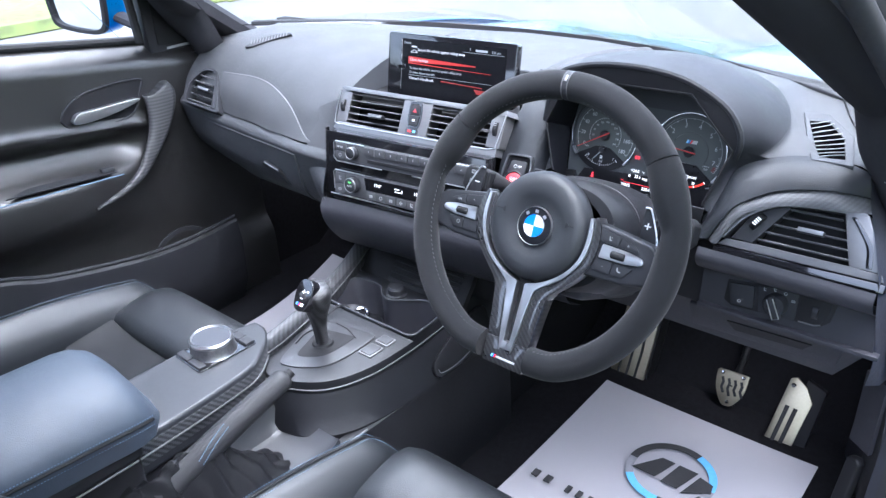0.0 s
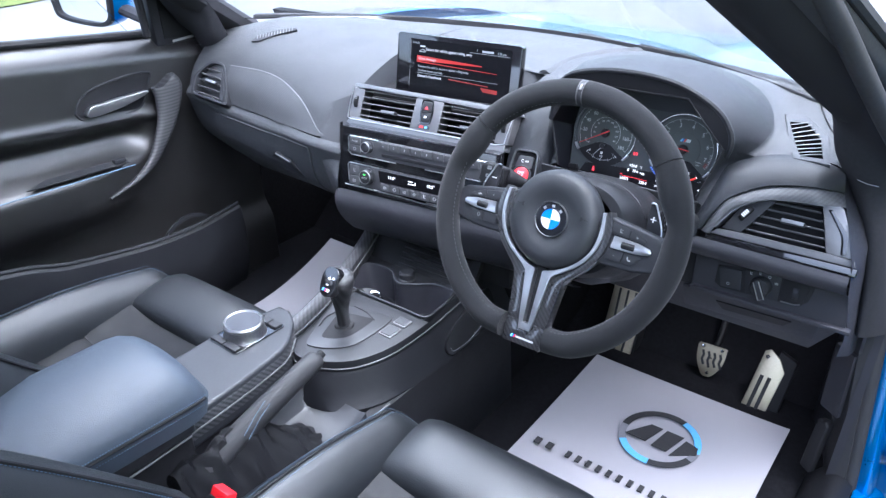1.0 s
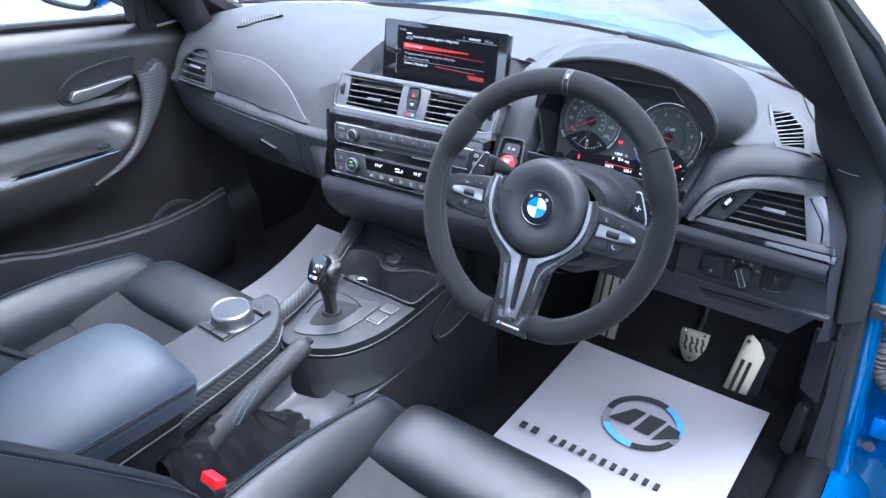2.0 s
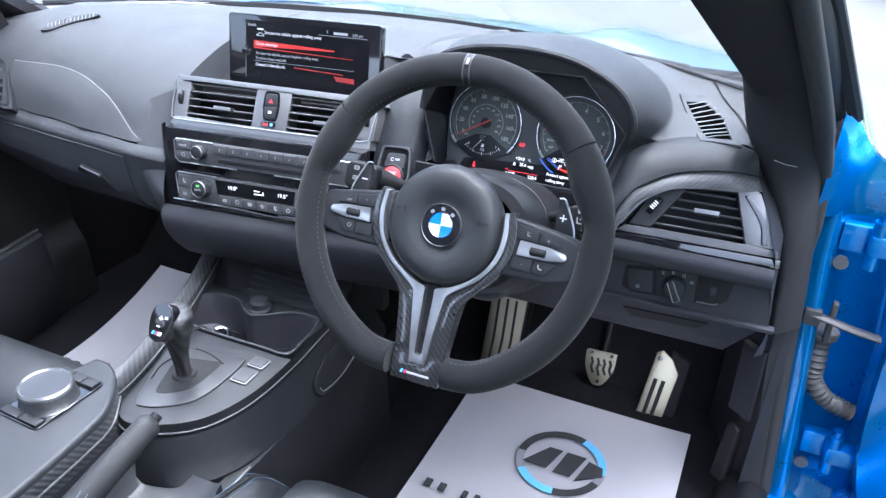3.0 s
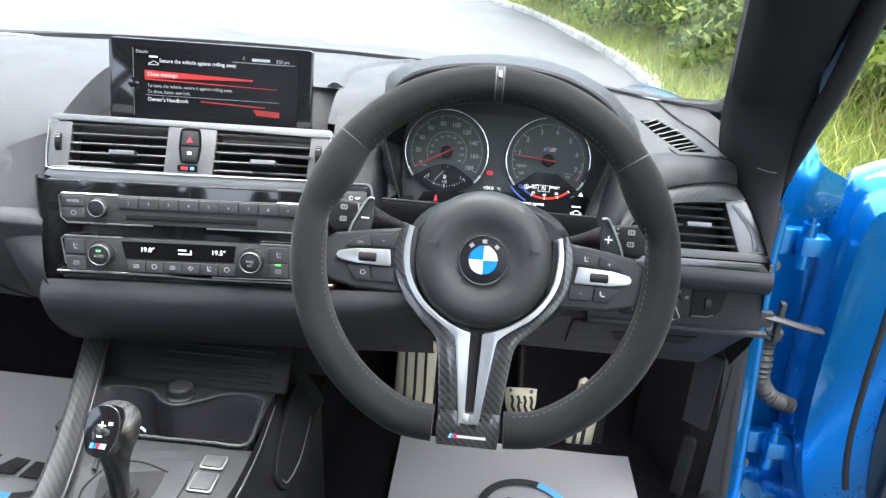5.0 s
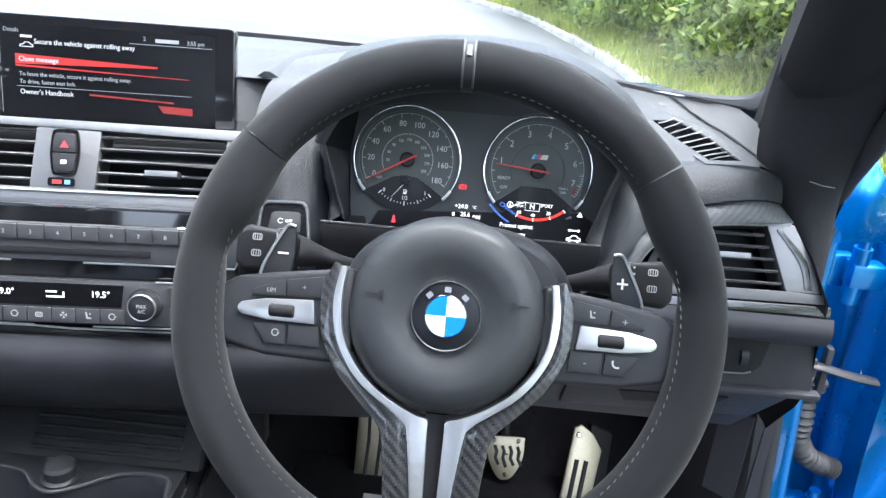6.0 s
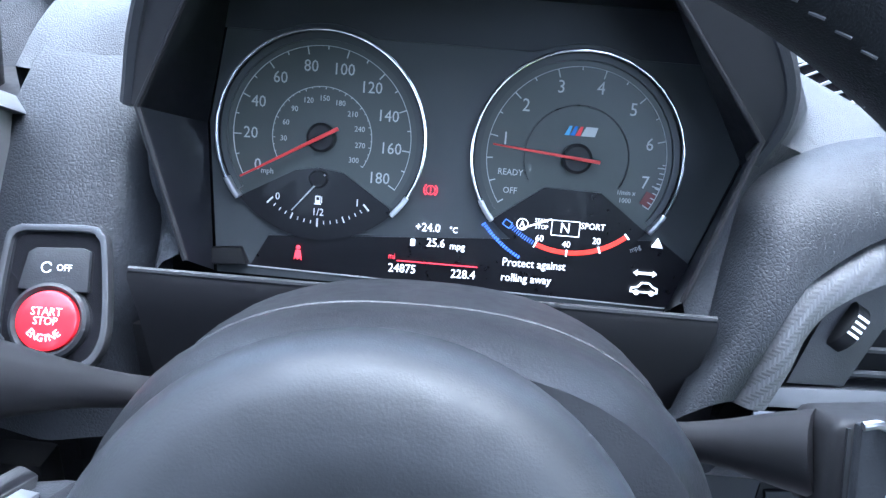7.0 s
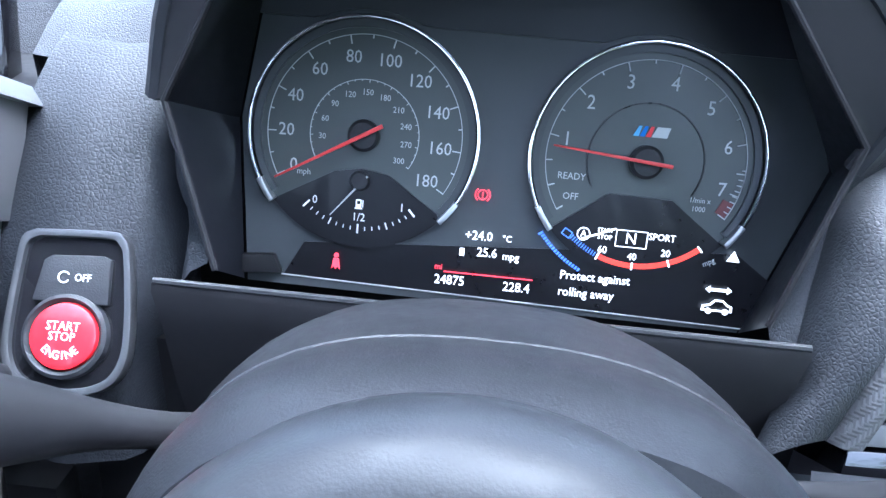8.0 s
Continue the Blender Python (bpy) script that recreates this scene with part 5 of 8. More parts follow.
part("car_symbol", join(moved(ringprism(caro, cari, 0.0, 0.0004), SCR @ Matrix.Translation((0.053, -0.0262, 0)) @ Matrix.Diagonal((0.9, 0.9, 1, 1)) @ Matrix.Translation((-0.1065, 0.0340, 0))), box((0.0530, -0.0188, 0.0002), (0.0105, 0.0022, 0.0004), m=SCR)), G_scr_white, pane)

# ---- centre vents ----
VP = frame3((-.509, .178, .852), (.324, .033, .002), (.004, .026, .059))


def vent_slats(parent, x0, x1, y0, y1, n, m, lean=0.0):
    for k in range(n):
        y = y0 + (y1 - y0) * (k + 0.5) / n
        part("vent_slat", moved(prism([(-0.0105, -0.0002), (0.0, -0.0013), (0.0012, 0.0), (0.0, 0.0013), (-0.0105, 0.0006)], 0, x1 - x0), m @ Matrix.Translation((x0 + lean * k, y, -0.003)) @ Matrix(((0, 0, 1, 0), (0, 1, 0, 0), (1, 0, 0, 0), (0, 0, 0, 1)))), M_slat, parent)


def slat_tab(parent, x, y, m):
    t = part("slat_tab", box((x, y, 0.001), (0.030, 0.0065, 0.010), 0.0018, m=m), M_plastic, parent, "silver-faced vent tab")
    part("tab_face", box((x, y + 0.0008, 0.0062), (0.028, 0.0050, 0.0012), 0.0005, m=m), M_frame, t)


cv = thing("centre_air_vent", VP @ Matrix.Translation((0.16, -0.066, 0)), "twin slatted centre air vents in a dark silver frame", "air vent", "dashboard air vents")
OUT = [(-0.002, 0.001), (0.004, 0.0045), (0.320, 0.0010), (0.3290, -0.006), (0.3230, -0.060), (0.3150, -0.0685), (0.0005, -0.0690), (-0.0065, -0.0665)]
part("cavity", prism(OUT, -0.045, -0.040), M_black, cv, m=VP)
part("frame_top", prism([(-0.002, 0.001), (0.004, 0.0045), (0.320, 0.0010), (0.3255, -0.0075), (0.2950, -0.0080), (0.1881, -0.0050), (0.024, -0.0025), (0.0075, -0.0035)], -0.035, 0.0, 0.0008), M_frame, cv, "dark satin frame", m=VP)
part("frame_bottom", prism([(0.0010, -0.0560), (0.0200, -0.0552), (0.1300, -0.0575), (0.2931, -0.0580), (0.3150, -0.0560), (0.3150, -0.0685), (0.0005, -0.0690), (-0.0065, -0.0665)], -0.035, 0.0, 0.0008), M_frame, cv, m=VP)
part("chrome_line", tube([(-0.0015, -0.004, 0.001), (-0.0040, -0.035, 0.001), (-0.0035, -0.0575, 0.001), (0.004, -0.0598, 0.001), (0.160, -0.0600, 0.001), (0.300, -0.0592, 0.001), (0.3130, -0.056, 0.001), (0.3215, -0.006, 0.001)], 0.0008, 8), M_silver, cv, "bright satin line", m=VP)
for x0, x1 in ((-0.004, 0.0230), (0.2940, 0.3215)):
    sp = part("side_panel", prism([(x0 + 0.004, -0.0040), (x1, -0.0040), (x1 - 0.003, -0.0560), (x0, -0.0560)][::-1], -0.03, -0.0015, 0.001), M_dsilver, cv, "dark satin end panel", m=VP)
    tw = part("thumbwheel", moved(tube([(-0.0035, 0, 0), (-0.0028, 0, 0), (0.0028, 0, 0), (0.0035, 0, 0)], [0.011, 0.0125, 0.0125, 0.011], 28), VP @ Matrix.Translation(((x0 + x1) / 2 - 0.001, -0.028, -0.0085))), M_black, sp)
    part("ribs", join(*[box(((x0 + x1) / 2 - 0.001, -0.0200 - 0.0028 * k, 0.0036 - 0.0004 * k), (0.0050, 0.0010, 0.0010), m=VP) for k in range(4)]), M_dim, sp)
plate = part("centre_plate", prism([(0.1330, -0.0040), (0.1890, -0.0055), (0.1850, -0.0590), (0.1290, -0.0585)][::-1], -0.03, -0.0005, 0.0015), M_dsilver, cv, "dark satin centre plate", m=VP)
HZ = VP @ Matrix.Translation((0.1590, -0.0265, 0))
part("hazard_button", prism([(-0.0105, 0.0005), (0.0105, 0.0005), (0.0095, 0.0150), (0.0070, 0.0175), (-0.0070, 0.0175), (-0.0095, 0.0150)][::-1], -0.001, 0.003, 0.0012), M_plastic, plate, m=HZ)
part("lock_button", prism([(-0.0105, -0.0005), (-0.0085, -0.0150), (-0.0055, -0.0170), (0.0055, -0.0170), (0.0085, -0.0150), (0.0105, -0.0005)][::-1], -0.001, 0.003, 0.0012), M_plastic, plate, m=HZ)
part("surround", ringprism(smooth2([(-0.0128, 0), (-0.0115, 0.016), (-0.008, 0.0205), (0.008, 0.0205), (0.0115, 0.016), (0.0128, 0), (0.0105, -0.016), (0.0065, -0.0198), (-0.0065, -0.0198), (-0.0105, -0.016), (-0.0128, 0)], 40)[:-1][::-1], smooth2([(-0.0108, 0), (-0.0098, 0.015), (-0.007, 0.0180), (0.007, 0.0180), (0.0098, 0.015), (0.0108, 0), (0.009, -0.015), (0.0057, -0.0174), (-0.0057, -0.0174), (-0.009, -0.015), (-0.0108, 0)], 40)[:-1][::-1], -0.001, 0.0014), M_piano, plate, m=HZ)
part("hazard_symbol", prism([(-0.0038, 0.0045), (0.0038, 0.0045), (0, 0.0110)], 0.003, 0.0033), mat("dim_red", (0.35, 0.02, 0.03), 0.5), plate, m=HZ)
part("lock_symbol", box((0, -0.0080, 0.0031), (0.0048, 0.0034, 0.0004)), M_white, plate, m=HZ)
part("indicator_strip", prism(rrect(0.157, -0.0520, 0.0230, 0.0072, 0.002), -0.001, 0.0012), M_piano, plate, m=VP)
part("indicator_bar", box((0.1535, -0.0520, 0.0013), (0.0080, 0.0036, 0.0004), m=VP), M_needle, plate)
part("indicator_bar", box((0.1625, -0.0520, 0.0013), (0.0045, 0.0036, 0.0004), m=VP), M_ink_blue, plate)
vent_slats(cv, 0.0200, 0.1330, -0.0555, -0.0015, 5, VP)
vent_slats(cv, 0.1850, 0.2960, -0.0580, -0.0050, 5, VP)
slat_tab(cv, 0.0830, -0.0385, VP)
slat_tab(cv, 0.2440, -0.0415, VP)

# ---- radio and climate panels ----
BP = frame3((-.49, .122, .789), (.324, .033, .002), (0, .016, .108))
fas = thing("stack_fascia", BP @ Matrix.Translation((0.16, -0.112, 0)), "piano black centre stack fascia with silver lower line", "fascia")
part("gloss_panel", prism([(-0.004, 0.0065), (0.304, 0.0047), (0.307, -0.112), (-0.0045, -0.112)][::-1], -0.03, -0.002, 0.001), M_piano, fas, "piano black panel", m=BP)
part("gloss_end", surf(8, 10, lambda u, v: BP @ Vector((-0.004 - 0.020 * math.sin(0.5 * math.pi * u), 0.0065 - 0.1185 * v, -0.0025 - 0.024 * (1 - math.cos(0.5 * math.pi * u))))), M_piano, fas, "curved gloss end")
part("lower_strip", prism([(0.006, -0.1010), (0.322, -0.1010), (0.318, -0.1085), (0.012, -0.1085)][::-1], -0.002, 0.0015, 0.0008), M_piano, fas, m=BP)
part("silver_line", tube([(0.004, -0.0985, 0.0015), (0.130, -0.0998, 0.002), (0.160, -0.1015, 0.002), (0.318, -0.1022, 0.002)], 0.0010, 6), M_silver, fas, m=BP)
radio = thing("radio_panel", BP @ Matrix.Translation((0.16, -0.041, 0)), "black radio panel with preset buttons and a disc slot", "radio")
part("body", prism([(0.0150, -0.0080), (0.306, -0.0080), (0.310, -0.0200), (0.304, -0.0400), (0.0200, -0.0400), (0.0130, -0.0330)][::-1], -0.002, 0.004, 0.0012), M_key, radio, m=BP)
part("silver_edge", tube([(0.0770, -0.0075, 0.0036), (0.0160, -0.0075, 0.0036), (0.0125, -0.0110, 0.0036), (0.0135, -0.0350, 0.0036), (0.0200, -0.0408, 0.0036), (0.1150, -0.0408, 0.0036)], 0.0009, 6), M_silver, radio, m=BP)
part("silver_edge", tube([(0.1750, -0.0410, 0.0036), (0.3020, -0.0410, 0.0036), (0.3100, -0.0220, 0.0036), (0.3040, -0.0075, 0.0036), (0.2550, -0.0075, 0.0036)], 0.0009, 6), M_silver, radio, m=BP)
for k in range(9):
    b = part("preset_button", prism([(0.0790 + 0.0222 * k, -0.0090), (0.1002 + 0.0222 * k, -0.0090), (0.1002 + 0.0222 * k, -0.0215), (0.0790 + 0.0222 * k, -0.0215)][::-1], 0.003, 0.0062, 0.0008), M_key, radio, m=BP)
    part("numeral", letters(str(k + 1) if k < 8 else "<", 0.0050, BP @ Matrix.Translation((0.0896 + 0.0222 * k, -0.0155, 0.0064)), "CENTER", 0.0001), M_grey_print, b)
part("disc_slot", box((0.1590, -0.0315, 0.0038), (0.146, 0.0055, 0.0030), 0.001, m=BP), M_black, radio)
for s, y in (("MODE", -0.0155), ("", -0.0290)):
    b = part("side_button", prism(rrect(0.0285, y, 0.0250, 0.0118, 0.0015, 3), 0.003, 0.0058, 0.0008), M_key, radio, m=BP)
    if s:
        part("writing", letters(s, 0.0046, BP @ Matrix.Translation((0.0285, y, 0.0060)), "CENTER", 0.0001), M_grey_print, b)
    else:
        part("symbol", icon(0, 0.0285, y, 0.0059, 0.0060, BP), M_dim, b)


def knob(parent, x, y, r, m, face, body=""):
    k = part("knob", moved(lathe([(0, 0.0130), (r * 0.62, 0.0130), (r * 0.80, 0.0115), (r * 0.86, 0.004), (r, 0.003), (r, 0.0)], 40), m @ Matrix.Translation((x, y, 0.003))), M_plastic, parent, "black rotary knob")
    part("knob_ring", moved(lathe([(r * 0.74, 0.0128), (r * 0.78, 0.0134), (r * 0.83, 0.0124), (r * 0.82, 0.0110)], 40), m @ Matrix.Translation((x, y, 0.003))), M_frame, k)
    if body:
        part("writing", letters(body, 0.0046, m @ Matrix.Translation((x, y - 0.001, 0.0163)), "CENTER", 0.0001, 0.85), M_grey_print, k)
    return k


knob(radio, 0.0575, -0.0210, 0.0115, BP, M_plastic)
clim = thing("climate_panel", BP @ Matrix.Translation((0.16, -0.096, 0)), "black climate panel with lit temperature display and two knobs", "climate control")
part("body", prism([(0.0150, -0.0565), (0.306, -0.0565), (0.312, -0.0700), (0.304, -0.0965), (0.0250, -0.0965), (0.0140, -0.0850)][::-1], -0.002, 0.004, 0.0012), M_key, clim, m=BP)
part("silver_edge", tube([(0.0800, -0.0560, 0.0036), (0.0160, -0.0560, 0.0036), (0.0120, -0.0600, 0.0036), (0.0150, -0.0880, 0.0036), (0.0250, -0.0972, 0.0036), (0.1300, -0.0985, 0.0036)], 0.0009, 6), M_silver, clim, m=BP)
part("silver_edge", tube([(0.1800, -0.0985, 0.0036), (0.3020, -0.0975, 0.0036), (0.3120, -0.0720, 0.0036), (0.3050, -0.0560, 0.0036), (0.2350, -0.0560, 0.0036)], 0.0009, 6), M_silver, clim, m=BP)
lcd = part("display", prism([(0.0790, -0.0600), (0.2080, -0.0600), (0.2050, -0.0800), (0.0830, -0.0800)][::-1], 0.003, 0.0045), M_screen, clim, "black display with lit figures", m=BP)
part("writing", letters("19.0°", 0.0078, BP @ Matrix.Translation((0.1080, -0.0690, 0.0047)), "CENTER", 0.0001), G_white, lcd)
part("writing", letters("19.5°", 0.0078, BP @ Matrix.Translation((0.1880, -0.0690, 0.0047)), "CENTER", 0.0001), G_white, lcd)
part("seat_symbol", join(box((0.1500, -0.0720, 0.0047), (0.015, 0.0012, 0.0003), m=BP), box((0.1470, -0.0675, 0.0047), (0.009, 0.0014, 0.0003), m=BP), box((0.1570, -0.0700, 0.0047), (0.0012, 0.0050, 0.0003), m=BP)), G_white, lcd)
for k in range(6):
    x = 0.0850 + 0.0205 * k
    b = part("climate_button", prism([(x, -0.0820), (x + 0.0198, -0.0820), (x + 0.0195, -0.0950), (x + 0.0003, -0.0950)][::-1], 0.003, 0.0058, 0.0008), M_key, clim, m=BP)
    part("symbol", icon((1, 0, 1, 3, 2, 0)[k], x + 0.0099, -0.0880, 0.0059, 0.0062, BP), M_grey_print, b)
knob(clim, 0.0575, -0.0745, 0.0148, BP, M_plastic, "AUTO")
knob(clim, 0.2260, -0.0755, 0.0148, BP, M_plastic, "MAX\nA/C")
G_green = glow("lit_green", (0.15, 0.95, 0.15), 0.25)
part("auto_lamp", box((0.0575, -0.0695, 0.0162), (0.0050, 0.0020, 0.0004), m=BP), G_green, clim)
part("ac_lamp", box((0.2560, -0.0795, 0.0062), (0.0060, 0.0018, 0.0004), m=BP), G_green, clim)
for x in (0.0275, 0.2560):
    for y in (-0.0680, -0.0870):
        b = part("side_button", prism(rrect(x, y, 0.0220, 0.0165, 0.0018, 3), 0.003, 0.0055, 0.0008), M_key, clim, m=BP)
        part("symbol", icon(2 if y > -0.08 else 1, x, y, 0.0056, 0.0068, BP), M_dim, b)

# ---- driver's outer vent ----
DV = frame3((0.19, .192, .75), (0.14, 0.006, 0.0), (0, 0.035, 0.07))
dv = thing("driver_air_vent", DV @ Matrix.Translation((0.06, -0.006, 0)), "slatted outer air vent with silver end piece and thumbwheel", "air vent", "dashboard air vents")
part("cavity", prism([(-0.030, -0.008), (0.140, -0.008), (0.112, 0.064), (0.030, 0.060), (-0.005, 0.030)], -0.05, -0.045), M_black, dv, m=DV)
part("lower_frame", prism([(-0.040, -0.006), (0.146, -0.006), (0.143, 0.0025), (0.115, 0.0040), (0.010, 0.0040), (-0.030, 0.0030)], -0.04, 0.004, 0.0012), M_slat, dv, "dark satin lower frame", m=DV)
part("gloss_strip", prism([(-0.044, -0.0175), (0.149, -0.0175), (0.149, -0.0075), (-0.042, -0.0075)], -0.04, 0.005, 0.0012), M_piano, dv, "piano black strip under the vent", m=DV)
part("upper_frame", prism(smooth2([(-0.034, 0.003), (-0.025, 0.018), (-0.011, 0.036), (0.014, 0.0515), (0.045, 0.0585), (0.085, 0.0615), (0.110, 0.0620)], 24) + smooth2([(0.112, 0.0660), (0.085, 0.0665), (0.045, 0.0630), (0.012, 0.0560), (-0.015, 0.0395), (-0.030, 0.0195), (-0.039, 0.003)], 24), -0.03, 0.003, 0.0008), M_dsilver, dv, "dark satin upper frame", m=DV)
tp = part("thumb_panel", prism([(-0.026, 0.0045), (0.000, 0.0045), (0.033, 0.0565), (0.014, 0.0520), (-0.010, 0.0365)], -0.02, 0.001, 0.001), M_plastic, dv, m=DV)
part("thumbwheel", moved(tube([(-0.0040, 0, 0), (-0.003, 0, 0), (0.003, 0, 0), (0.0040, 0, 0)], [0.0105, 0.012, 0.012, 0.0105], 26), DV @ Matrix.Translation((0.0000, 0.0310, -0.0020)) @ Matrix.Rotation(radians(-32), 4, "Z")), M_black, tp)
part("ribs", join(*[moved(box((0, 0.0045 - 0.0028 * k, 0.0085), (0.0052, 0.0011, 0.001)), DV @ Matrix.Translation((0.0000, 0.0310, 0.0010)) @ Matrix.Rotation(radians(-32), 4, "Z")) for k in range(4)]), M_white, tp)
ep = part("end_piece", prism([(0.1085, 0.0035), (0.1405, 0.0035), (0.1315, 0.0320), (0.1140, 0.0650), (0.0890, 0.0625)], -0.03, 0.003, 0.002), M_dsilver, dv, "satin silver end piece", m=DV)
part("gloss_blade", prism(smooth2([(0.1250, 0.006), (0.1190, 0.030), (0.0970, 0.059)], 14) + smooth2([(0.1015, 0.060), (0.1245, 0.034), (0.1320, 0.006)], 14), 0.002, 0.0042, 0.0008), M_piano, ep, "polished black blade", m=DV)
for k in range(5):
    y = 0.0105 + 0.0108 * k
    x0, x1 = 0.002 + 0.0062 * k, 0.1085 - 0.0050 * k
    part("vent_slat", moved(prism([(-0.0125, -0.0002), (0.0, -0.0014), (0.0012, 0.0), (0.0, 0.0014), (-0.0125, 0.0006)], 0, x1 - x0), DV @ Matrix.Translation((x0, y, -0.002)) @ Matrix(((0, 0, 1, 0), (0, 1, 0, 0), (1, 0, 0, 0), (0, 0, 0, 1)))), M_slat, dv)
slat_tab(dv, 0.060, 0.0325, DV)
# passenger's outer vent, a smaller one at the end of the dash
PV = frame3((-0.966, .153, .750), (0.075, 0.012, -0.012), (0.0, 0.040, 0.045))
pv = thing("passenger_air_vent", PV @ Matrix.Translation((0.03, 0.01, 0)), "slatted outer air vent at the passenger's end", "air vent", "dashboard air vents")
po = smooth2([(-0.024, 0.020), (-0.031, 0.050), (-0.024, 0.070), (-0.010, 0.090), (0.004, 0.096), (0.024, 0.096), (0.036, 0.086), (0.052, 0.060), (0.076, 0.020), (0.074, 0.012), (0.048, 0.011), (0.0, 0.011), (-0.018, 0.012), (-0.024, 0.020)], 70)[:-1]
pi_ = [(0.016 + (x - 0.016) * 0.86, 0.050 + (y - 0.050) * 0.88) for x, y in po]
part("cavity", prism(pi_, -0.030, -0.026), M_black, pv, m=PV)
part("frame", ringprism(po, pi_, -0.035, 0.004, 0.001), M_plastic, pv, m=PV)
part("thumb_panel", prism([(0.055, 0.017), (0.067, 0.019), (0.042, 0.066), (0.028, 0.084)], -0.02, 0.002, 0.001), M_plastic, pv, m=PV)
for k in range(5):
    part("vent_slat", moved(prism([(-0.014, -0.0002), (0.0, -0.0015), (0.001, 0.0), (0.0, 0.0015), (-0.014, 0.0006)], 0, 0.068 - 0.0055 * k), PV @ Matrix.Translation((-0.013 - 0.0025 * k, 0.021 + 0.0140 * k, -0.001)) @ Matrix(((0, 0, 1, 0), (0, 1, 0, 0), (1, 0, 0, 0), (0, 0, 0, 1)))), M_slat, pv)
slat_tab(pv, 0.016, 0.0490, PV)

# demister grilles on the dash top
TV = frame3((0.222, .315, .858), (1, 0, 0), (0, 1, 0.03))
tv = thing("demister_grille", TV, "small ribbed demister grille with grey frame", "grille", "demister grilles")
go = [(-0.045, 0.056), (-0.015, 0.060), (0.026, 0.018), (0.049, -0.064), (0.031, -0.063), (0.001, -0.057), (-0.022, 0.0)]
gi = [(-0.033, 0.040), (-0.009, 0.042), (0.019, 0.008), (0.036, -0.047), (0.026, -0.049), (0.007, -0.048), (-0.011, -0.008)]


def drape(bm):
    """Lays a flat piece on the curved pad."""
    for v in bm.verts:
        x, y = v.co.x + 0.222, v.co.y + 0.315
        v.co = Vector((x, y, pad_z(x, y) + v.co.z))
    return bm




def slot_edge(f, side):
    a = Vector((-0.033 + 0.040 * f, 0.040 - 0.088 * f, 0))
    return a if side == 0 else Vector((-0.009 + 0.045 * f, 0.042 - 0.089 * f, 0)) + Vector((0.010, 0.002, 0)) * math.sin(math.pi * f)


part("frame", drape(ringprism(go[::-1], gi[::-1], -0.004, 0.0022, 0.0008)), M_pad, tv, "dark grey frame")
# near-black sheet laid on the pad, painted shade of a deep slot
part("recess", drape(surf(14, 6, lambda u, v: slot_edge(u, 0).lerp(slot_edge(u, 1), v) + Vector((0, 0, 0.0012)))), M_slot_shade, tv)
for k in range(9):
    f = 0.05 + 0.90 * k / 8
    a, b_ = slot_edge(min(1, f + 0.06), 0), slot_edge(max(0, f - 0.08), 1)
    part("rib", drape(tube([a.lerp(b_, q) + Vector((0, 0.002 * q, 0.0030)) for q in (0, 0.33, 0.66, 1)], 0.0007, 6)), M_rib, tv)
LV = frame3((-0.848, .288, .8765), (0.081, 0.045, 0.020), (-0.03, 0.06, 0.045))
lv = thing("demister_grille", LV, "long narrow ribbed demister slot on the dash top", "grille", "demister grilles")
slot = smooth2([(-0.050, -0.002), (-0.030, 0.009), (0.010, 0.013), (0.048, 0.008), (0.052, 0.002), (0.010, 0.000), (-0.030, -0.006), (-0.050, -0.002)], 40)[:-1]
part("recess", prism(slot[::-1], -0.006, 0.0016), M_lower, lv, m=LV)
for k in range(13):
    x = -0.036 + 0.0068 * k
    part("rib", box((x, 0.0055 - 0.00004 * k, 0.0018), (0.0014, 0.0100, 0.0010), m=LV), M_rib, lv)
# seams on the dash top
ridge = cr([(-0.215, .340, .8810), (-0.207, .42, .8880), (-0.180, .490, .8890), (-0.135, .545, .8870)], 16)
part("dash_seam", loft([[p + Vector((-0.010, 0, -0.001)), p + Vector((-0.002, 0, 0.0048)), p + Vector((0.004, 0, 0.0048)), p + Vector((0.014, 0, -0.001))] for p in ridge], caps=True), M_pad, dash, "soft ridge beside the screen")
part("dash_seam", drape(tube([Vector((p.x - 0.222, p.y - 0.315, 0.0018)) for p in cr([(0.205, .425, 0), (0.232, .372, 0), (0.258, .330, 0), (0.277, .285, 0)], 16)], 0.0009, 6)), M_black, dash)

# ---- light switch panel ----
LS = frame3((0.165, .1925, .662), (0.125, 0.0, 0.004), (0, 0.006, 0.048))
ls = thing("light_switch_panel", LS @ Matrix.Translation((0.06, 0, 0)), "black light switch panel with a silver-marked rotary knob", "light switch")
part("plate", prism([(0.004, 0.034), (0.128, 0.046), (0.134, 0.040), (0.128, 0.012), (0.118, 0.003), (0.012, 0.000), (0.002, 0.006)][::-1], -0.004, 0.002, 0.001), M_black, ls, m=LS)
fb = part("fog_button", prism([(0.006, 0.031), (0.038, 0.034), (0.040, 0.004), (0.012, 0.003)][::-1], 0.001, 0.0045, 0.0008), M_plastic, ls, m=LS)
part("symbol", icon(0, 0.022, 0.010, 0.0046, 0.0042, LS), M_grey_print, fb)
kp = part("knob_plate", prism([(0.042, 0.036), (0.090, 0.041), (0.090, 0.003), (0.046, 0.002)][::-1], 0.001, 0.0035, 0.0008), M_plastic, ls, m=LS)
for x, y in ((0.050, 0.0335), (0.062, 0.0360), (0.075, 0.0345), (0.085, 0.0275)):
    part("symbol", icon(int(x * 1000) % 3, x, y, 0.0036, 0.0042, LS), M_grey_print, kp)
KN = LS @ Matrix.Translation((0.066, 0.0185, 0.0035))
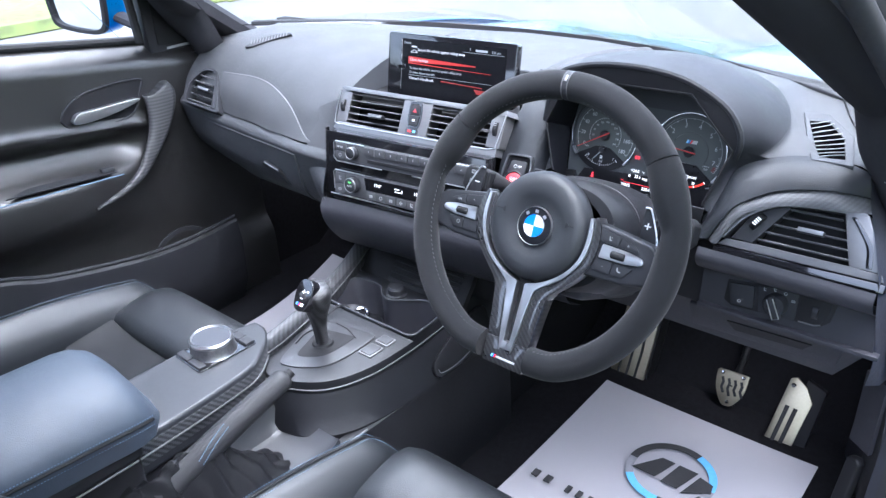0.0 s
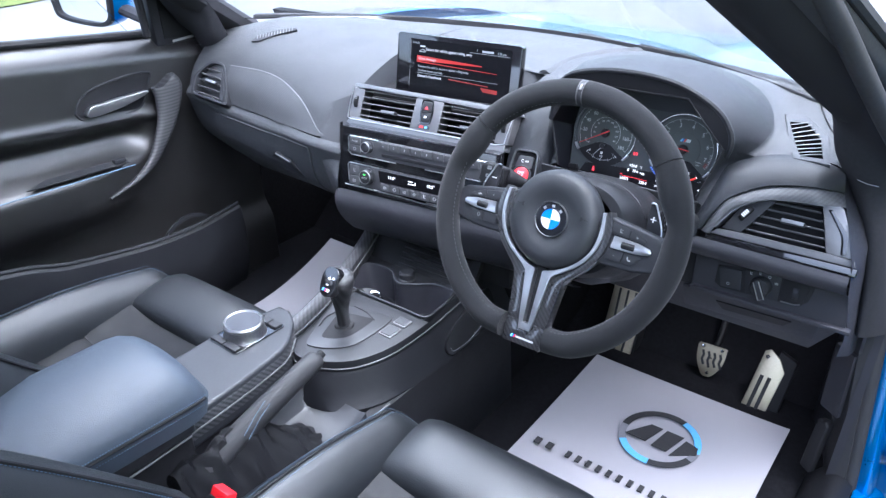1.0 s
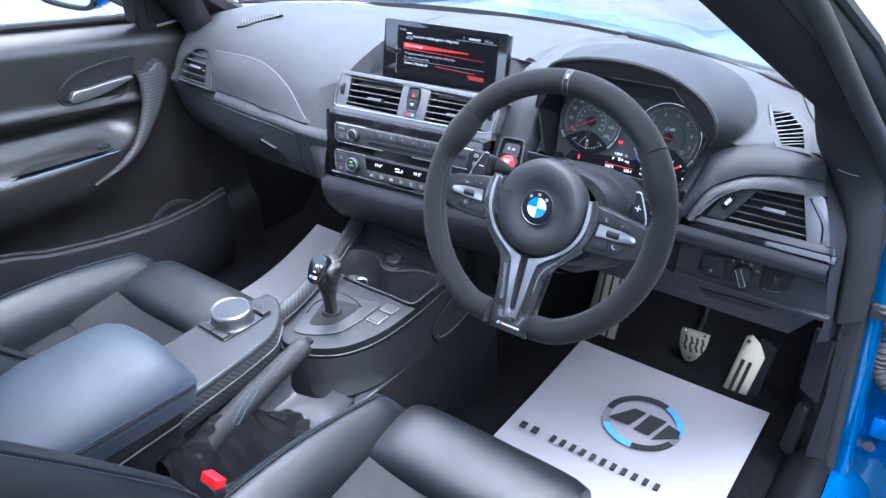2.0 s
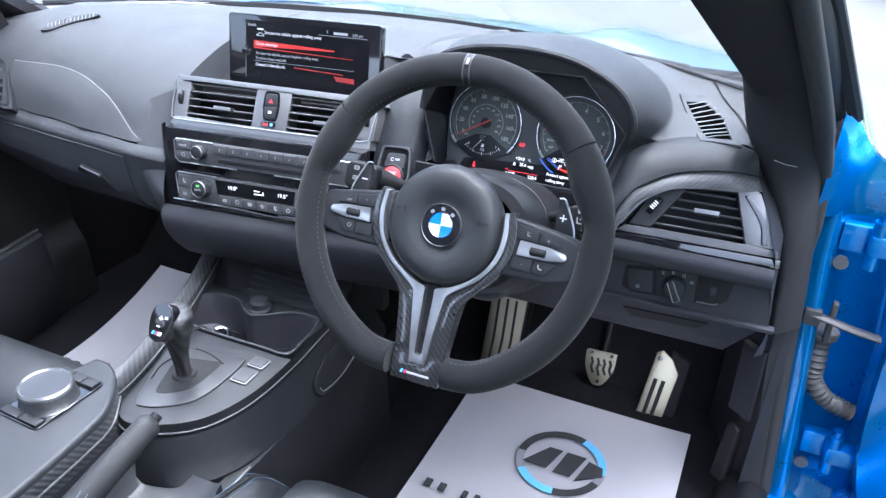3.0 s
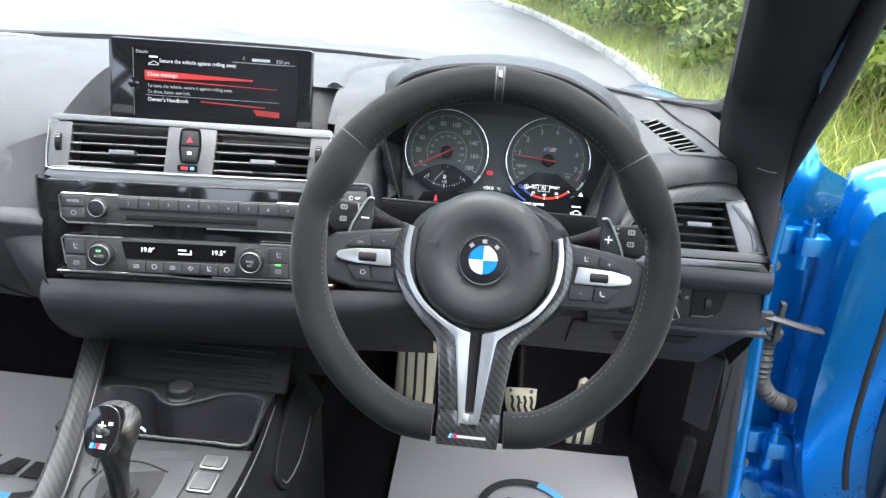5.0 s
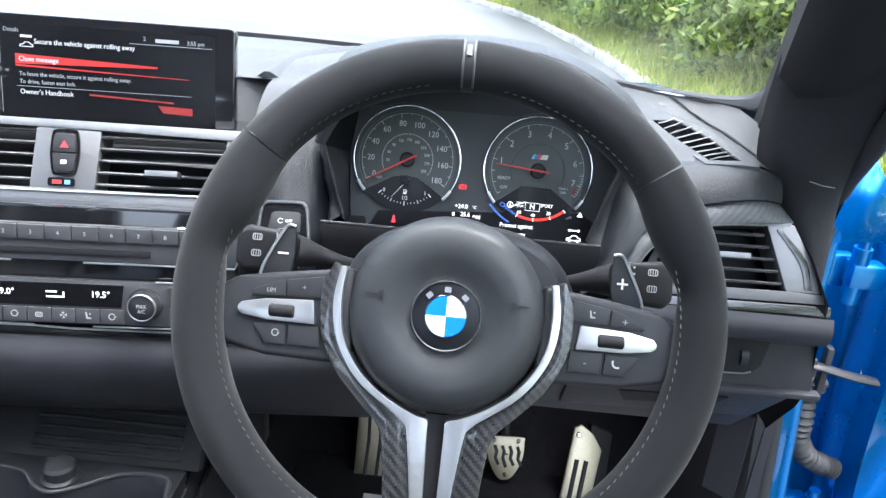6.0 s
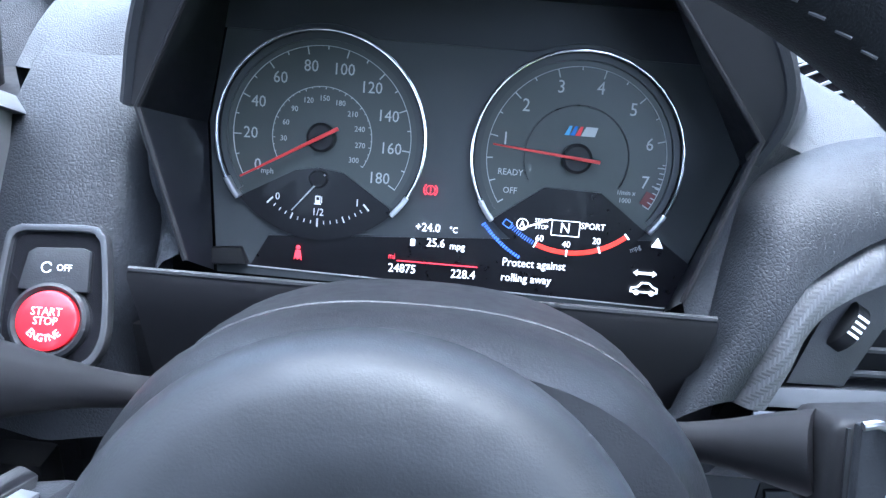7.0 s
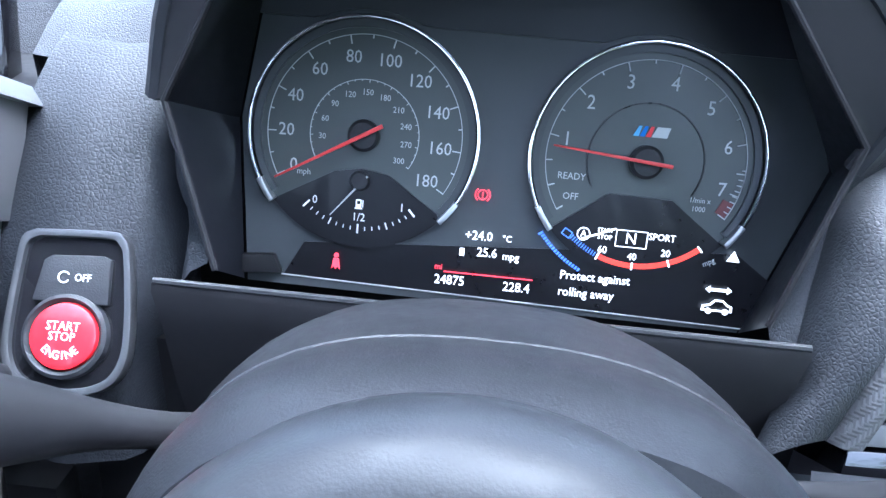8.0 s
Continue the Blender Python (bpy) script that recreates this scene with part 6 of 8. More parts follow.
kb = part("rotary_knob", moved(lathe([(0, 0.010), (0.0115, 0.0095), (0.0138, 0.006), (0.0148, 0.0)], 36), KN), M_plastic, kp, "black rotary knob")
GR = KN @ Matrix.Rotation(radians(24), 4, "Z")
part("grip", box((0, -0.002, 0.0105), (0.0085, 0.031, 0.010), 0.0030, 3, m=GR), M_plastic, ls)
part("grip_edge", tube([(0.0036, 0.011, 0.0156), (0.0040, -0.0150, 0.0156), (-0.0040, -0.0150, 0.0156), (-0.0036, 0.011, 0.0156)], 0.0008, 6), M_silver, ls, m=GR)
dp = part("dimmer_plate", prism([(0.092, 0.041), (0.126, 0.0445), (0.128, 0.036), (0.122, 0.012), (0.116, 0.005), (0.092, 0.004)][::-1], 0.001, 0.0030, 0.0008), M_black, ls, m=LS)
part("dimmer_wheel", moved(tube([(-0.0035, 0, 0), (0.0035, 0, 0)], 0.0105, 24), LS @ Matrix.Translation((0.111, 0.0200, -0.0035))), M_plastic, dp)
part("silver_edge", tube([(0.094, 0.0040, 0.003), (0.112, 0.0042, 0.0035), (0.119, 0.0065, 0.0035)], 0.0010, 6), M_dsilver, ls, m=LS)

# knee panel lid
KP = frame3((0.118, .2045, .6395), (0.185, 0.0, 0.006), (0, -0.045, 0.075))
lid = thing("fold_down_compartment", KP, "dark grey fold-down storage compartment below the dash", "storage compartment")
part("lid", prism([(0.002, 0.004), (0.196, 0.004), (0.184, -0.052), (-0.002, -0.052)][::-1], -0.004, 0.0035, 0.002), M_lower, lid, m=KP)
part("finger_recess", prism([(0.052, -0.012), (0.158, -0.012), (0.146, -0.030), (0.060, -0.032)][::-1], 0.0028, 0.0050), M_black, lid, m=KP)
# kick panel with bonnet release
kick = thing("kick_panel", (0.34, 0.40, 0.25), "dark grey plastic kick panel beside the pedals", "kick panel")
part("panel", shell(8, 12, lambda u, v: (0.362 - 0.10 * (1 - u) ** 2 * 0.6 + 0.012 * v, 0.30 + 0.22 * (1 - u) + 0.02 * v, 0.22 + 0.42 * v), (0.012, 0, 0)), M_lower, kick)
part("fuse_flap", shell(3, 3, lambda u, v: (0.326 + 0.030 * u, 0.338 - 0.024 * u, 0.42 + 0.12 * v), (0.004, 0.006, 0)), M_lower, kick)
part("fuse_flap", shell(3, 3, lambda u, v: (0.334 + 0.026 * u, 0.330 - 0.024 * u, 0.552 + 0.045 * v), (0.004, 0.006, 0)), M_lower, kick)
BR = frame3((0.340, 0.326, 0.345), (0.85, -0.5, 0.0), (0.10, 0.10, 1))
rel = part("bonnet_release", moved(prism([(-0.011, 0.050), (0.004, 0.054), (0.011, 0.048), (0.009, -0.050), (-0.012, -0.046)][::-1], -0.006, 0.010, 0.004, 3), BR), M_black, kick, "black bonnet release lever")
part("symbol", moved(icon(1, 0.0, -0.034, 0.0045, 0.0104, BR), Matrix.Identity(4)), M_white, rel)

# ---- pedals ----
PB = frame3((0.096, .525, .290), (0.052, 0.0, 0.002), (0, 0.03, 0.065)) @ Matrix.Scale(0.86, 4)
bp_ = thing("brake_pedal", PB @ Matrix.Translation((0, 0.03, -0.02)), "steel-faced brake pedal with black rubber ribs", "pedal", "pedals")
part("face", prism(smooth2([(-0.030, 0.036), (0.028, 0.036), (0.033, 0.028), (0.030, -0.004), (0.014, -0.034), (0.0, -0.041), (-0.014, -0.036), (-0.030, -0.006), (-0.034, 0.028), (-0.030, 0.036)], 48)[:-1][::-1], -0.005, 0.0, 0.0012), M_steel, bp_, "brushed steel face", m=PB)
for k in range(4):
    x = -0.020 + 0.0135 * k
    part("rubber_rib", tube([(x, 0.020, 0.0015), (x + 0.004, 0.010, 0.002), (x + 0.002, -0.002, 0.002), (x + 0.008, -0.014 - 0.004 * (k == 1), 0.0015)], 0.0030, 8, flat=0.7), M_rubber, bp_, m=PB)
for x, y in ((-0.022, 0.029), (0.022, 0.029), (0.0, -0.032)):
    part("rivet", moved(lathe([(0, 0.002), (0.003, 0.0018), (0.0045, 0)], 16), PB @ Matrix.Translation((x, y, 0))), M_chrome, bp_)
part("arm", tube([(0, 0.0, -0.004), (0, 0.05, -0.05), (0, 0.16, -0.07), (0.0, 0.25, -0.05)], 0.008, 10), M_black, bp_, m=PB)
PA = frame3((0.204, .490, .270), (0.048, 0.0, -0.004), (0.024, 0.045, 0.10))
ap = thing("accelerator_pedal", PA @ Matrix.Translation((0, -0.08, 0)), "long steel-faced accelerator pedal", "pedal", "pedals")
part("face", prism([(-0.026, -0.105), (0.018, -0.110), (0.030, 0.064), (0.014, 0.086), (-0.006, 0.098), (-0.016, 0.092)][::-1], -0.005, 0.0, 0.0015), M_steel, ap, "brushed steel face", m=PA)
part("backing", prism([(0.000, -0.110), (0.044, -0.110), (0.044, 0.090), (0.010, 0.100)][::-1], -0.030, -0.006, 0.003), M_black, ap, m=PA)
for x in (-0.008, 0.006):
    part("rubber_rib", tube([(x - 0.004, -0.09, 0.001), (x, -0.02, 0.0015), (x + 0.003, 0.045, 0.001)], 0.0035, 8, flat=0.7), M_rubber, ap, m=PA)
part("rivet", moved(lathe([(0, 0.002), (0.003, 0.0018), (0.0045, 0)], 16), PA @ Matrix.Translation((-0.008, 0.082, 0))), M_chrome, ap)
PF = frame3((-0.100, .520, .300), (0.06, 0.0, 0.0), (0, 0.045, 0.11))
fp = thing("footrest", PF @ Matrix.Translation((0, -0.09, 0)), "steel-faced footrest with black rubber ribs", "footrest", "pedals")
part("face", prism(rrect(0.0, 0.0, 0.072, 0.19, 0.010), -0.006, 0.0, 0.0015), M_steel, fp, "brushed steel face", m=PF)
for k in range(3):
    part("rubber_rib", tube([(-0.020 + 0.018 * k, -0.08, 0.001), (-0.017 + 0.018 * k, 0.0, 0.0015), (-0.020 + 0.018 * k, 0.08, 0.001)], 0.0026, 8, flat=0.6), M_rubber, fp, m=PF)
part("backing", prism(rrect(0, 0, 0.08, 0.20, 0.012), -0.05, -0.006, 0.003), M_black, fp, m=PF)

# ---- paper floor mats ----


def paper_mat(name, x0, y0, curl, label):
    pm = thing(name, (x0, y0, 0.262), label, "paper mat", "paper floor mats")

    def sheet(u, v):
        x, y = (u - 0.5) * 0.392, (v - 0.5) * 0.52
        return (x0 + x, y0 + y, 0.268 + 0.004 * math.sin(9 * x + 3 * y) * math.cos(7 * y) + 0.012 * max(0, abs(u - 0.5) * 2 - 0.7) ** 2 + curl * max(0, v - 0.45) ** 2)
    part("sheet", shell(16, 20, sheet, (0, 0, -0.0008)), M_paper_shaded, pm)
    F = frame3((x0 + 0.014, y0 + 0.092, 0.2745 + curl * 0.03), (1, 0, 0), (0, 1, 0))
    for a0, a1, mt in ((70, 180, M_ink), (0, 70, M_ink_blue), (-20, 0, M_ink_grey), (180, 215, M_ink_grey), (215, 275, M_ink_blue), (275, 340, M_ink)):
        part("logo_arc", prism(arcband(0, 0, 0.060, 0.073, a0, a1, 16), 0, 0.0008), mt, pm, "printed ring segment", m=F)
    for poly in ([(-0.058, -0.022), (-0.018, -0.022), (-0.004, 0.026), (-0.026, 0.026)], [(0.004, 0.026), (0.036, 0.026), (0.022, -0.026), (-0.006, -0.026)], [(0.042, 0.020), (0.066, 0.014), (0.070, -0.006), (0.052, -0.016), (0.030, -0.032)]):
        part("logo_shape", prism(poly, 0.0, 0.0010), M_ink, pm, m=F)
    for k in range(13):
        x = -0.176 + 0.024 * k if k < 2 else -0.114 + 0.0195 * (k - 2)
        part("lettering_bar", box((x, -0.132, -0.0005), (0.0110 if k < 2 else 0.0080, 0.0150, 0.0030), m=F), M_ink, pm)
    return pm


paper_mat("paper_floor_mat", 0.086, 0.175, 0.0, "white printed paper mat on the driver's floor")
paper_mat("paper_floor_mat", -0.672, 0.150, 0.20, "white printed paper mat on the passenger's floor")

# ---- centre console ----
con = thing("centre_console", (-0.35, -0.05, 0.28), "dark grey centre console with cup holders and twill rail", "centre console")
TRAY = smooth2([(-0.470, .135), (-0.462, .08), (-0.440, .0), (-0.408, -.07), (-0.388, -.128), (-0.355, -.162), (-0.316, -.156), (-0.268, -.122), (-0.242, -.06), (-0.237, .03), (-0.244, .135)], 60)
body_lo = [(x * 1.0 - (0.012 if x < -0.35 else -0.012), y - 0.004) for x, y in TRAY]


def skirt(u, v):
    k = round(u * 59)
    x, y = TRAY[k]
    out = Vector((x + 0.352, y + 0.02, 0)).normalized()
    z = 0.527 - 0.25 * v
    return Vector((x, y, z)) + out * (0.004 * math.sin(math.pi * min(1, v * 4)) - 0.006 * v)


part("body", surf(59, 16, skirt), M_tunnel, con)
cup_y = 0.030
top = [p for p in TRAY if p[1] < cup_y + 0.004]
part("tray_top", prism([(top[0][0], cup_y)] + top + [(top[-1][0], cup_y)], 0.518, 0.528, 0.003), M_plastic, con)
part("silver_line", tube([(x + (0.003 if x > -0.33 else 0.0), y - 0.003, 0.5165) for x, y in TRAY if x > -0.372], 0.0011, 6), M_dsilver, con, "thin silver line")
# cup holder basin with two round wells
basin_rim = smooth2([(-0.449, .034), (-0.455, .080), (-0.452, .112), (-0.425, .121), (-0.392, .117), (-0.372, .100), (-0.352, .093), (-0.330, .105), (-0.300, .126), (-0.262, .128), (-0.249, .112), (-0.245, .070), (-0.247, .034), (-0.290, .032), (-0.350, .031), (-0.400, .032), (-0.449, .034)], 80)[:-1]
secs = []
for s, z in ((1.0, .530), (0.975, .532), (0.955, .528), (0.92, .50), (0.87, .466), (0.80, .460), (0.4, .459)):
    secs.append([(-0.349 + (x + 0.349) * s, 0.075 + (y - 0.075) * s, z) for x, y in basin_rim])
b = loft(secs, wrap=True)
b.faces.new([v for v in b.verts][-len(basin_rim):])
part("cup_holder", b, M_lower, con, "deep dark cup holder basin")
for cx_, cy_ in ((-0.405, .078), (-0.292, .080)):
    part("cup_well", moved(lathe([(0.030, 0.0), (0.0335, 0.004), (0.0350, 0.012), (0.0362, 0.012), (0.0365, 0.0)], 40), Matrix.Translation((cx_, cy_, .460))), M_plastic, con)
part("cup_rim", tube([(x, y, 0.5315) for x, y in basin_rim], 0.0022, 8, closed=True), M_satin, con)


def to_edge(x, y):
    """From the basin's middle through a point to the surround's outer edge."""
    dx, dy = x + 0.349, y - 0.075
    f = min((0.105 if dx > 0 else 0.121) / max(1e-6, abs(dx)), (0.070 if dy > 0 else 0.045) / max(1e-6, abs(dy)))
    return (-0.349 + dx * f, 0.075 + dy * f)


part("cup_surround", ringprism([to_edge(x, y) for x, y in basin_rim], basin_rim, 0.520, 0.5285), M_plastic, con)
part("lighter_cap", moved(lathe([(0, 0.016), (0.012, 0.016), (0.0145, 0.013), (0.0145, 0.004), (0.018, 0.002), (0.018, 0)], 32), Matrix.Translation((-0.354, .116, .530))), M_plastic, con, "black round socket cap")
part("coin_cup", moved(lathe([(0.000, 0.004), (0.020, 0.004), (0.028, 0.010), (0.032, 0.012)], 36), Matrix.Translation((-0.405, .052, .492))), M_lower, con)
# ribbed slope up to the dash
part("storage_slope", shell(10, 8, lambda u, v: (-0.468 + (0.236 + 0.0) * u, .142 + .045 * v, .530 + .055 * v), (0, 0.01, -0.005)), M_black, con)
for k in range(5):
    part("slope_rib", tube([(-0.400, .148 + .0065 * k, .537 + .008 * k), (-0.252, .148 + .0065 * k, .537 + .008 * k)], 0.0022, 8), M_plastic, con)
part("slope_flap", box((-0.345, .192, .592), (0.20, 0.012, 0.030), 0.004), M_plastic, con)
# twill rail from the dash to the controller platform
RL = cr([(-0.500, .190, .583), (-0.478, .115, .562), (-0.446, .020, .552), (-0.420, -.060, .552), (-0.406, -.115, .553), (-0.402, -.150, .553)], 34)
RR = cr([(-0.476, .185, .580), (-0.458, .110, .556), (-0.426, .012, .546), (-0.401, -.066, .546), (-0.388, -.120, .547), (-0.384, -.152, .549)], 34)
rail = []
for a, c in zip(RL, RR):
    rail.append([a + Vector((-0.004, 0, -0.05)), a + Vector((-0.006, 0, -0.006)), a, a.lerp(c, 0.5) + Vector((0, 0, 0.003)), c + Vector((0.001, 0, -0.001)), c + Vector((0.003, 0, -0.008)), c + Vector((0.001, 0, -0.03))])
part("twill_rail", loft(rail), M_twill, con, "grey twill-textured side rail")
part("rail_edge", tube([c + Vector((0.0035, 0, -0.010)) for c in RR], 0.0012, 6), M_dsilver, con)
# controller platform
PLAT = smooth2([(-0.446, -.108), (-0.420, -.110), (-0.398, -.122), (-0.380, -.140), (-0.352, -.180), (-0.343, -.230), (-0.337, -.300), (-0.333, -.385)], 30) + [(-0.465, -.385), (-0.468, -.20)]
part("platform", prism(PLAT, 0.500, 0.556, 0.010, 4), M_satin, con, "smooth satin grey platform")
side = PLAT[4:30]
part("twill_band", loft([[Vector((x + 0.0012, y - 0.0008, z)) for z in (0.516, 0.520, 0.534, 0.544)] + [Vector((x - 0.001, y + 0.0005, 0.5500)), Vector((x - 0.0062, y + 0.002, 0.5545))] for x, y in side]), M_twill_band, con, "grey twill-textured band")
part("platform_edge", tube([(x + 0.0035, y - 0.002, 0.532) for x, y in PLAT[8:30]], 0.0015, 6), M_dsilver, con)
# recess floor beside the handbrake, and the sides that run down to the tunnel


def recess_floor(u, v):
    x, y = -0.345 + 0.125 * u, -0.150 - 0.45 * v
    return (x, y, 0.447 + 0.050 * max(0, 1 - u / 0.22) ** 2 + 0.016 * max(0, 1 - v / 0.10) ** 2 + 0.004 * max(0, (u - 0.85) / 0.15) ** 2)


part("lower_side", shell(16, 20, recess_floor, (0, 0, -0.02)), M_floorplastic, con, "dark recess floor with a dull sheen")
upper = [Vector((x, y, 0.5125)) for x, y in TRAY if x > -0.366] + [Vector((-0.245, 0.165, 0.520)), Vector((-0.246, 0.20, 0.535)), Vector((-0.246, 0.24, 0.548))]
lower = cr([(-0.352, -0.180, 0.458), (-0.310, -0.178, 0.452), (-0.262, -0.160, 0.450), (-0.226, -0.105, 0.449), (-0.213, -0.02, 0.449), (-0.208, 0.06, 0.452), (-0.206, 0.150, 0.455), (-0.205, 0.24, 0.460)], len(upper))
part("side_skin", loft([[a, a.lerp(c, 0.12) + Vector((0.002, -0.002, 0)), a.lerp(c, 0.55) + Vector((-0.003, 0.003, -0.004)), c + Vector((0, 0, 0.004)), c + Vector((0.0, 0, -0.006))] for a, c in zip(upper, lower)]), M_tunnel, con, "dark lower console side")
part("tunnel_side", shell(3, 14, lambda u, v: (-0.216 + 0.008 * u + 0.008 * max(0, 1 - v * 2.2), 0.24 - 0.88 * v, 0.450 - 0.20 * u), (-0.02, 0, 0)), M_tunnel, con)
part("side_edge", tube([(-0.2165, -0.10, 0.4515), (-0.2185, -0.25, 0.4515), (-0.2185, -0.60, 0.4515)], 0.0016, 6), M_dsilver, con)
# stitched knee pad on the driver's side
KF = frame3((-0.219, 0.118, 0.488), (0, 1, 0.2), (-0.55, 0, 0.83))
part("knee_pad", prism(smooth2([(-0.070, -0.022), (-0.02, -0.030), (0.05, -0.026), (0.075, 0.0), (0.070, 0.020), (0.0, 0.018), (-0.06, 0.006), (-0.075, -0.010), (-0.070, -0.022)], 40)[:-1], -0.004, 0.005, 0.003, 3), M_gaiter, con, "stitched leather knee pad", m=KF)
part("pad_stitching", tube([(x, y, 0.0053) for x, y in smooth2([(-0.066, -0.008), (-0.062, -0.017), (-0.02, -0.024), (0.045, -0.020)], 30)], 0.0007, 5), M_thread, con, m=KF)

# gear selector
GS = thing("gear_selector", (-0.343, -0.067, 0.528), "carbon-wrapped gear selector on a grey leaf-shaped gate", "gear selector")
leaf = smooth2([(-0.300, .004), (-0.395, -.020), (-0.398, -.045), (-0.382, -.085), (-0.362, -.130), (-0.345, -.134), (-0.320, -.122), (-0.296, -.098), (-0.288, -.060), (-0.290, -.005), (-0.300, .004)], 50)[:-1]
part("gate_plate", prism(leaf, 0.5270, 0.5305, 0.0012), M_gate, GS, "grey smooth gate plate")
part("gate_recess", prism([(-0.343 + (x + 0.343) * 0.55, -0.060 + (y + 0.060) * 0.62) for x, y in leaf], 0.5295, 0.5309), M_black, GS)
part("gate_slit", tube([(x, y, 0.5311) for x, y in smooth2([(-0.376, -0.088), (-0.385, -0.060), (-0.380, -0.030)], 12)], 0.0011, 6), M_black, GS)
part("gate_slit", tube([(x, y, 0.5311) for x, y in smooth2([(-0.368, -0.010), (-0.340, -0.012), (-0.312, -0.022)], 12)], 0.0011, 6), M_black, GS)
part("gaiter_ring", moved(lathe([(0.0095, 0.005), (0.0150, 0.004), (0.0175, 0.0)], 32), Matrix.Translation((-0.343, -0.062, 0.5300))), M_black, GS)
lever = cr([(-0.343, -0.062, .532), (-0.343, -0.064, .560), (-0.341, -0.066, .590), (-0.338, -0.068, .615), (-0.336, -0.070, .632), (-0.335, -0.071, .640)], 22)
prof = (0.0105, 0.0104, 0.0104, 0.0106, 0.0110, 0.0117, 0.0127, 0.0140, 0.0156, 0.0174, 0.0192, 0.0209, 0.0223, 0.0234, 0.0241, 0.0243, 0.0240, 0.0229, 0.0208, 0.0175, 0.0127, 0.005)
M_leverskin = weave("lever_carbon", (0.006, 0.006, 0.007), (0.030, 0.030, 0.032), 0.0028, 0.5, turn=(70, 0, 45), relief=0.3)
part("lever", tube(lever, prof, 24), M_leverskin, GS, "carbon-look lever grip")
CAP = frame3((-0.338, -0.0880, .6285), (1, 0, 0), (0, 0.56, 0.83))
part("cap", prism(smooth2([(0.0, -0.0240), (0.0115, -0.0190), (0.0165, -0.002), (0.0160, 0.0130), (0.0100, 0.0225), (0.0, 0.0250), (-0.0100, 0.0225), (-0.0160, 0.0130), (-0.0165, -0.002), (-0.0115, -0.0190), (0.0, -0.0240)], 40)[:-1], -0.012, 0.0035, 0.003, 3), M_piano, GS, "gloss black cap with printed marks", m=CAP)
for x, y, w, h in ((0, 0.006, 0.007, 0.0012), (0, 0.006, 0.0012, 0.007), (0.008, 0.008, 0.004, 0.003), (-0.001, -0.004, 0.005, 0.0018)):
    part("mark", box((x, y, 0.0038), (w, h, 0.0004), m=CAP), M_white, GS)
for k, mt in enumerate((M_ink_blue, M_badge_blue, M_red, M_white)):
    part("stripe", prism([(-0.0085 + 0.003 * k, -0.0150), (-0.0060 + 0.003 * k + 0.003 * (k == 3), -0.0150), (-0.0048 + 0.003 * k + 0.003 * (k == 3), -0.0105), (-0.0073 + 0.003 * k, -0.0105)], 0.0035, 0.0040), mt, GS, m=CAP)
# mode buttons beside the selector
MB = thing("mode_buttons", (-0.271, -0.022, 0.528), "pair of black console buttons in silver frames", "buttons")
for y, h in ((-0.030, 0.030), (0.002, 0.022)):
    part("frame", prism(rrect(-0.2705, y, 0.0265, h, 0.003), 0.527, 0.5308, 0.0008), M_dsilver, MB)
    part("button", prism(rrect(-0.2705, y, 0.0215, h - 0.0045, 0.002), 0.529, 0.5325, 0.0008), M_key, MB)
# key tray strip
fob = thing("key_fob", (-0.3895, 0.0628, 0.498), "dark round key fob with chrome edge and black strap", "key fob")
FB = Matrix.Translation((-0.3895, 0.0628, 0.4990)) @ Matrix.Rotation(radians(52), 4, "Z") @ Matrix.Rotation(radians(14), 4, "X")
part("shell", moved(lathe([(0, 0.0105), (0.0090, 0.0100), (0.0135, 0.0080), (0.0150, 0.0040), (0.0135, 0.0)], 32), FB), M_piano, fob)
part("chrome_edge", moved(lathe([(0.0092, 0.0102), (0.0112, 0.0112), (0.0132, 0.0088), (0.0120, 0.0078)], 32), FB), M_chrome, fob)
part("strap", tube(cr([(-0.394, 0.052, 0.506), (-0.397, 0.040, 0.528), (-0.396, 0.020, 0.538), (-0.392, -0.010, 0.5365), (-0.386, -0.034, 0.5345)], 20), 0.0026, 8, flat=0.5), M_black, fob, "black strap")

# rotary controller
ID = Matrix.Translation((-0.427, -0.197, 0.556)) @ Matrix.Rotation(radians(-2), 4, "Z")
idr = thing("rotary_controller", ID, "chrome-ringed rotary controller with black keys", "rotary controller")
part("base_plate", prism(rrect(0, 0.004, 0.068, 0.098, 0.006), -0.002, 0.0025, 0.001), M_piano, idr, m=ID)
for k in range(3):
    part("key", prism([(-0.031 + 0.021 * k, 0.036), (-0.011 + 0.021 * k, 0.036), (-0.011 + 0.021 * k, 0.050), (-0.031 + 0.021 * k, 0.050)], 0.002, 0.0065, 0.001), M_plastic, idr, m=ID)
for k in range(2):
    part("key", prism([(-0.031 + 0.032 * k, -0.043), (-0.001 + 0.032 * k, -0.043), (-0.001 + 0.032 * k, -0.031), (-0.031 + 0.032 * k, -0.031)], 0.002, 0.0060, 0.001), M_plastic, idr, m=ID)
part("skirt", moved(lathe([(0.0305, 0.022), (0.0318, 0.013), (0.0330, 0.004), (0.0345, 0.0025)], 48), ID), mat("knurled_metal", (0.34, 0.34, 0.35), 0.36, metal=1.0, var=0.2, vscale=260), idr, "knurled silver skirt")
part("chrome_ring", moved(lathe([(0.0278, 0.0245), (0.0296, 0.0268), (0.0318, 0.0240), (0.0308, 0.019)], 48), ID), M_silver, idr)
part("touch_top", moved(lathe([(0, 0.0248), (0.012, 0.0248), (0.0278, 0.0245)], 48), ID), mat("touch_surface", (0.035, 0.038, 0.046), 0.6, spec=0.25), idr, "smooth grey touch surface")

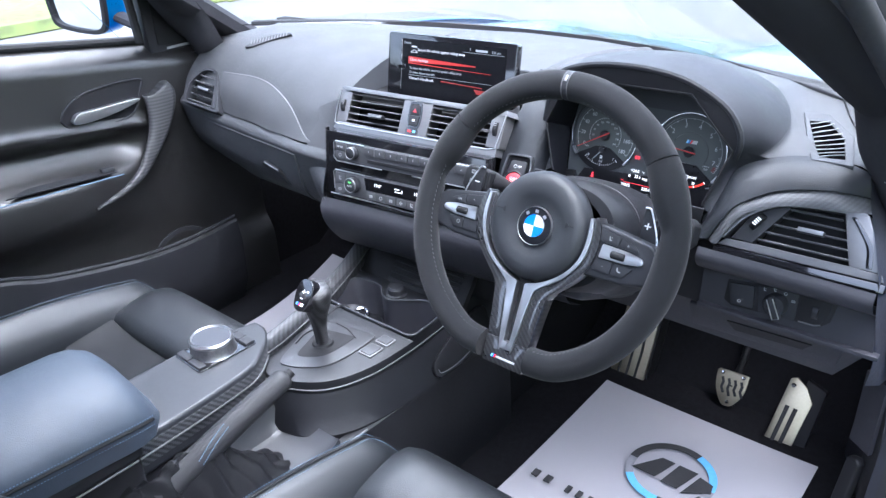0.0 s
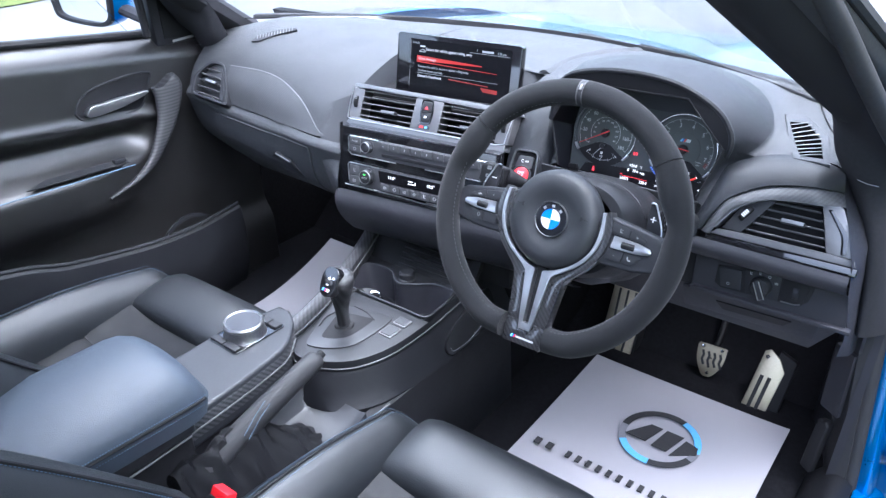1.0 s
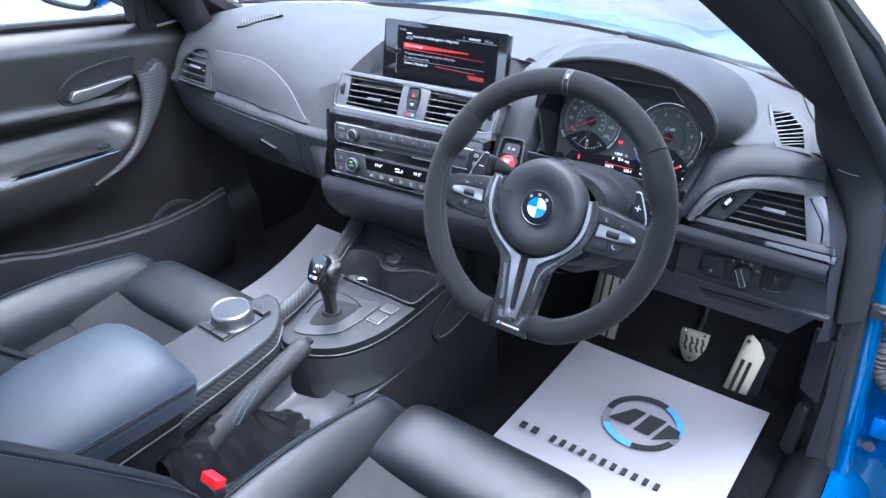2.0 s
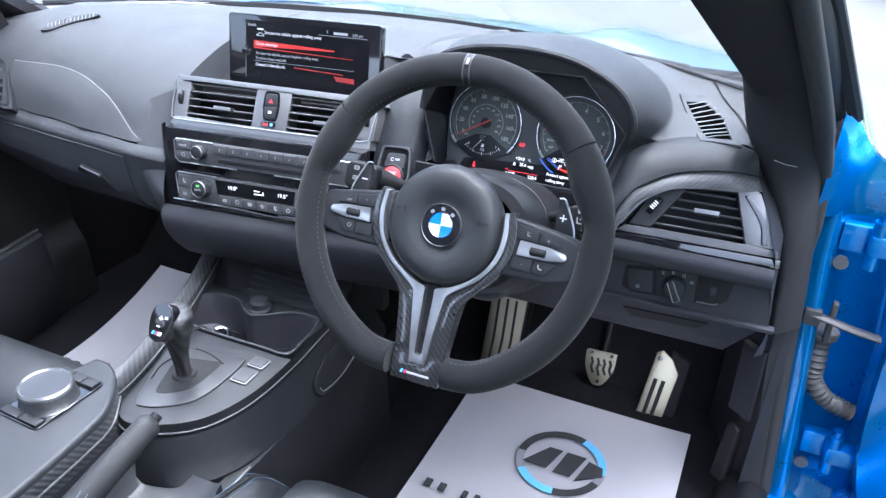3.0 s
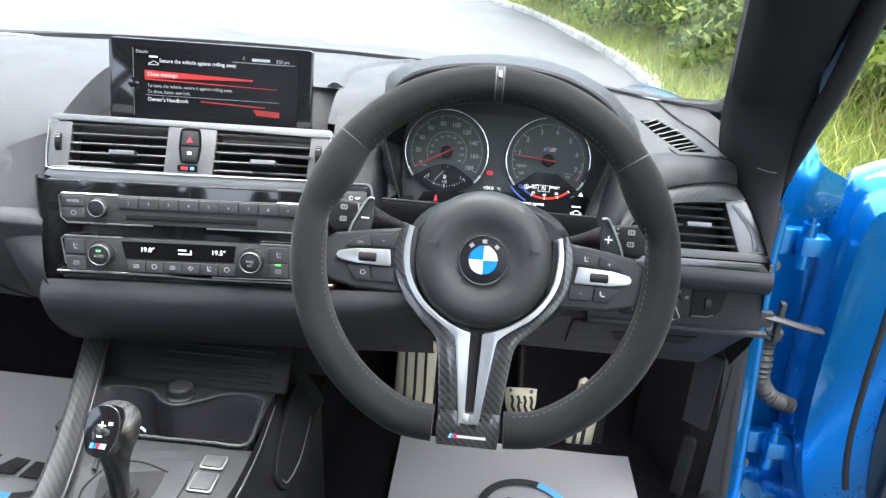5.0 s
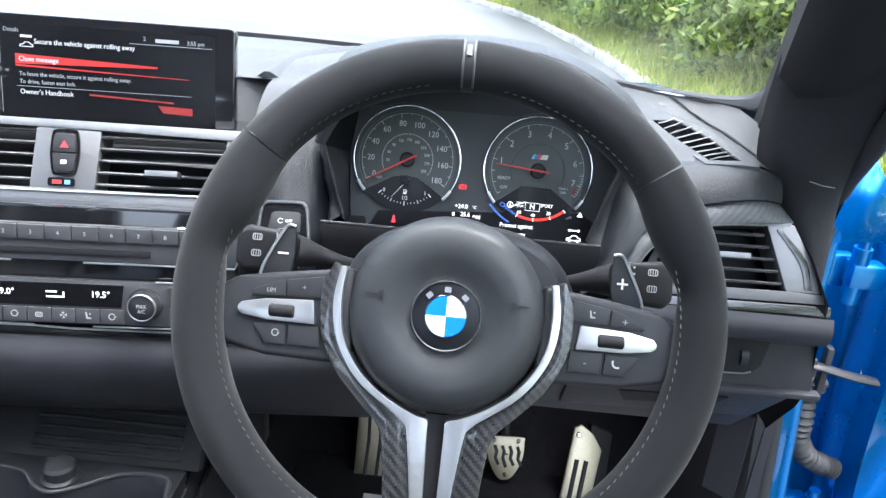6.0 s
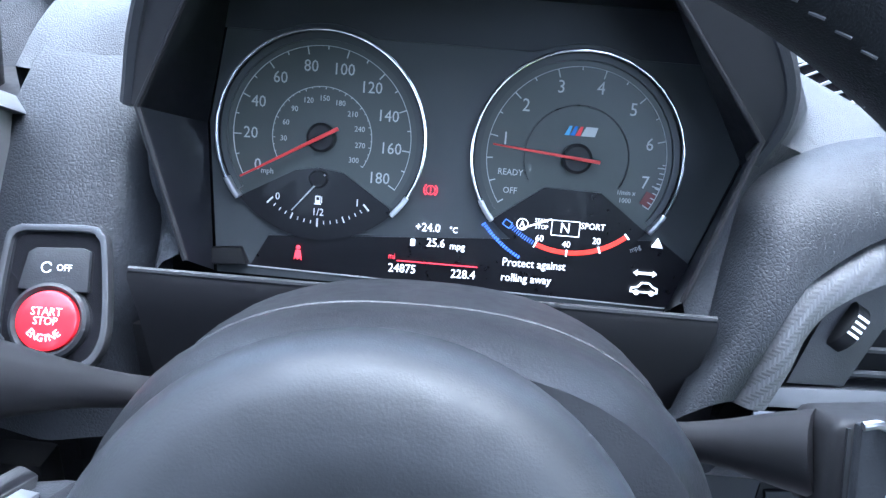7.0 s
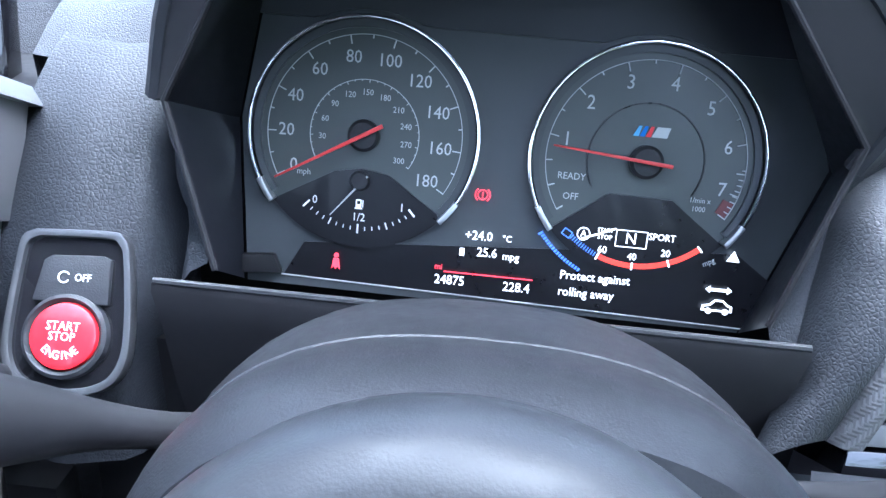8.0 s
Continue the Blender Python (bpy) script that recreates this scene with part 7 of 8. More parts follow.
# ---- armrest ----
arm = thing("storage_box", (-0.40, -0.55, 0.50), "leather-topped storage box between the seats, pale blue stitching", "storage box")


def armrest_section(y, k):
    w0, w1 = -0.480, -0.294
    top, seam = 0.660 + 0.010 * k, 0.604 + 0.030 * k
    return [(w0, y, seam - 0.03), (w0 - 0.004, y, seam), (w0 + 0.004, y, seam + 0.025), (w0 + 0.03, y, top - 0.008), ((w0 + w1) / 2, y, top), (w1 - 0.035, y, top - 0.010), (w1 - 0.006, y, seam + 0.022), (w1 + 0.003, y, seam + 0.002), (w1, y, seam - 0.03)]


secs = []
for k in range(26):
    f = k / 25
    y = -0.345 - 0.44 * f
    q = cr(armrest_section(y, f), 25)
    if f < 0.12:
        s = math.sqrt(max(0.0, 1 - (1 - f / 0.12) ** 2))
        q = [Vector((-0.388 + (p.x + 0.388) * (0.72 + 0.28 * s), p.y, 0.585 + (p.z - 0.585) * (0.30 + 0.70 * s))) for p in q]
    secs.append(q)
part("lid_pad", loft(secs, caps=True), M_lid_sheen, arm, "soft leather lid")
seam = [secs[k][21] + Vector((0.0008, 0, 0)) for k in range(1, 26)]
part("seam", tube(seam, 0.0022, 6), M_black, arm)
sb = []
for off in (0.006, -0.007):
    pts = cr([p + Vector((0.0012, 0, off)) for p in seam], 240)
    sb += [tube([pts[i], pts[i + 1]], 0.00045, 5) for i in range(0, 239, 2)]
part("stitching", join(*sb), M_thread_blue, arm, "pale blue stitching")
part("box_body", box((-0.392, -0.59, 0.520), (0.156, 0.42, 0.115), 0.012, 3), M_black, arm)
part("box_collar", box((-0.390, -0.585, 0.566), (0.174, 0.41, 0.024), 0.008, 3), M_plastic, arm, "dark plastic collar below the lid")
part("silver_edge", tube([(-0.3035, -0.390, 0.5545), (-0.3025, -0.60, 0.5545), (-0.3025, -0.78, 0.5545)], 0.0016, 6), M_dsilver, arm)

# ---- handbrake ----
hb = thing("handbrake", (-0.30, -0.29, 0.47), "leather-wrapped handbrake lever with a creased gaiter", "handbrake")
part("grip", tube(cr([(-0.279, -0.180, .566), (-0.280, -0.195, .562), (-0.286, -0.240, .545), (-0.292, -0.285, .527), (-0.297, -0.330, .508), (-0.303, -0.380, .486)], 18), [0.010, 0.0135] + [0.0150 + 0.0003 * k for k in range(16)], 18), M_grip, hb, "leather lever grip")
part("release_button", tube([(-0.2785, -0.172, .5695), (-0.279, -0.182, .5655)], 0.0068, 14), M_black, hb, "black release button")
def crease(q):
    """A folded line between -0.5 and 0.5."""
    return 2 * abs(q % 1 - 0.5) - 0.5


GAITER = [(-0.430, -0.312, .512, .034), (-0.370, -0.304, .518, .036), (-0.325, -0.299, .530, .040), (-0.300, -0.294, .524, .044), (-0.280, -0.290, .508, .044), (-0.262, -0.284, .490, .040), (-0.246, -0.278, .478, .036), (-0.230, -0.270, .468, .026), (-0.216, -0.264, .456, .010)]
secs = []
for k in range(64):
    y = -0.430 + 0.214 * k / 63
    cx_, top_z, half = lerp_table(GAITER, y)
    ring = []
    for i in range(37):
        q = i / 36
        s = 2 * q - 1
        h = 1 - abs(s) ** 1.7
        bend = 0.012 * crease(k / 17 + 1.4 * q) * min(1, 4 * q * (1 - q) + 0.3) + 0.007 * crease(k / 7.5 - 2.2 * q + 0.3)
        ring.append((cx_ + s * half * (1 + 0.25 * (1 - h)) + bend * (0.6 if s > 0 else -0.6), y + 0.5 * bend, 0.446 + (top_z - 0.446) * h + 0.5 * bend * h))
    secs.append(ring)
part("gaiter", loft(secs, caps=True), M_gaiter, hb, "creased leather gaiter", angle=28)
for dx in (-0.006, 0.004):
    pts = cr([(-0.279 + dx, -0.283, .547), (-0.276 + dx, -0.305, .537), (-0.272 + dx, -0.330, .522)], 40)
    part("stitching", join(*[tube([pts[i] + Vector((0.002, 0, 0.003)), pts[i + 1] + Vector((0.002, 0, 0.003))], 0.0007, 5) for i in range(0, 39, 2)]), M_thread_blue, hb)

# ---- seats ----


def seat(x0):
    s = thing("car_seat", (x0, -0.35, 0.28), "black leather sports seat with pale blue stitching", "seat", "front seats")

    def X(v):
        return Vector((x0 + v[0], v[1], v[2]))
    # thigh support
    secs = []
    for k in range(15):
        f = (k / 14 - 0.5) * 2
        e = (1 - abs(f) ** 6) ** 0.5 if abs(f) < 1 else 0
        e = 0.55 + 0.45 * e
        x = 0.148 * f
        secs.append([X((x, y, z)) for y, z in [tuple(q.xy) for q in cr([(-0.205, .400, 0), (-0.205, .418 * 1.0 + 0.012 * e, 0), (-0.185, .432 + 0.020 * e, 0), (-0.125, .440 + 0.026 * e, 0), (-0.085, .432 + 0.024 * e, 0), (-0.066, .405 + 0.020 * e, 0), (-0.068, .375, 0), (-0.10, .345, 0)], 22)]])
    part("thigh_pad", loft(secs, caps=True), M_leather_fine, s, "smooth leather thigh pad")
    # centre cushion with a cross seam
    part("cushion", shell(14, 20, lambda u, v: X(((u - 0.5) * 0.285, -0.206 - 0.36 * v, 0.420 - 0.022 * v - 0.010 * math.sin(math.pi * v) + 0.016 * abs(2 * u - 1) ** 3 - 0.006 * math.exp(-((v - 0.30) / 0.03) ** 2))), (0, 0, -0.06)), M_perf, s, "perforated leather cushion")
    part("cross_seam", tube([X(((u - 0.5) * 0.27, -0.206 - 0.36 * 0.30, 0.4148 + 0.016 * abs(2 * u - 1) ** 3 - 0.0075)) for u in np.linspace(0, 1, 15)], 0.0016, 6), M_black, s)
    for sg in (-1, 1):
        secs = []
        for k in range(22):
            f = k / 21
            y = -0.072 - 0.50 * f
            h = 0.400 + 0.080 * math.sin(math.pi * min(1, 0.12 + 0.55 * f)) ** 0.8
            fx = 0.010 * math.sin(math.pi * f)
            g = min(1, (f + 0.01) / 0.10) ** 0.5
            prof_ = [(0.140, 0.385), (0.150, 0.385 + (h - 0.385) * 0.75 * g), (0.172 + fx, 0.385 + (h - 0.375) * g), (0.200 + fx, 0.385 + (h - 0.372) * g), (0.232 + fx, 0.385 + (h - 0.395) * 0.92 * g), (0.252 + fx, 0.385 + (h - 0.385) * 0.55 * g), (0.258 + fx, 0.36), (0.250, 0.31)]
            secs.append(cr([X((sg * a, y - 0.02 * (1 - g) * 0, c)) for a, c in prof_], 21))
        bo = part("bolster", loft(secs, caps=True), M_leather_fine, s, "raised leather side bolster")
        line = [secs[k][8] + Vector((0, 0, 0.0012)) for k in range(22)]
        part("piping", tube(line, 0.0020, 6), M_black, bo)
        for off in (-0.0075, 0.0075):
            pts = cr([p + Vector((off, 0, 0.0002 - 0.12 * abs(off))) for p in line], 260)
            part("stitching", join(*[tube([pts[i], pts[i + 1]], 0.00045, 5) for i in range(0, 259, 2)]), M_thread_blue, bo)
    part("seat_base", box((x0, -0.33, 0.325), (0.46, 0.46, 0.10), 0.03, 3), M_plastic, s)
    # backrest, leaning back
    part("backrest", shell(12, 16, lambda u, v: X(((u - 0.5) * 0.34, -0.500 - 0.48 * v + 0.03 * (2 * u - 1) ** 2, 0.43 + 0.56 * v)), (0, -0.09, 0)), M_leather, s)
    for sg in (-1, 1):
        secs = []
        for k in range(18):
            f = k / 17
            c = X((sg * (0.203 + 0.018 * math.sin(math.pi * f)), -0.485 - 0.50 * f, 0.455 + 0.54 * f))
            w = 0.040 + 0.022 * math.sin(math.pi * (0.15 + 0.75 * f))
            d = 0.072 + 0.034 * math.sin(math.pi * (0.2 + 0.6 * f))
            round_ = math.sqrt(max(0.0, 1 - max(0.0, 1 - f / 0.12) ** 2)) * 0.75 + 0.25
            secs.append([c + Vector((w * math.cos(a), 0.75 * d * math.sin(a), 0.65 * d * math.sin(a))) * round_ for a in [2 * math.pi * i / 20 for i in range(20)]])
        bb = part("backrest_bolster", loft(secs, wrap=True, caps=True), M_leather_fine, s, "leather backrest bolster")
        line = [sec[4] + Vector((0, 0.001, 0.0005)) for sec in secs]
        part("piping", tube(line, 0.0020, 6), M_black, bb)
        pts = cr([p + Vector((-sg * 0.007, 0, 0.0)) for p in line], 320)
        part("stitching", join(*[tube([pts[i], pts[i + 1]], 0.00045, 5) for i in range(0, 319, 2)]), M_thread_blue, bb)
    part("headrest", box((x0, -0.965, 1.06), (0.25, 0.09, 0.16), 0.035, 4), M_leather, s)
    return s


drv = seat(0.0)
copy_thing(drv, Matrix.Translation((-0.704, -0.305, 0.28)))
buckle = thing("belt_buckle", (-0.222, -0.42, 0.45), "black seat belt buckle with a red release button", "belt buckle")
BK = frame3((-0.222, -0.412, 0.515), (1, 0, 0), (0, 0.5, 0.86))
part("housing", prism(rrect(0, -0.045, 0.036, 0.085, 0.006), -0.012, 0.010, 0.003), M_black, buckle, m=BK)
part("red_release", box((0, 0.001, -0.001), (0.030, 0.016, 0.017), 0.002, m=BK), M_red, buckle, "red release button")

# ---- passenger door, shut ----
pdoor = thing("passenger_door", (-1.08, -0.35, 0.30), "black passenger door card with twill pull and silver handle", "car door", "car doors")


def sill_z(y):
    return 0.893 - 0.115 * y


def card(u, v):
    y = -1.00 + 1.36 * u
    z0, z1 = 0.24, sill_z(y)
    z = z0 + (z1 - z0) * v
    x = -1.052
    x -= 0.05 * max(0, (z - (z1 - 0.05)) / 0.05) ** 2
    x += 0.010 * math.exp(-((z - 0.731 + 0.11 * y) / 0.013) ** 2) * (1 if y < 0.10 else math.exp(-((y - 0.10) / 0.05) ** 2))
    x -= 0.030 * math.exp(-((z - 0.692 + 0.08 * y) / 0.026) ** 2) * (1 if y < 0.02 else math.exp(-((y - 0.02) / 0.05) ** 2))
    x += 0.050 / (1 + math.exp((z - 0.653 + 0.05 * y) / 0.005)) * (1 / (1 + math.exp((y - 0.02) / 0.04))) * (1 / (1 + math.exp(-(z - 0.55) / 0.02)))
    x += 0.030 / (1 + math.exp((z - 0.40 - 0.10 * max(0, -y)) / 0.012))
    return (x, y, z)


part("door_card", surf(120, 110, card), M_door, pdoor, "black leather-grained door card")
part("sill_strip", tube([(-1.098, y, sill_z(y) + 0.004) for y in np.linspace(-1.0, 0.34, 30)], 0.008, 8), M_rubber, pdoor)
part("outer_skin", shell(12, 12, lambda u, v: (-1.165 - 0.035 * math.sin(math.pi * min(1, v * 1.15)) ** 0.7, -1.02 + 1.40 * u, 0.22 + (sill_z(-1.0 + 1.36 * u) - 0.22) * v), (-0.01, 0, 0)), M_paint, pdoor, "blue painted outer skin")
# handle in its recess
HD = frame3((-1.0535, 0.007, 0.770), (0, 1, -0.11), (0, 0.11, 1))
ro2 = smooth2([(-0.080, -0.012), (-0.070, 0.010), (-0.035, 0.034), (0.040, 0.050), (0.092, 0.052), (0.090, 0.030), (0.076, -0.006), (0.060, -0.022), (0.010, -0.030), (-0.060, -0.028), (-0.080, -0.012)], 60)[:-1]
rec = part("handle_recess", prism(ro2, -0.004, 0.003, 0.001), M_black, pdoor, m=HD)
part("recess_rim", tube([(x, y, 0.003) for x, y in ro2], 0.0025, 8, closed=True), M_plastic, rec, m=HD)
part("handle", prism(smooth2([(-0.062, -0.014), (-0.050, 0.000), (-0.020, 0.004), (0.072, 0.016), (0.074, 0.009), (0.030, -0.006), (-0.020, -0.017), (-0.055, -0.020), (-0.062, -0.014)], 40)[:-1], 0.003, 0.016, 0.004, 3), M_silver, rec, "satin silver pull handle", m=HD)
# twill pull
pull = cr([(-1.043, .130, .787), (-1.038, .133, .779), (-1.033, .128, .750), (-1.027, .110, .706), (-1.022, .080, .665), (-1.016, .048, .632), (-1.012, .0, .606), (-1.010, -.066, .588)], 30)
pull_w = [q.x for q in cr([(.020, 0, 0), (.036, 0, 0), (.032, 0, 0), (.022, 0, 0), (.015, 0, 0), (.010, 0, 0), (.006, 0, 0), (.003, 0, 0)], 30)]
secs = []
for k, p in enumerate(pull):
    f = k / 29
    w = pull_w[k]
    t = 0.018 * (1 - 0.75 * f)
    d = (pull[min(29, k + 1)] - pull[max(0, k - 1)]).normalized()
    side = d.cross(Vector((1, 0, 0))).normalized()
    secs.append([p + side * w * math.copysign(abs(math.cos(a)) ** 0.7, math.cos(a)) + Vector((1, 0, 0)) * t * math.sin(a) for a in [2 * math.pi * i / 20 for i in range(20)]])
part("pull", loft(secs, wrap=True, caps=True), weave("pull_twill", (0.013, 0.0135, 0.015), (0.040, 0.041, 0.044), 0.0024, 0.45, turn=(0, 90, 45), relief=0.4), pdoor, "grey twill-textured door pull")
part("armrest_seam", tube([(-0.998, y, 0.646 - 0.05 * y) for y in np.linspace(-0.9, 0.0, 20)], 0.0012, 6), M_thread_blue, pdoor, "pale blue stitched seam")
sw = part("switch_plate", moved(prism([(-0.15, -0.010), (0.065, -0.014), (0.070, 0.010), (-0.10, 0.014)], 0, 0.002), frame3((-1.017, -0.075, 0.6570), (0, 1, -0.05), (-1, 0, 0.12))), M_plastic, pdoor, "black switch plate")
part("window_switch", box((-1.015, -0.025, 0.660), (0.014, 0.026, 0.010), 0.003), M_plastic, sw)
pk = cr([(-0.990, -1.0, .60), (-0.988, -.55, .575), (-0.986, -.306, .536), (-0.985, -.196, .502), (-0.985, -.028, .471), (-0.986, .10, .463), (-0.992, .230, .470)], 44)
secs = [[p + Vector((0.0, 0, 0.0)), p + Vector((0.012, 0, -0.01)), p + Vector((0.020, 0, -0.06)), p + Vector((0.015, 0, -0.16)), p + Vector((-0.01, 0, -0.22))] for p in pk]
part("door_pocket", loft(secs), M_tunnel, pdoor, "black moulded door pocket")
part("pocket_edge", tube([p + Vector((0.002, 0, -0.001)) for p in pk], 0.0045, 8), M_plastic, pdoor)
part("pocket_wall", loft([[p + Vector((-0.002, 0, 0.0)), p + Vector((-0.030, 0, -0.05)), p + Vector((-0.034, 0, -0.15))] for p in pk]), M_tunnel, pdoor)
gp = moved(ringprism([(x * 1.06, y * 1.06) for x, y in circle(0, 0, 0.078, 44)], circle(0, 0, 0.074, 44), 0, 0.004), frame3((-1.012, 0.10, 0.40), (0, 1, 0), (0, 0, 1)))
part("speaker_ring", gp, M_plastic, pdoor)
tw = part("mirror_triangle", prism([(0.152, -0.035), (0.355, -0.055), (0.33, 0.0), (0.175, 0.155), (0.146, 0.20), (0.136, 0.20)], -0.02, 0.0, 0.006), M_plastic, pdoor, "black speaker triangle", m=frame3((-1.052, 0.0, 0.885), (-0.10, 1, 0), (0, 0, 1)))
part("speaker_mesh", prism([(0.172, -0.018), (0.275, -0.028), (0.262, 0.0), (0.184, 0.085), (0.170, 0.085)], 0.0, 0.0015), M_black, tw, m=frame3((-1.052, 0.0, 0.885), (-0.10, 1, 0), (0, 0, 1)))
part("lettering_bar", box((0.222, -0.0275, 0.001), (0.060, 0.005, 0.001), m=frame3((-1.052, 0.0, 0.885), (-0.10, 1, 0), (0, 0, 1))), M_grey_print, tw)
wg = part("window_glass", shell(8, 8, lambda u, v: (-1.108 + 0.16 * v, -0.98 + (1.10 - 0.42 * v) * u, sill_z(-0.3) + 0.43 * v - 0.1 * (u - 0.5) * (1 - v)), (-0.004, 0, 0)), M_glass, pdoor, "clear side window")
wg.visible_shadow = False
part("quarter_post", tube([(-1.075, 0.135, 0.88), (-1.060, 0.120, 0.98), (-1.020, 0.06, 1.10)], 0.009, 8), M_rubber, pdoor)
# wing mirror outside
mir = thing("wing_mirror", (-1.22, 0.16, 0.86), "blue wing mirror with black rim and mirror glass", "wing mirror")
MF = frame3((-1.290, 0.130, 0.955), (1, 0.18, 0), (0, -0.02, 1))
mo = smooth2([(-0.100, 0.050), (-0.095, -0.030), (-0.075, -0.062), (0.030, -0.072), (0.078, -0.062), (0.092, -0.030), (0.098, 0.040), (0.080, 0.066), (-0.070, 0.072), (-0.100, 0.050)], 60)[:-1]
secs = [[(x * s, y * s, z) for x, y in mo] for s, z in ((0.93, 0.004), (1.0, 0.010), (1.05, 0.0), (1.05, -0.03), (0.92, -0.07), (0.55, -0.10))]
part("housing", loft(secs, wrap=True, caps=True), M_paint, mir, "blue mirror housing", m=MF)
part("rim", ringprism([(x * 1.03, y * 1.03) for x, y in mo], [(x * 0.91, y * 0.90) for x, y in mo], 0.004, 0.016, 0.003), M_black, mir, m=MF)
part("mirror_glass", prism([(x * 0.93, y * 0.93) for x, y in mo], 0.006, 0.0085), M_mirror, mir, m=MF)
part("foot", tube([(-1.20, 0.17, 0.915), (-1.14, 0.18, 0.900), (-1.09, 0.19, 0.895)], 0.020, 10, flat=0.6), M_black, mir)

# ---- driver's side: door aperture, hinge post and open door ----
M_dsteel = mat("worn_steel", (0.040, 0.040, 0.042), 0.5, metal=0.3, var=0.2)
M_boot = mat("boot_rubber", (0.048, 0.046, 0.045), 0.55, var=0.15)
jamb = thing("hinge_post", (0.41, 0.38, 0.22), "blue painted door hinge post with rubber seal", "door post")


def post_line(z):
    """Where the aperture's edge stands at a height."""
    return Vector((0.374 + 0.030 * max(0, (0.70 - z)) / 0.4, 0.312 + 0.02 * math.sin((z - 0.25) * 3), z))


zs = np.linspace(0.20, 0.865, 30)
seal_line = [post_line(z) + Vector((-0.004, 0, 0)) for z in np.linspace(0.20, 0.70, 22)] + cr([(.370, .310, .74), (.368, .302, .80), (.362, .280, .835), (.354, .240, .872), (.346, .200, .908), (.330, .130, .962), (.308, .050, 1.030), (.288, -.020, 1.090), (.262, -.110, 1.160), (.232, -.215, 1.240), (.196, -.340, 1.318)], 40)
part("inner_seal", tube(seal_line, 0.011, 10, up=(0, 1, 0)), M_rubber, jamb, "black rubber door seal")
part("seal_flange", loft([[post_line(z) + Vector((-0.050, 0.03, 0)), post_line(z) + Vector((-0.026, -0.010, 0)), post_line(z) + Vector((-0.010, -0.012, 0)), post_line(z) + Vector((-0.004, 0.004, 0))] for z in zs]), M_rubber, jamb, "black plastic aperture trim")
POST = [(0.006, 0.0), (0.022, -0.006), (0.030, 0.010), (0.034, 0.055), (0.048, 0.085), (0.075, 0.105), (0.105, 0.118), (0.125, 0.115), (0.165, 0.095)]
part("post_panel", loft([cr([post_line(z) + Vector((dx, dy, -0.05 * max(0, (z - 0.6) / 0.265) ** 2 * dx / 0.125)) for dx, dy in POST], 24) for z in zs * 0.93]), M_paint, jamb, "blue painted post")
for z0, nm in ((0.700, "upper"), (0.360, "lower")):
    p0 = post_line(z0)
    hg = part("hinge", join(box(p0 + Vector((0.062, 0.075, 0)), (0.045, 0.020, 0.040), 0.004), box(p0 + Vector((0.092, 0.055, 0.003)), (0.040, 0.030, 0.030), 0.006), tube([p0 + Vector((0.082, 0.052, -0.032)), p0 + Vector((0.082, 0.052, 0.036))], 0.0105, 16)), M_paint, jamb, "blue painted door hinge")
    part("pin", tube([p0 + Vector((0.082, 0.052, 0.030)), p0 + Vector((0.082, 0.052, 0.046))], 0.0072, 14), M_paint, hg)
    part("bolt", tube([p0 + Vector((0.048, 0.064, -0.036)), p0 + Vector((0.048, 0.058, -0.036))], 0.010, 12), M_dsilver, hg)
top_line = cr([(0.370, .268, .900), (0.387, .288, .890), (0.404, .314, .862), (0.428, .334, .833), (0.470, .346, .812)], 17)
foot_line = cr([(0.368, .300, .760), (0.386, .316, .758), (0.404, .336, .756), (0.428, .350, .754), (0.470, .360, .752)], 17)
part("post_top", shell(16, 8, lambda u, v: top_line[round(16 * u)].lerp(foot_line[round(16 * u)], v) + Vector((0, -0.006 * math.sin(math.pi * v), 0)), (0, 0.014, 0)), M_paint, jamb, "blue painted top of the post")
strap = part("check_strap", tube(cr([(0.392, 0.328, .613), (0.415, 0.322, .612), (0.450, 0.322, .604), (0.484, 0.328, .596)], 12), 0.008, 10, flat=0.5), M_dsteel, jamb, "steel door check strap")
part("strap_bracket", join(box((0.400, 0.324, 0.610), (0.022, 0.012, 0.024), 0.004), box((0.4235, 0.330, 0.604), (0.008, 0.014, 0.062), 0.003)), M_dsteel, strap)
bt = cr([(0.424, 0.345, .585), (0.421, 0.345, .560), (0.422, 0.340, .530), (0.424, 0.340, .505), (0.440, 0.345, .478), (0.462, 0.350, .463), (0.485, 0.352, .455)], 60)
part("cable_boot", tube(bt, [0.0120 + 0.0020 * math.sin(k * 2 * math.pi / 3.2) + (0.004 if k < 6 else 0) for k in range(60)], 18), M_boot, jamb, "grey corrugated cable boot")

TH = radians(72)
DD, DN = Vector((math.sin(TH), -math.cos(TH), 0)), Vector((-math.cos(TH), -math.sin(TH), 0))
DO = Vector((0.488, 0.375, 0))
DM = Matrix((DD, Vector((0, 0, 1)), DN)).transposed().to_4x4()
DM.translation = DO
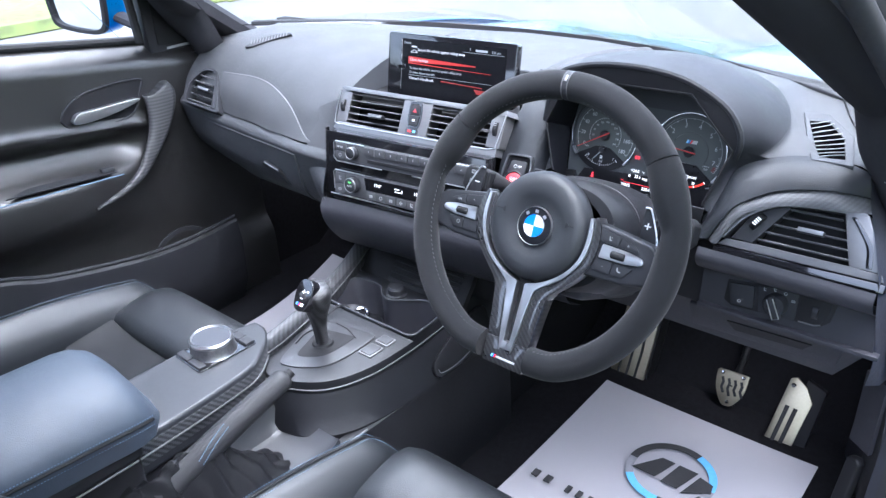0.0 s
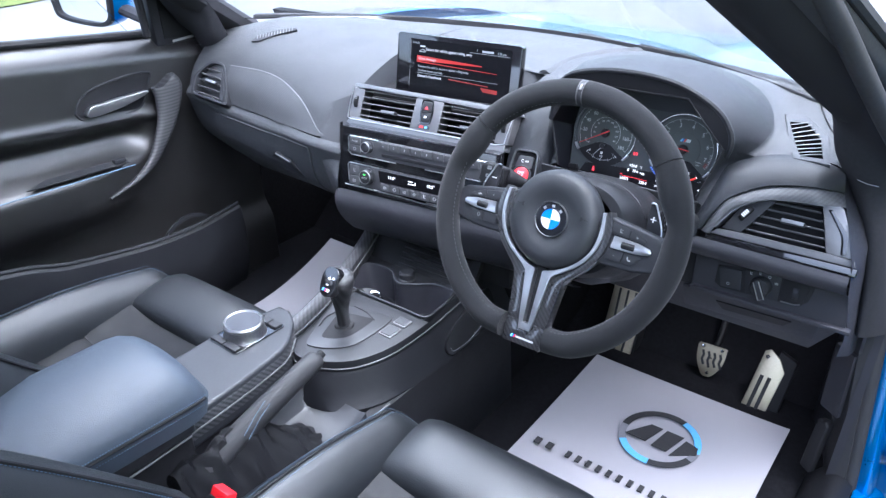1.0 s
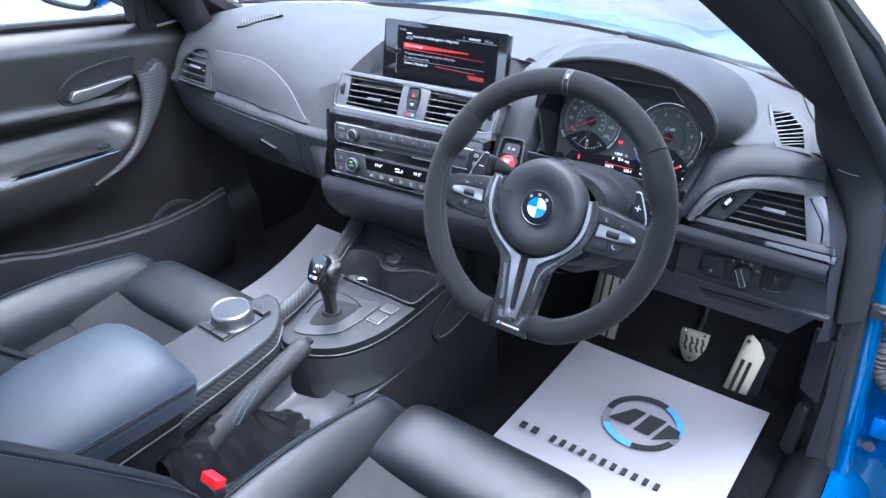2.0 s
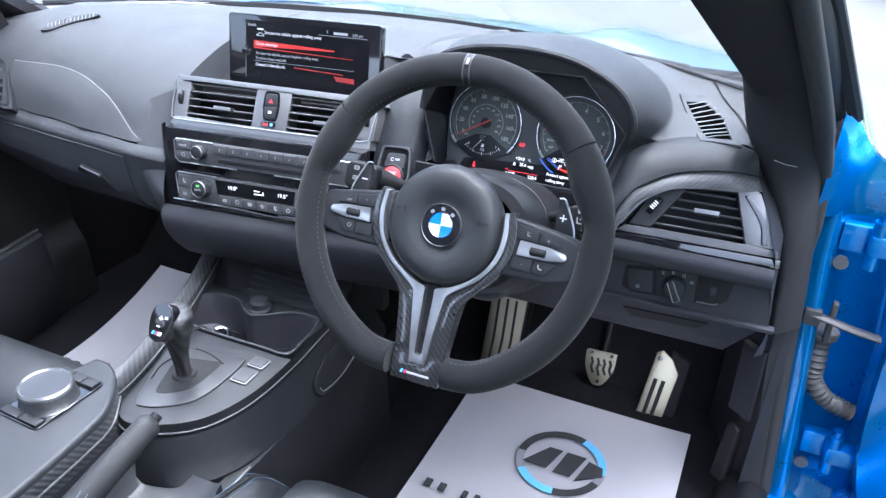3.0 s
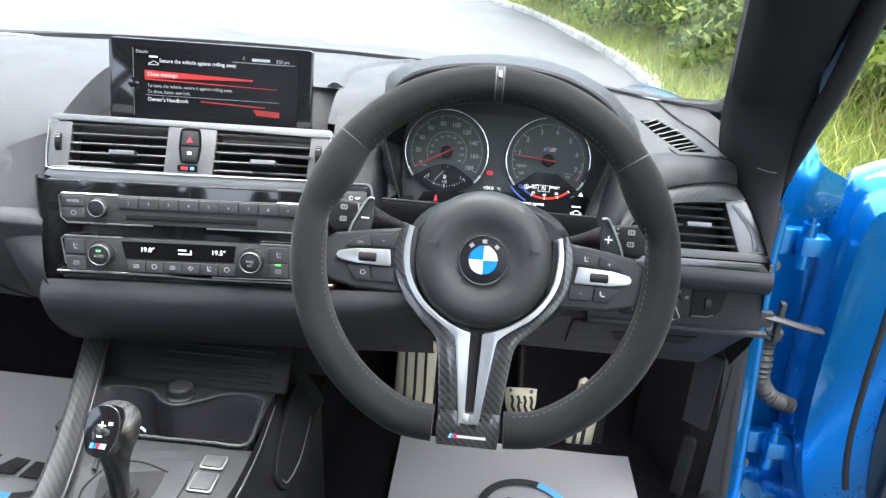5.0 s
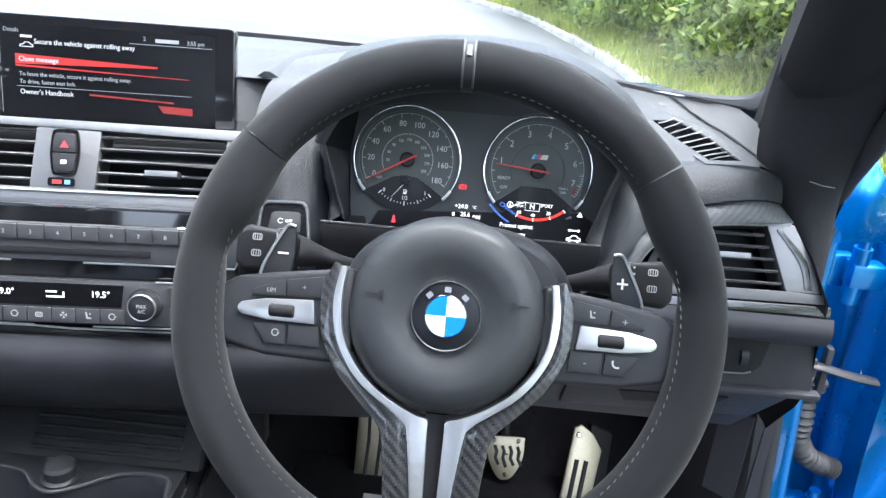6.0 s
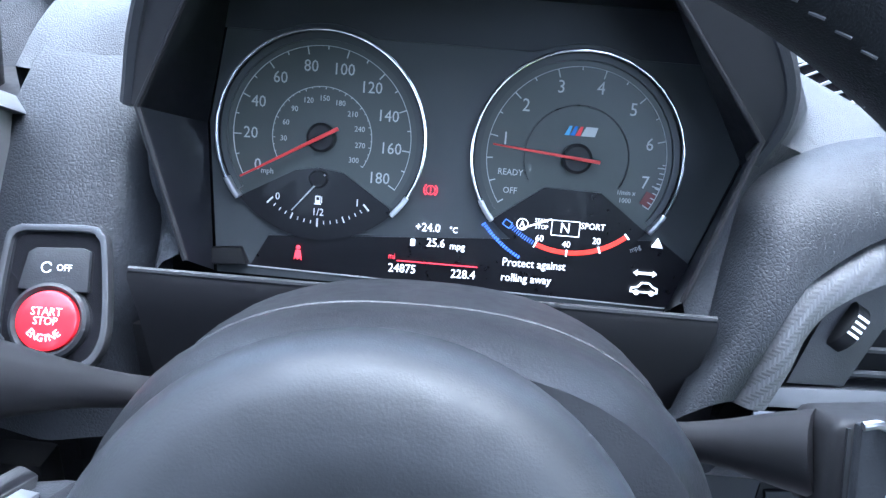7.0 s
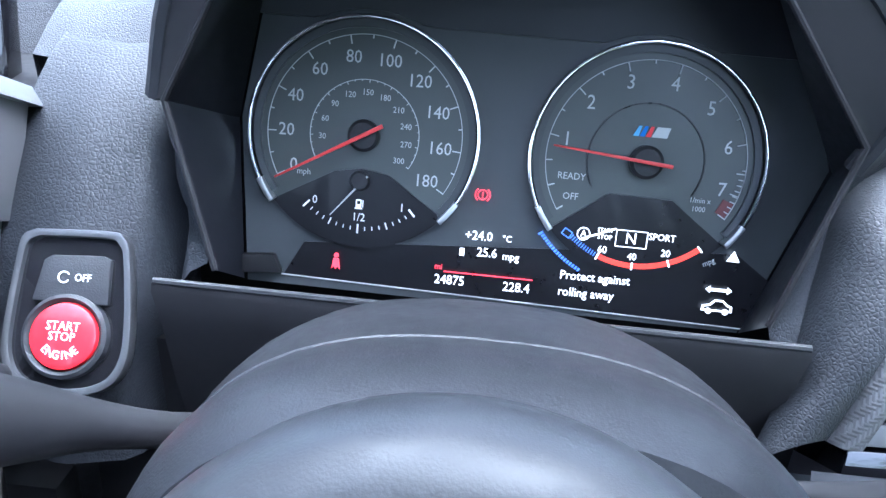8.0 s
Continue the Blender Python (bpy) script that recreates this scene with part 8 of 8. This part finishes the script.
# frame: x along the door from its hinge edge, y up, z towards the cabin
ddoor = thing("driver_door", Matrix.Translation(DO + Vector((0.3, -0.1, 0.25))), "open blue driver's door with black inner card", "car door", "car doors")
edge = [(0.90, 0.835), (0.25, 0.842), (0.09, 0.832), (0.025, 0.812), (-0.002, 0.77), (-0.006, 0.60), (0.0, 0.40), (0.030, 0.28), (0.08, 0.235), (0.90, 0.225)]
eo = smooth2(edge, 60)
secs = []
for g, z in ((0.012, -0.090), (0.0, -0.082), (0.0, -0.050), (0.004, -0.030), (0.018, -0.016), (0.022, 0.020), (0.030, 0.040), (0.050, 0.046)):
    secs.append([(max(x, x + g) if x < 0.85 else x, y - g * (1 if y > 0.55 else -1) * 0.8, z) for x, y in eo])
part("door_shell", loft(secs, wrap=True, caps=True), M_paint, ddoor, "blue painted door shell", m=DM)
part("door_card", shell(16, 24, lambda u, v: (0.112 + 0.06 * abs(2 * v - 0.85) ** 2 + 0.70 * u, 0.27 + 0.565 * v, 0.052 + 0.022 * min(1, u * 9) + 0.012 * math.sin(math.pi * v) - 0.012 * math.exp(-((v - 0.36) / 0.012) ** 2)), (0, 0, -0.03)), M_door, ddoor, "black inner door card", m=DM)
part("lower_card", shell(10, 8, lambda u, v: (0.135 + 0.66 * u, 0.275 + 0.19 * v, 0.086 + 0.010 * math.sin(math.pi * v)), (0, 0, -0.02)), M_lower, ddoor, "grey lower door panel", m=DM)
for y in (0.630, 0.572):
    part("bolt", moved(lathe([(0, 0.004), (0.005, 0.0035), (0.007, 0)], 14), DM @ Matrix.Translation((0.010, y, -0.025)) @ Matrix.Rotation(radians(-75), 4, "Y")), M_chrome, ddoor)
part("seal_strip", tube([(x + 0.088, y - (0.03 if y > 0.55 else -0.03), 0.045) for x, y in eo[20:44]], 0.005, 8), M_rubber, ddoor, m=DM)
part("sill_trim", box((0.52, 0.843, -0.02), (0.66, 0.012, 0.09), 0.004, m=DM), M_rubber, ddoor)
solo("door_sill", shell(4, 12, lambda u, v: (0.408 + 0.07 * u, 0.34 - 1.30 * v, 0.30 - 0.05 * u ** 3), (0, 0, -0.10)), M_paint, "blue painted door sill below the aperture", "sill", kind="structure")
solo("sill_trim", shell(6, 12, lambda u, v: (0.335 + 0.071 * u, 0.335 - 1.30 * v, 0.268 + 0.052 * math.sin(math.pi * 0.5 * min(1, u * 1.5)) - 0.012 * max(0, u - 0.8) * 5), (0, 0, -0.06)), M_tunnel, "black plastic sill trim inside the door", "trim", kind="structure")

# ---- front of the car ----
bonnet = thing("bonnet", (CX, 1.2, 0.70), "glossy blue car bonnet with raised centre", "bonnet")


def hood_f(u, v):
    x = (u - 0.5) * 2
    y0 = 0.685 - 0.20 * abs(x) ** 2.2
    y = y0 + (1.02 + 0.2 * abs(x) ** 2.2) * v
    bulge = 0.018 * math.exp(-((abs(x) - 0.45) / 0.10) ** 2)
    return (CX + 0.70 * x, y, 0.842 - 0.06 * v - 0.16 * v ** 2.6 - 0.035 * abs(x) ** 4 + bulge * (1 - 0.4 * v))


part("panel", shell(40, 30, hood_f, (0, 0, -0.012)), M_paint, bonnet, "glossy blue painted panel")
for sg, nm in ((1, "front_wing"), (-1, "front_wing")):
    def wing(u, v, sg=sg):
        y = 0.56 + 1.13 * u
        a = v * math.pi / 2
        return (CX + sg * (0.705 + 0.155 * math.sin(a)), y, 0.50 + (0.330 - 0.06 * u - 0.12 * u ** 3) * math.cos(a) ** 0.8)
    solo("front_wing", shell(14, 14, wing, (-sg * 0.01, 0, -0.005)), M_paint, "blue painted front wing of the car", "wing", "front wings")
cowl = thing("scuttle", (CX, 0.60, 0.84), "black plastic scuttle panel below the windscreen", "scuttle")
part("panel", surf(30, 4, lambda u, v: (CX + (2 * u - 1) * 0.66, 0.610 - 0.265 * abs(2 * u - 1) ** 2.2 + (0.085 - 0.01) * v, 0.866 - 0.016 * v)), M_rubber, cowl)
for pts in (((-0.298, .622, .885), (-0.12, .600, .873), (0.16, .560, .856)), ((-0.765, .470, .888), (-0.624, .534, .874), (-0.35, .660, .852))):
    wp = thing("wiper", pts[0], "dark grey windscreen wiper arm with blade", "wiper", "windscreen wipers")
    line = cr(pts, 14)
    part("blade", tube(line, [0.003] + [0.0055] * 12 + [0.004], 8, flat=1.3), M_slat, wp)
    part("arm", tube([p + Vector((0, 0.028, 0.002)) for p in line[5:]], [0.003 + 0.0003 * k for k in range(9)], 8), M_black, wp)

# ---- verge, kerb and hedge ----
kerb = thing("kerb", (1.3, 4.0, 0.0), "weathered grey kerb stones along the verge", "kerb")
acc, last = 0.0, 0
stones = []
for i in range(1, len(EDGE)):
    acc += (EDGE[i] - EDGE[i - 1]).length
length = acc
fine = cr([tuple(p) for p in EDGE], 1200)
cum = [0.0]
for i in range(1, 1200):
    cum.append(cum[-1] + (fine[i] - fine[i - 1]).length)


def at_len(s):
    k = int(np.searchsorted(cum, s))
    k = min(max(k, 1), 1199)
    f = (s - cum[k - 1]) / max(1e-6, cum[k] - cum[k - 1])
    d = (fine[k] - fine[k - 1]).normalized()
    return fine[k - 1].lerp(fine[k], f), d


stone_me = None
s0 = 34.0
while s0 < 66:
    p, d = at_len(s0 + 0.45)
    if stone_me is None:
        bm = box((0, 0, -0.02), (0.13, 0.892, 0.20), 0.025, 3)
        for v in bm.verts:
            v.co += Vector((noise.noise(v.co * 9) * 0.012, 0, noise.noise(v.co * 7 + Vector((3, 1, 2))) * 0.012))
        ob = new("kerb_stone", bpy.data.meshes.new("kerb_stone"))
        finish(ob, bm, M_kerb)
        stone_me = ob.data
    else:
        ob = new("kerb_stone", stone_me)
    ob.parent = kerb
    side = Vector((d.y, -d.x, 0))
    m = Matrix((side, d, Vector((0, 0, 1)))).transposed().to_4x4()
    m.translation = p + side * (0.065 + random.uniform(-0.01, 0.012)) + Vector((0, 0, 0.0 + random.uniform(-0.012, 0.008)))
    ob.matrix_basis = WM[kerb].inverted() @ m
    s0 += 0.90


def bank(w, s):
    return 0.075 + 0.03 * w + 0.30 * max(0, w - 1.3) * min(1, 0.4 + 0.25 * max(0, w - 1.3)) + 0.05 * noise.noise(Vector((w * 0.7, s * 0.4, 0)))


secs = []
for s in np.linspace(20, cum[-1] - 1, 120):
    p, d = at_len(s)
    side = Vector((d.y, -d.x, 0))
    secs.append([p + side * w + Vector((0, 0, bank(w, s))) for w in (0.11, 0.3, 0.7, 1.2, 1.8, 2.6, 3.6, 5, 8, 14)])
solo("verge", loft(secs), M_soil, "grassy roadside bank behind the kerb", "verge", kind="structure")
# far side of the road
secs = []
for i in range(len(EDGE)):
    p, side = edge_frame(i)
    secs.append([(p.x - side.x * w, p.y - side.y * w, z) for w, z in ((8.2, 0.01), (8.25, 0.10), (8.8, 0.11), (12, 0.3), (22, 0.6))])
solo("verge_far", loft(secs), M_soil, "grassy bank across the road", "verge", kind="structure")


def leaf_mat(name, a, b_, rough=0.55):
    m = bpy.data.materials.new(name)
    m.use_nodes = True
    nt = m.node_tree
    p = nt.nodes["Principled BSDF"]
    g = nt.nodes.new("ShaderNodeNewGeometry")
    mx = nt.nodes.new("ShaderNodeMix")
    mx.data_type = "RGBA"
    mx.inputs["A"].default_value, mx.inputs["B"].default_value = (*a, 1), (*b_, 1)
    nt.links.new(g.outputs["Random Per Island"], mx.inputs["Factor"])
    nt.links.new(mx.outputs["Result"], p.inputs["Base Color"])
    p.inputs["Roughness"].default_value = rough
    p.inputs["Transmission Weight"].default_value = 0.0
    tr = nt.nodes.new("ShaderNodeBsdfTranslucent")
    nt.links.new(mx.outputs["Result"], tr.inputs["Color"])
    ms = nt.nodes.new("ShaderNodeMixShader")
    ms.inputs[0].default_value = 0.4
    nt.links.new(p.outputs[0], ms.inputs[1])
    nt.links.new(tr.outputs[0], ms.inputs[2])
    nt.links.new(ms.outputs[0], nt.nodes["Material Output"].inputs["Surface"])
    return m


M_grass = leaf_mat("grass_blade", (0.17, 0.24, 0.03), (0.36, 0.37, 0.09))
M_leaf = leaf_mat("hedge_leaf", (0.04, 0.085, 0.016), (0.24, 0.30, 0.055))
M_straw = leaf_mat("dry_stalk", (0.22, 0.19, 0.08), (0.36, 0.31, 0.15))
M_bark = mat("bark", (0.09, 0.07, 0.05), 0.9, var=0.3)
rng = np.random.default_rng(7)


def stuff(name, verts, faces, material, label, category, base):
    me = bpy.data.meshes.new(name)
    me.from_pydata([tuple(v) for v in np.asarray(verts) - np.array(base)], [], faces)
    me.materials.append(material)
    ob = new(name, me)
    ob.location = base
    return tagged(ob, label, category, kind="stuff")


def blades(n, w0, w1, s_lo, s_hi, h0, h1, width):
    v, f = [], []
    for i in range(n):
        s = rng.uniform(s_lo, s_hi)
        w = w0 + (w1 - w0) * rng.uniform() ** 1.3
        p, d = at_len(s)
        side = Vector((d.y, -d.x, 0))
        c = p + side * w + Vector((0, 0, bank(w, s)))
        h = rng.uniform(h0, h1) * (0.6 + 0.5 * min(1, w))
        a = rng.uniform(0, 6.283)
        t = Vector((math.cos(a), math.sin(a), 0)) * width
        l = Vector((rng.normal(), rng.normal(), 0)) * h * 0.5
        k = len(v)
        v += [c - t, c + t, c + t * 0.7 + l * 0.4 + Vector((0, 0, h * 0.6)), c - t * 0.7 + l * 0.4 + Vector((0, 0, h * 0.6)), c + l + Vector((0, 0, h))]
        f += [(k, k + 1, k + 2, k + 3), (k + 3, k + 2, k + 4)]
    return v, f


v, f = blades(42000, 0.02, 3.2, 40, 66, 0.07, 0.26, 0.005)
stuff("grass", v, f, M_grass, "long yellow-green roadside grass", "grass", (2.0, 6.0, 0.0))
v, f = blades(4000, 0.7, 3.2, 40, 66, 0.3, 0.7, 0.003)
stuff("tall_grass", v, f, M_straw, "tall dry seeding grass stalks", "grass", (2.0, 6.0, 0.0))


def leaves(centers, per, spread, size):
    v, f = [], []
    for c, r in centers:
        for i in range(per):
            u = rng.normal(size=3)
            u /= np.linalg.norm(u)
            q = np.array(c) + u * r * rng.uniform(0.55, 1.08) * np.array([1, 1, 0.9])
            t = rng.normal(size=3)
            t /= np.linalg.norm(t)
            b2 = np.cross(t, u)
            b2 /= np.linalg.norm(b2) + 1e-9
            z = size * rng.uniform(0.6, 1.3)
            k = len(v)
            v += [q - t * z, q + b2 * z * 0.45, q + t * z, q - b2 * z * 0.45]
            f.append((k, k + 1, k + 2, k + 3))
    return v, f


def bush(x, y, h, clumps, per, size, label):
    base = Vector((x, y, 0.22))
    bu = thing("bush", base, label, "bush", "hedge bushes")
    cs = []
    for k in range(clumps):
        o = Vector((rng.normal() * 0.45 * h, rng.normal() * 0.45 * h, 0))
        z = rng.uniform(0.1, 1.0) * h
        cs.append((tuple(base + o * (1.15 - 0.6 * z / h) + Vector((0, 0, z))), h * rng.uniform(0.14, 0.26)))
    v, f = leaves(cs, per, 1.0, size)
    me = bpy.data.meshes.new("crown")
    me.from_pydata([tuple(Vector(q) - base) for q in v], [], f)
    me.materials.append(M_leaf)
    cr_ = new("crown", me)
    cr_.parent = bu
    WM[cr_] = WM[bu]
    st_ = [tube([base + Vector((0, 0, -0.05)), base.lerp(Vector(c), 0.5) + Vector((0, 0, 0.1)), Vector(c)], [0.025, 0.016, 0.006], 6) for c, r in cs[:7]]
    part("stem", join(*st_), M_bark, bu)


# the last six are added unseen beside the car to block low sky light
for x, y, h in ((2.35, 6.2, 1.2), (2.25, 7.4, 1.35), (2.05, 8.6, 1.4), (1.75, 9.9, 1.5), (1.25, 11.7, 1.7), (2.65, 5.0, 1.2), (2.95, 3.7, 1.1), (2.45, 10.2, 2.0), (3.1, 9.2, 2.3), (3.0, 7.9, 1.9), (3.5, 6.8, 2.2), (3.7, 5.6, 2.0), (4.2, 4.4, 2.3), (2.1, 12.2, 2.2), (1.5, 14.4, 2.4), (0.6, 16.8, 2.6), (4.4, 8.2, 3.0), (3.6, 11.4, 3.0), (-0.9, 19.2, 2.8), (3.9, 2.8, 3.0), (3.5, 1.2, 3.2), (3.6, -0.4, 3.4), (3.4, -2.0, 3.2), (3.6, -3.6, 3.4), (3.5, -5.2, 3.2)):
    bush(x, y, h, 30, 170, 0.05, "leafy green hedge bush on the bank")


def tree(x, y, h, label):
    base = Vector((x, y, 0.3))
    tr = thing("tree", base, label, "tree", "trees across the road")
    part("trunk", tube([base + Vector((0, 0, -0.3)), base + Vector((0.1, 0, h * 0.3)), base + Vector((0.0, 0.2, h * 0.6))], [0.22, 0.16, 0.08], 10), M_bark, tr)
    cs = []
    for k in range(40):
        u = rng.normal(size=3)
        u /= np.linalg.norm(u)
        cs.append((tuple(np.array(base) + np.array([0, 0, h * 0.62]) + u * h * 0.33 * rng.uniform(0.4, 1.0)), h * rng.uniform(0.07, 0.13)))
    for c, r in cs[:8]:
        part("limb", tube([base + Vector((0.05, 0.1, h * 0.4)), (base + Vector((0, 0, h * 0.4))).lerp(Vector(c), 0.6), Vector(c)], [0.07, 0.05, 0.02], 6), M_bark, tr)
    v, f = leaves(cs, 110, 1.0, 0.13)
    me = bpy.data.meshes.new("crown")
    me.from_pydata([tuple(Vector(q) - base) for q in v], [], f)
    me.materials.append(M_leaf)
    o = new("crown", me)
    o.parent = tr
    WM[o] = WM[tr]


for x, y, h in ((-16, 3, 7), (-15, 9, 8), (-17, -4, 7.5), (-14.5, -10, 6.5)):
    tree(x, y, h, "broad leafy tree across the road")
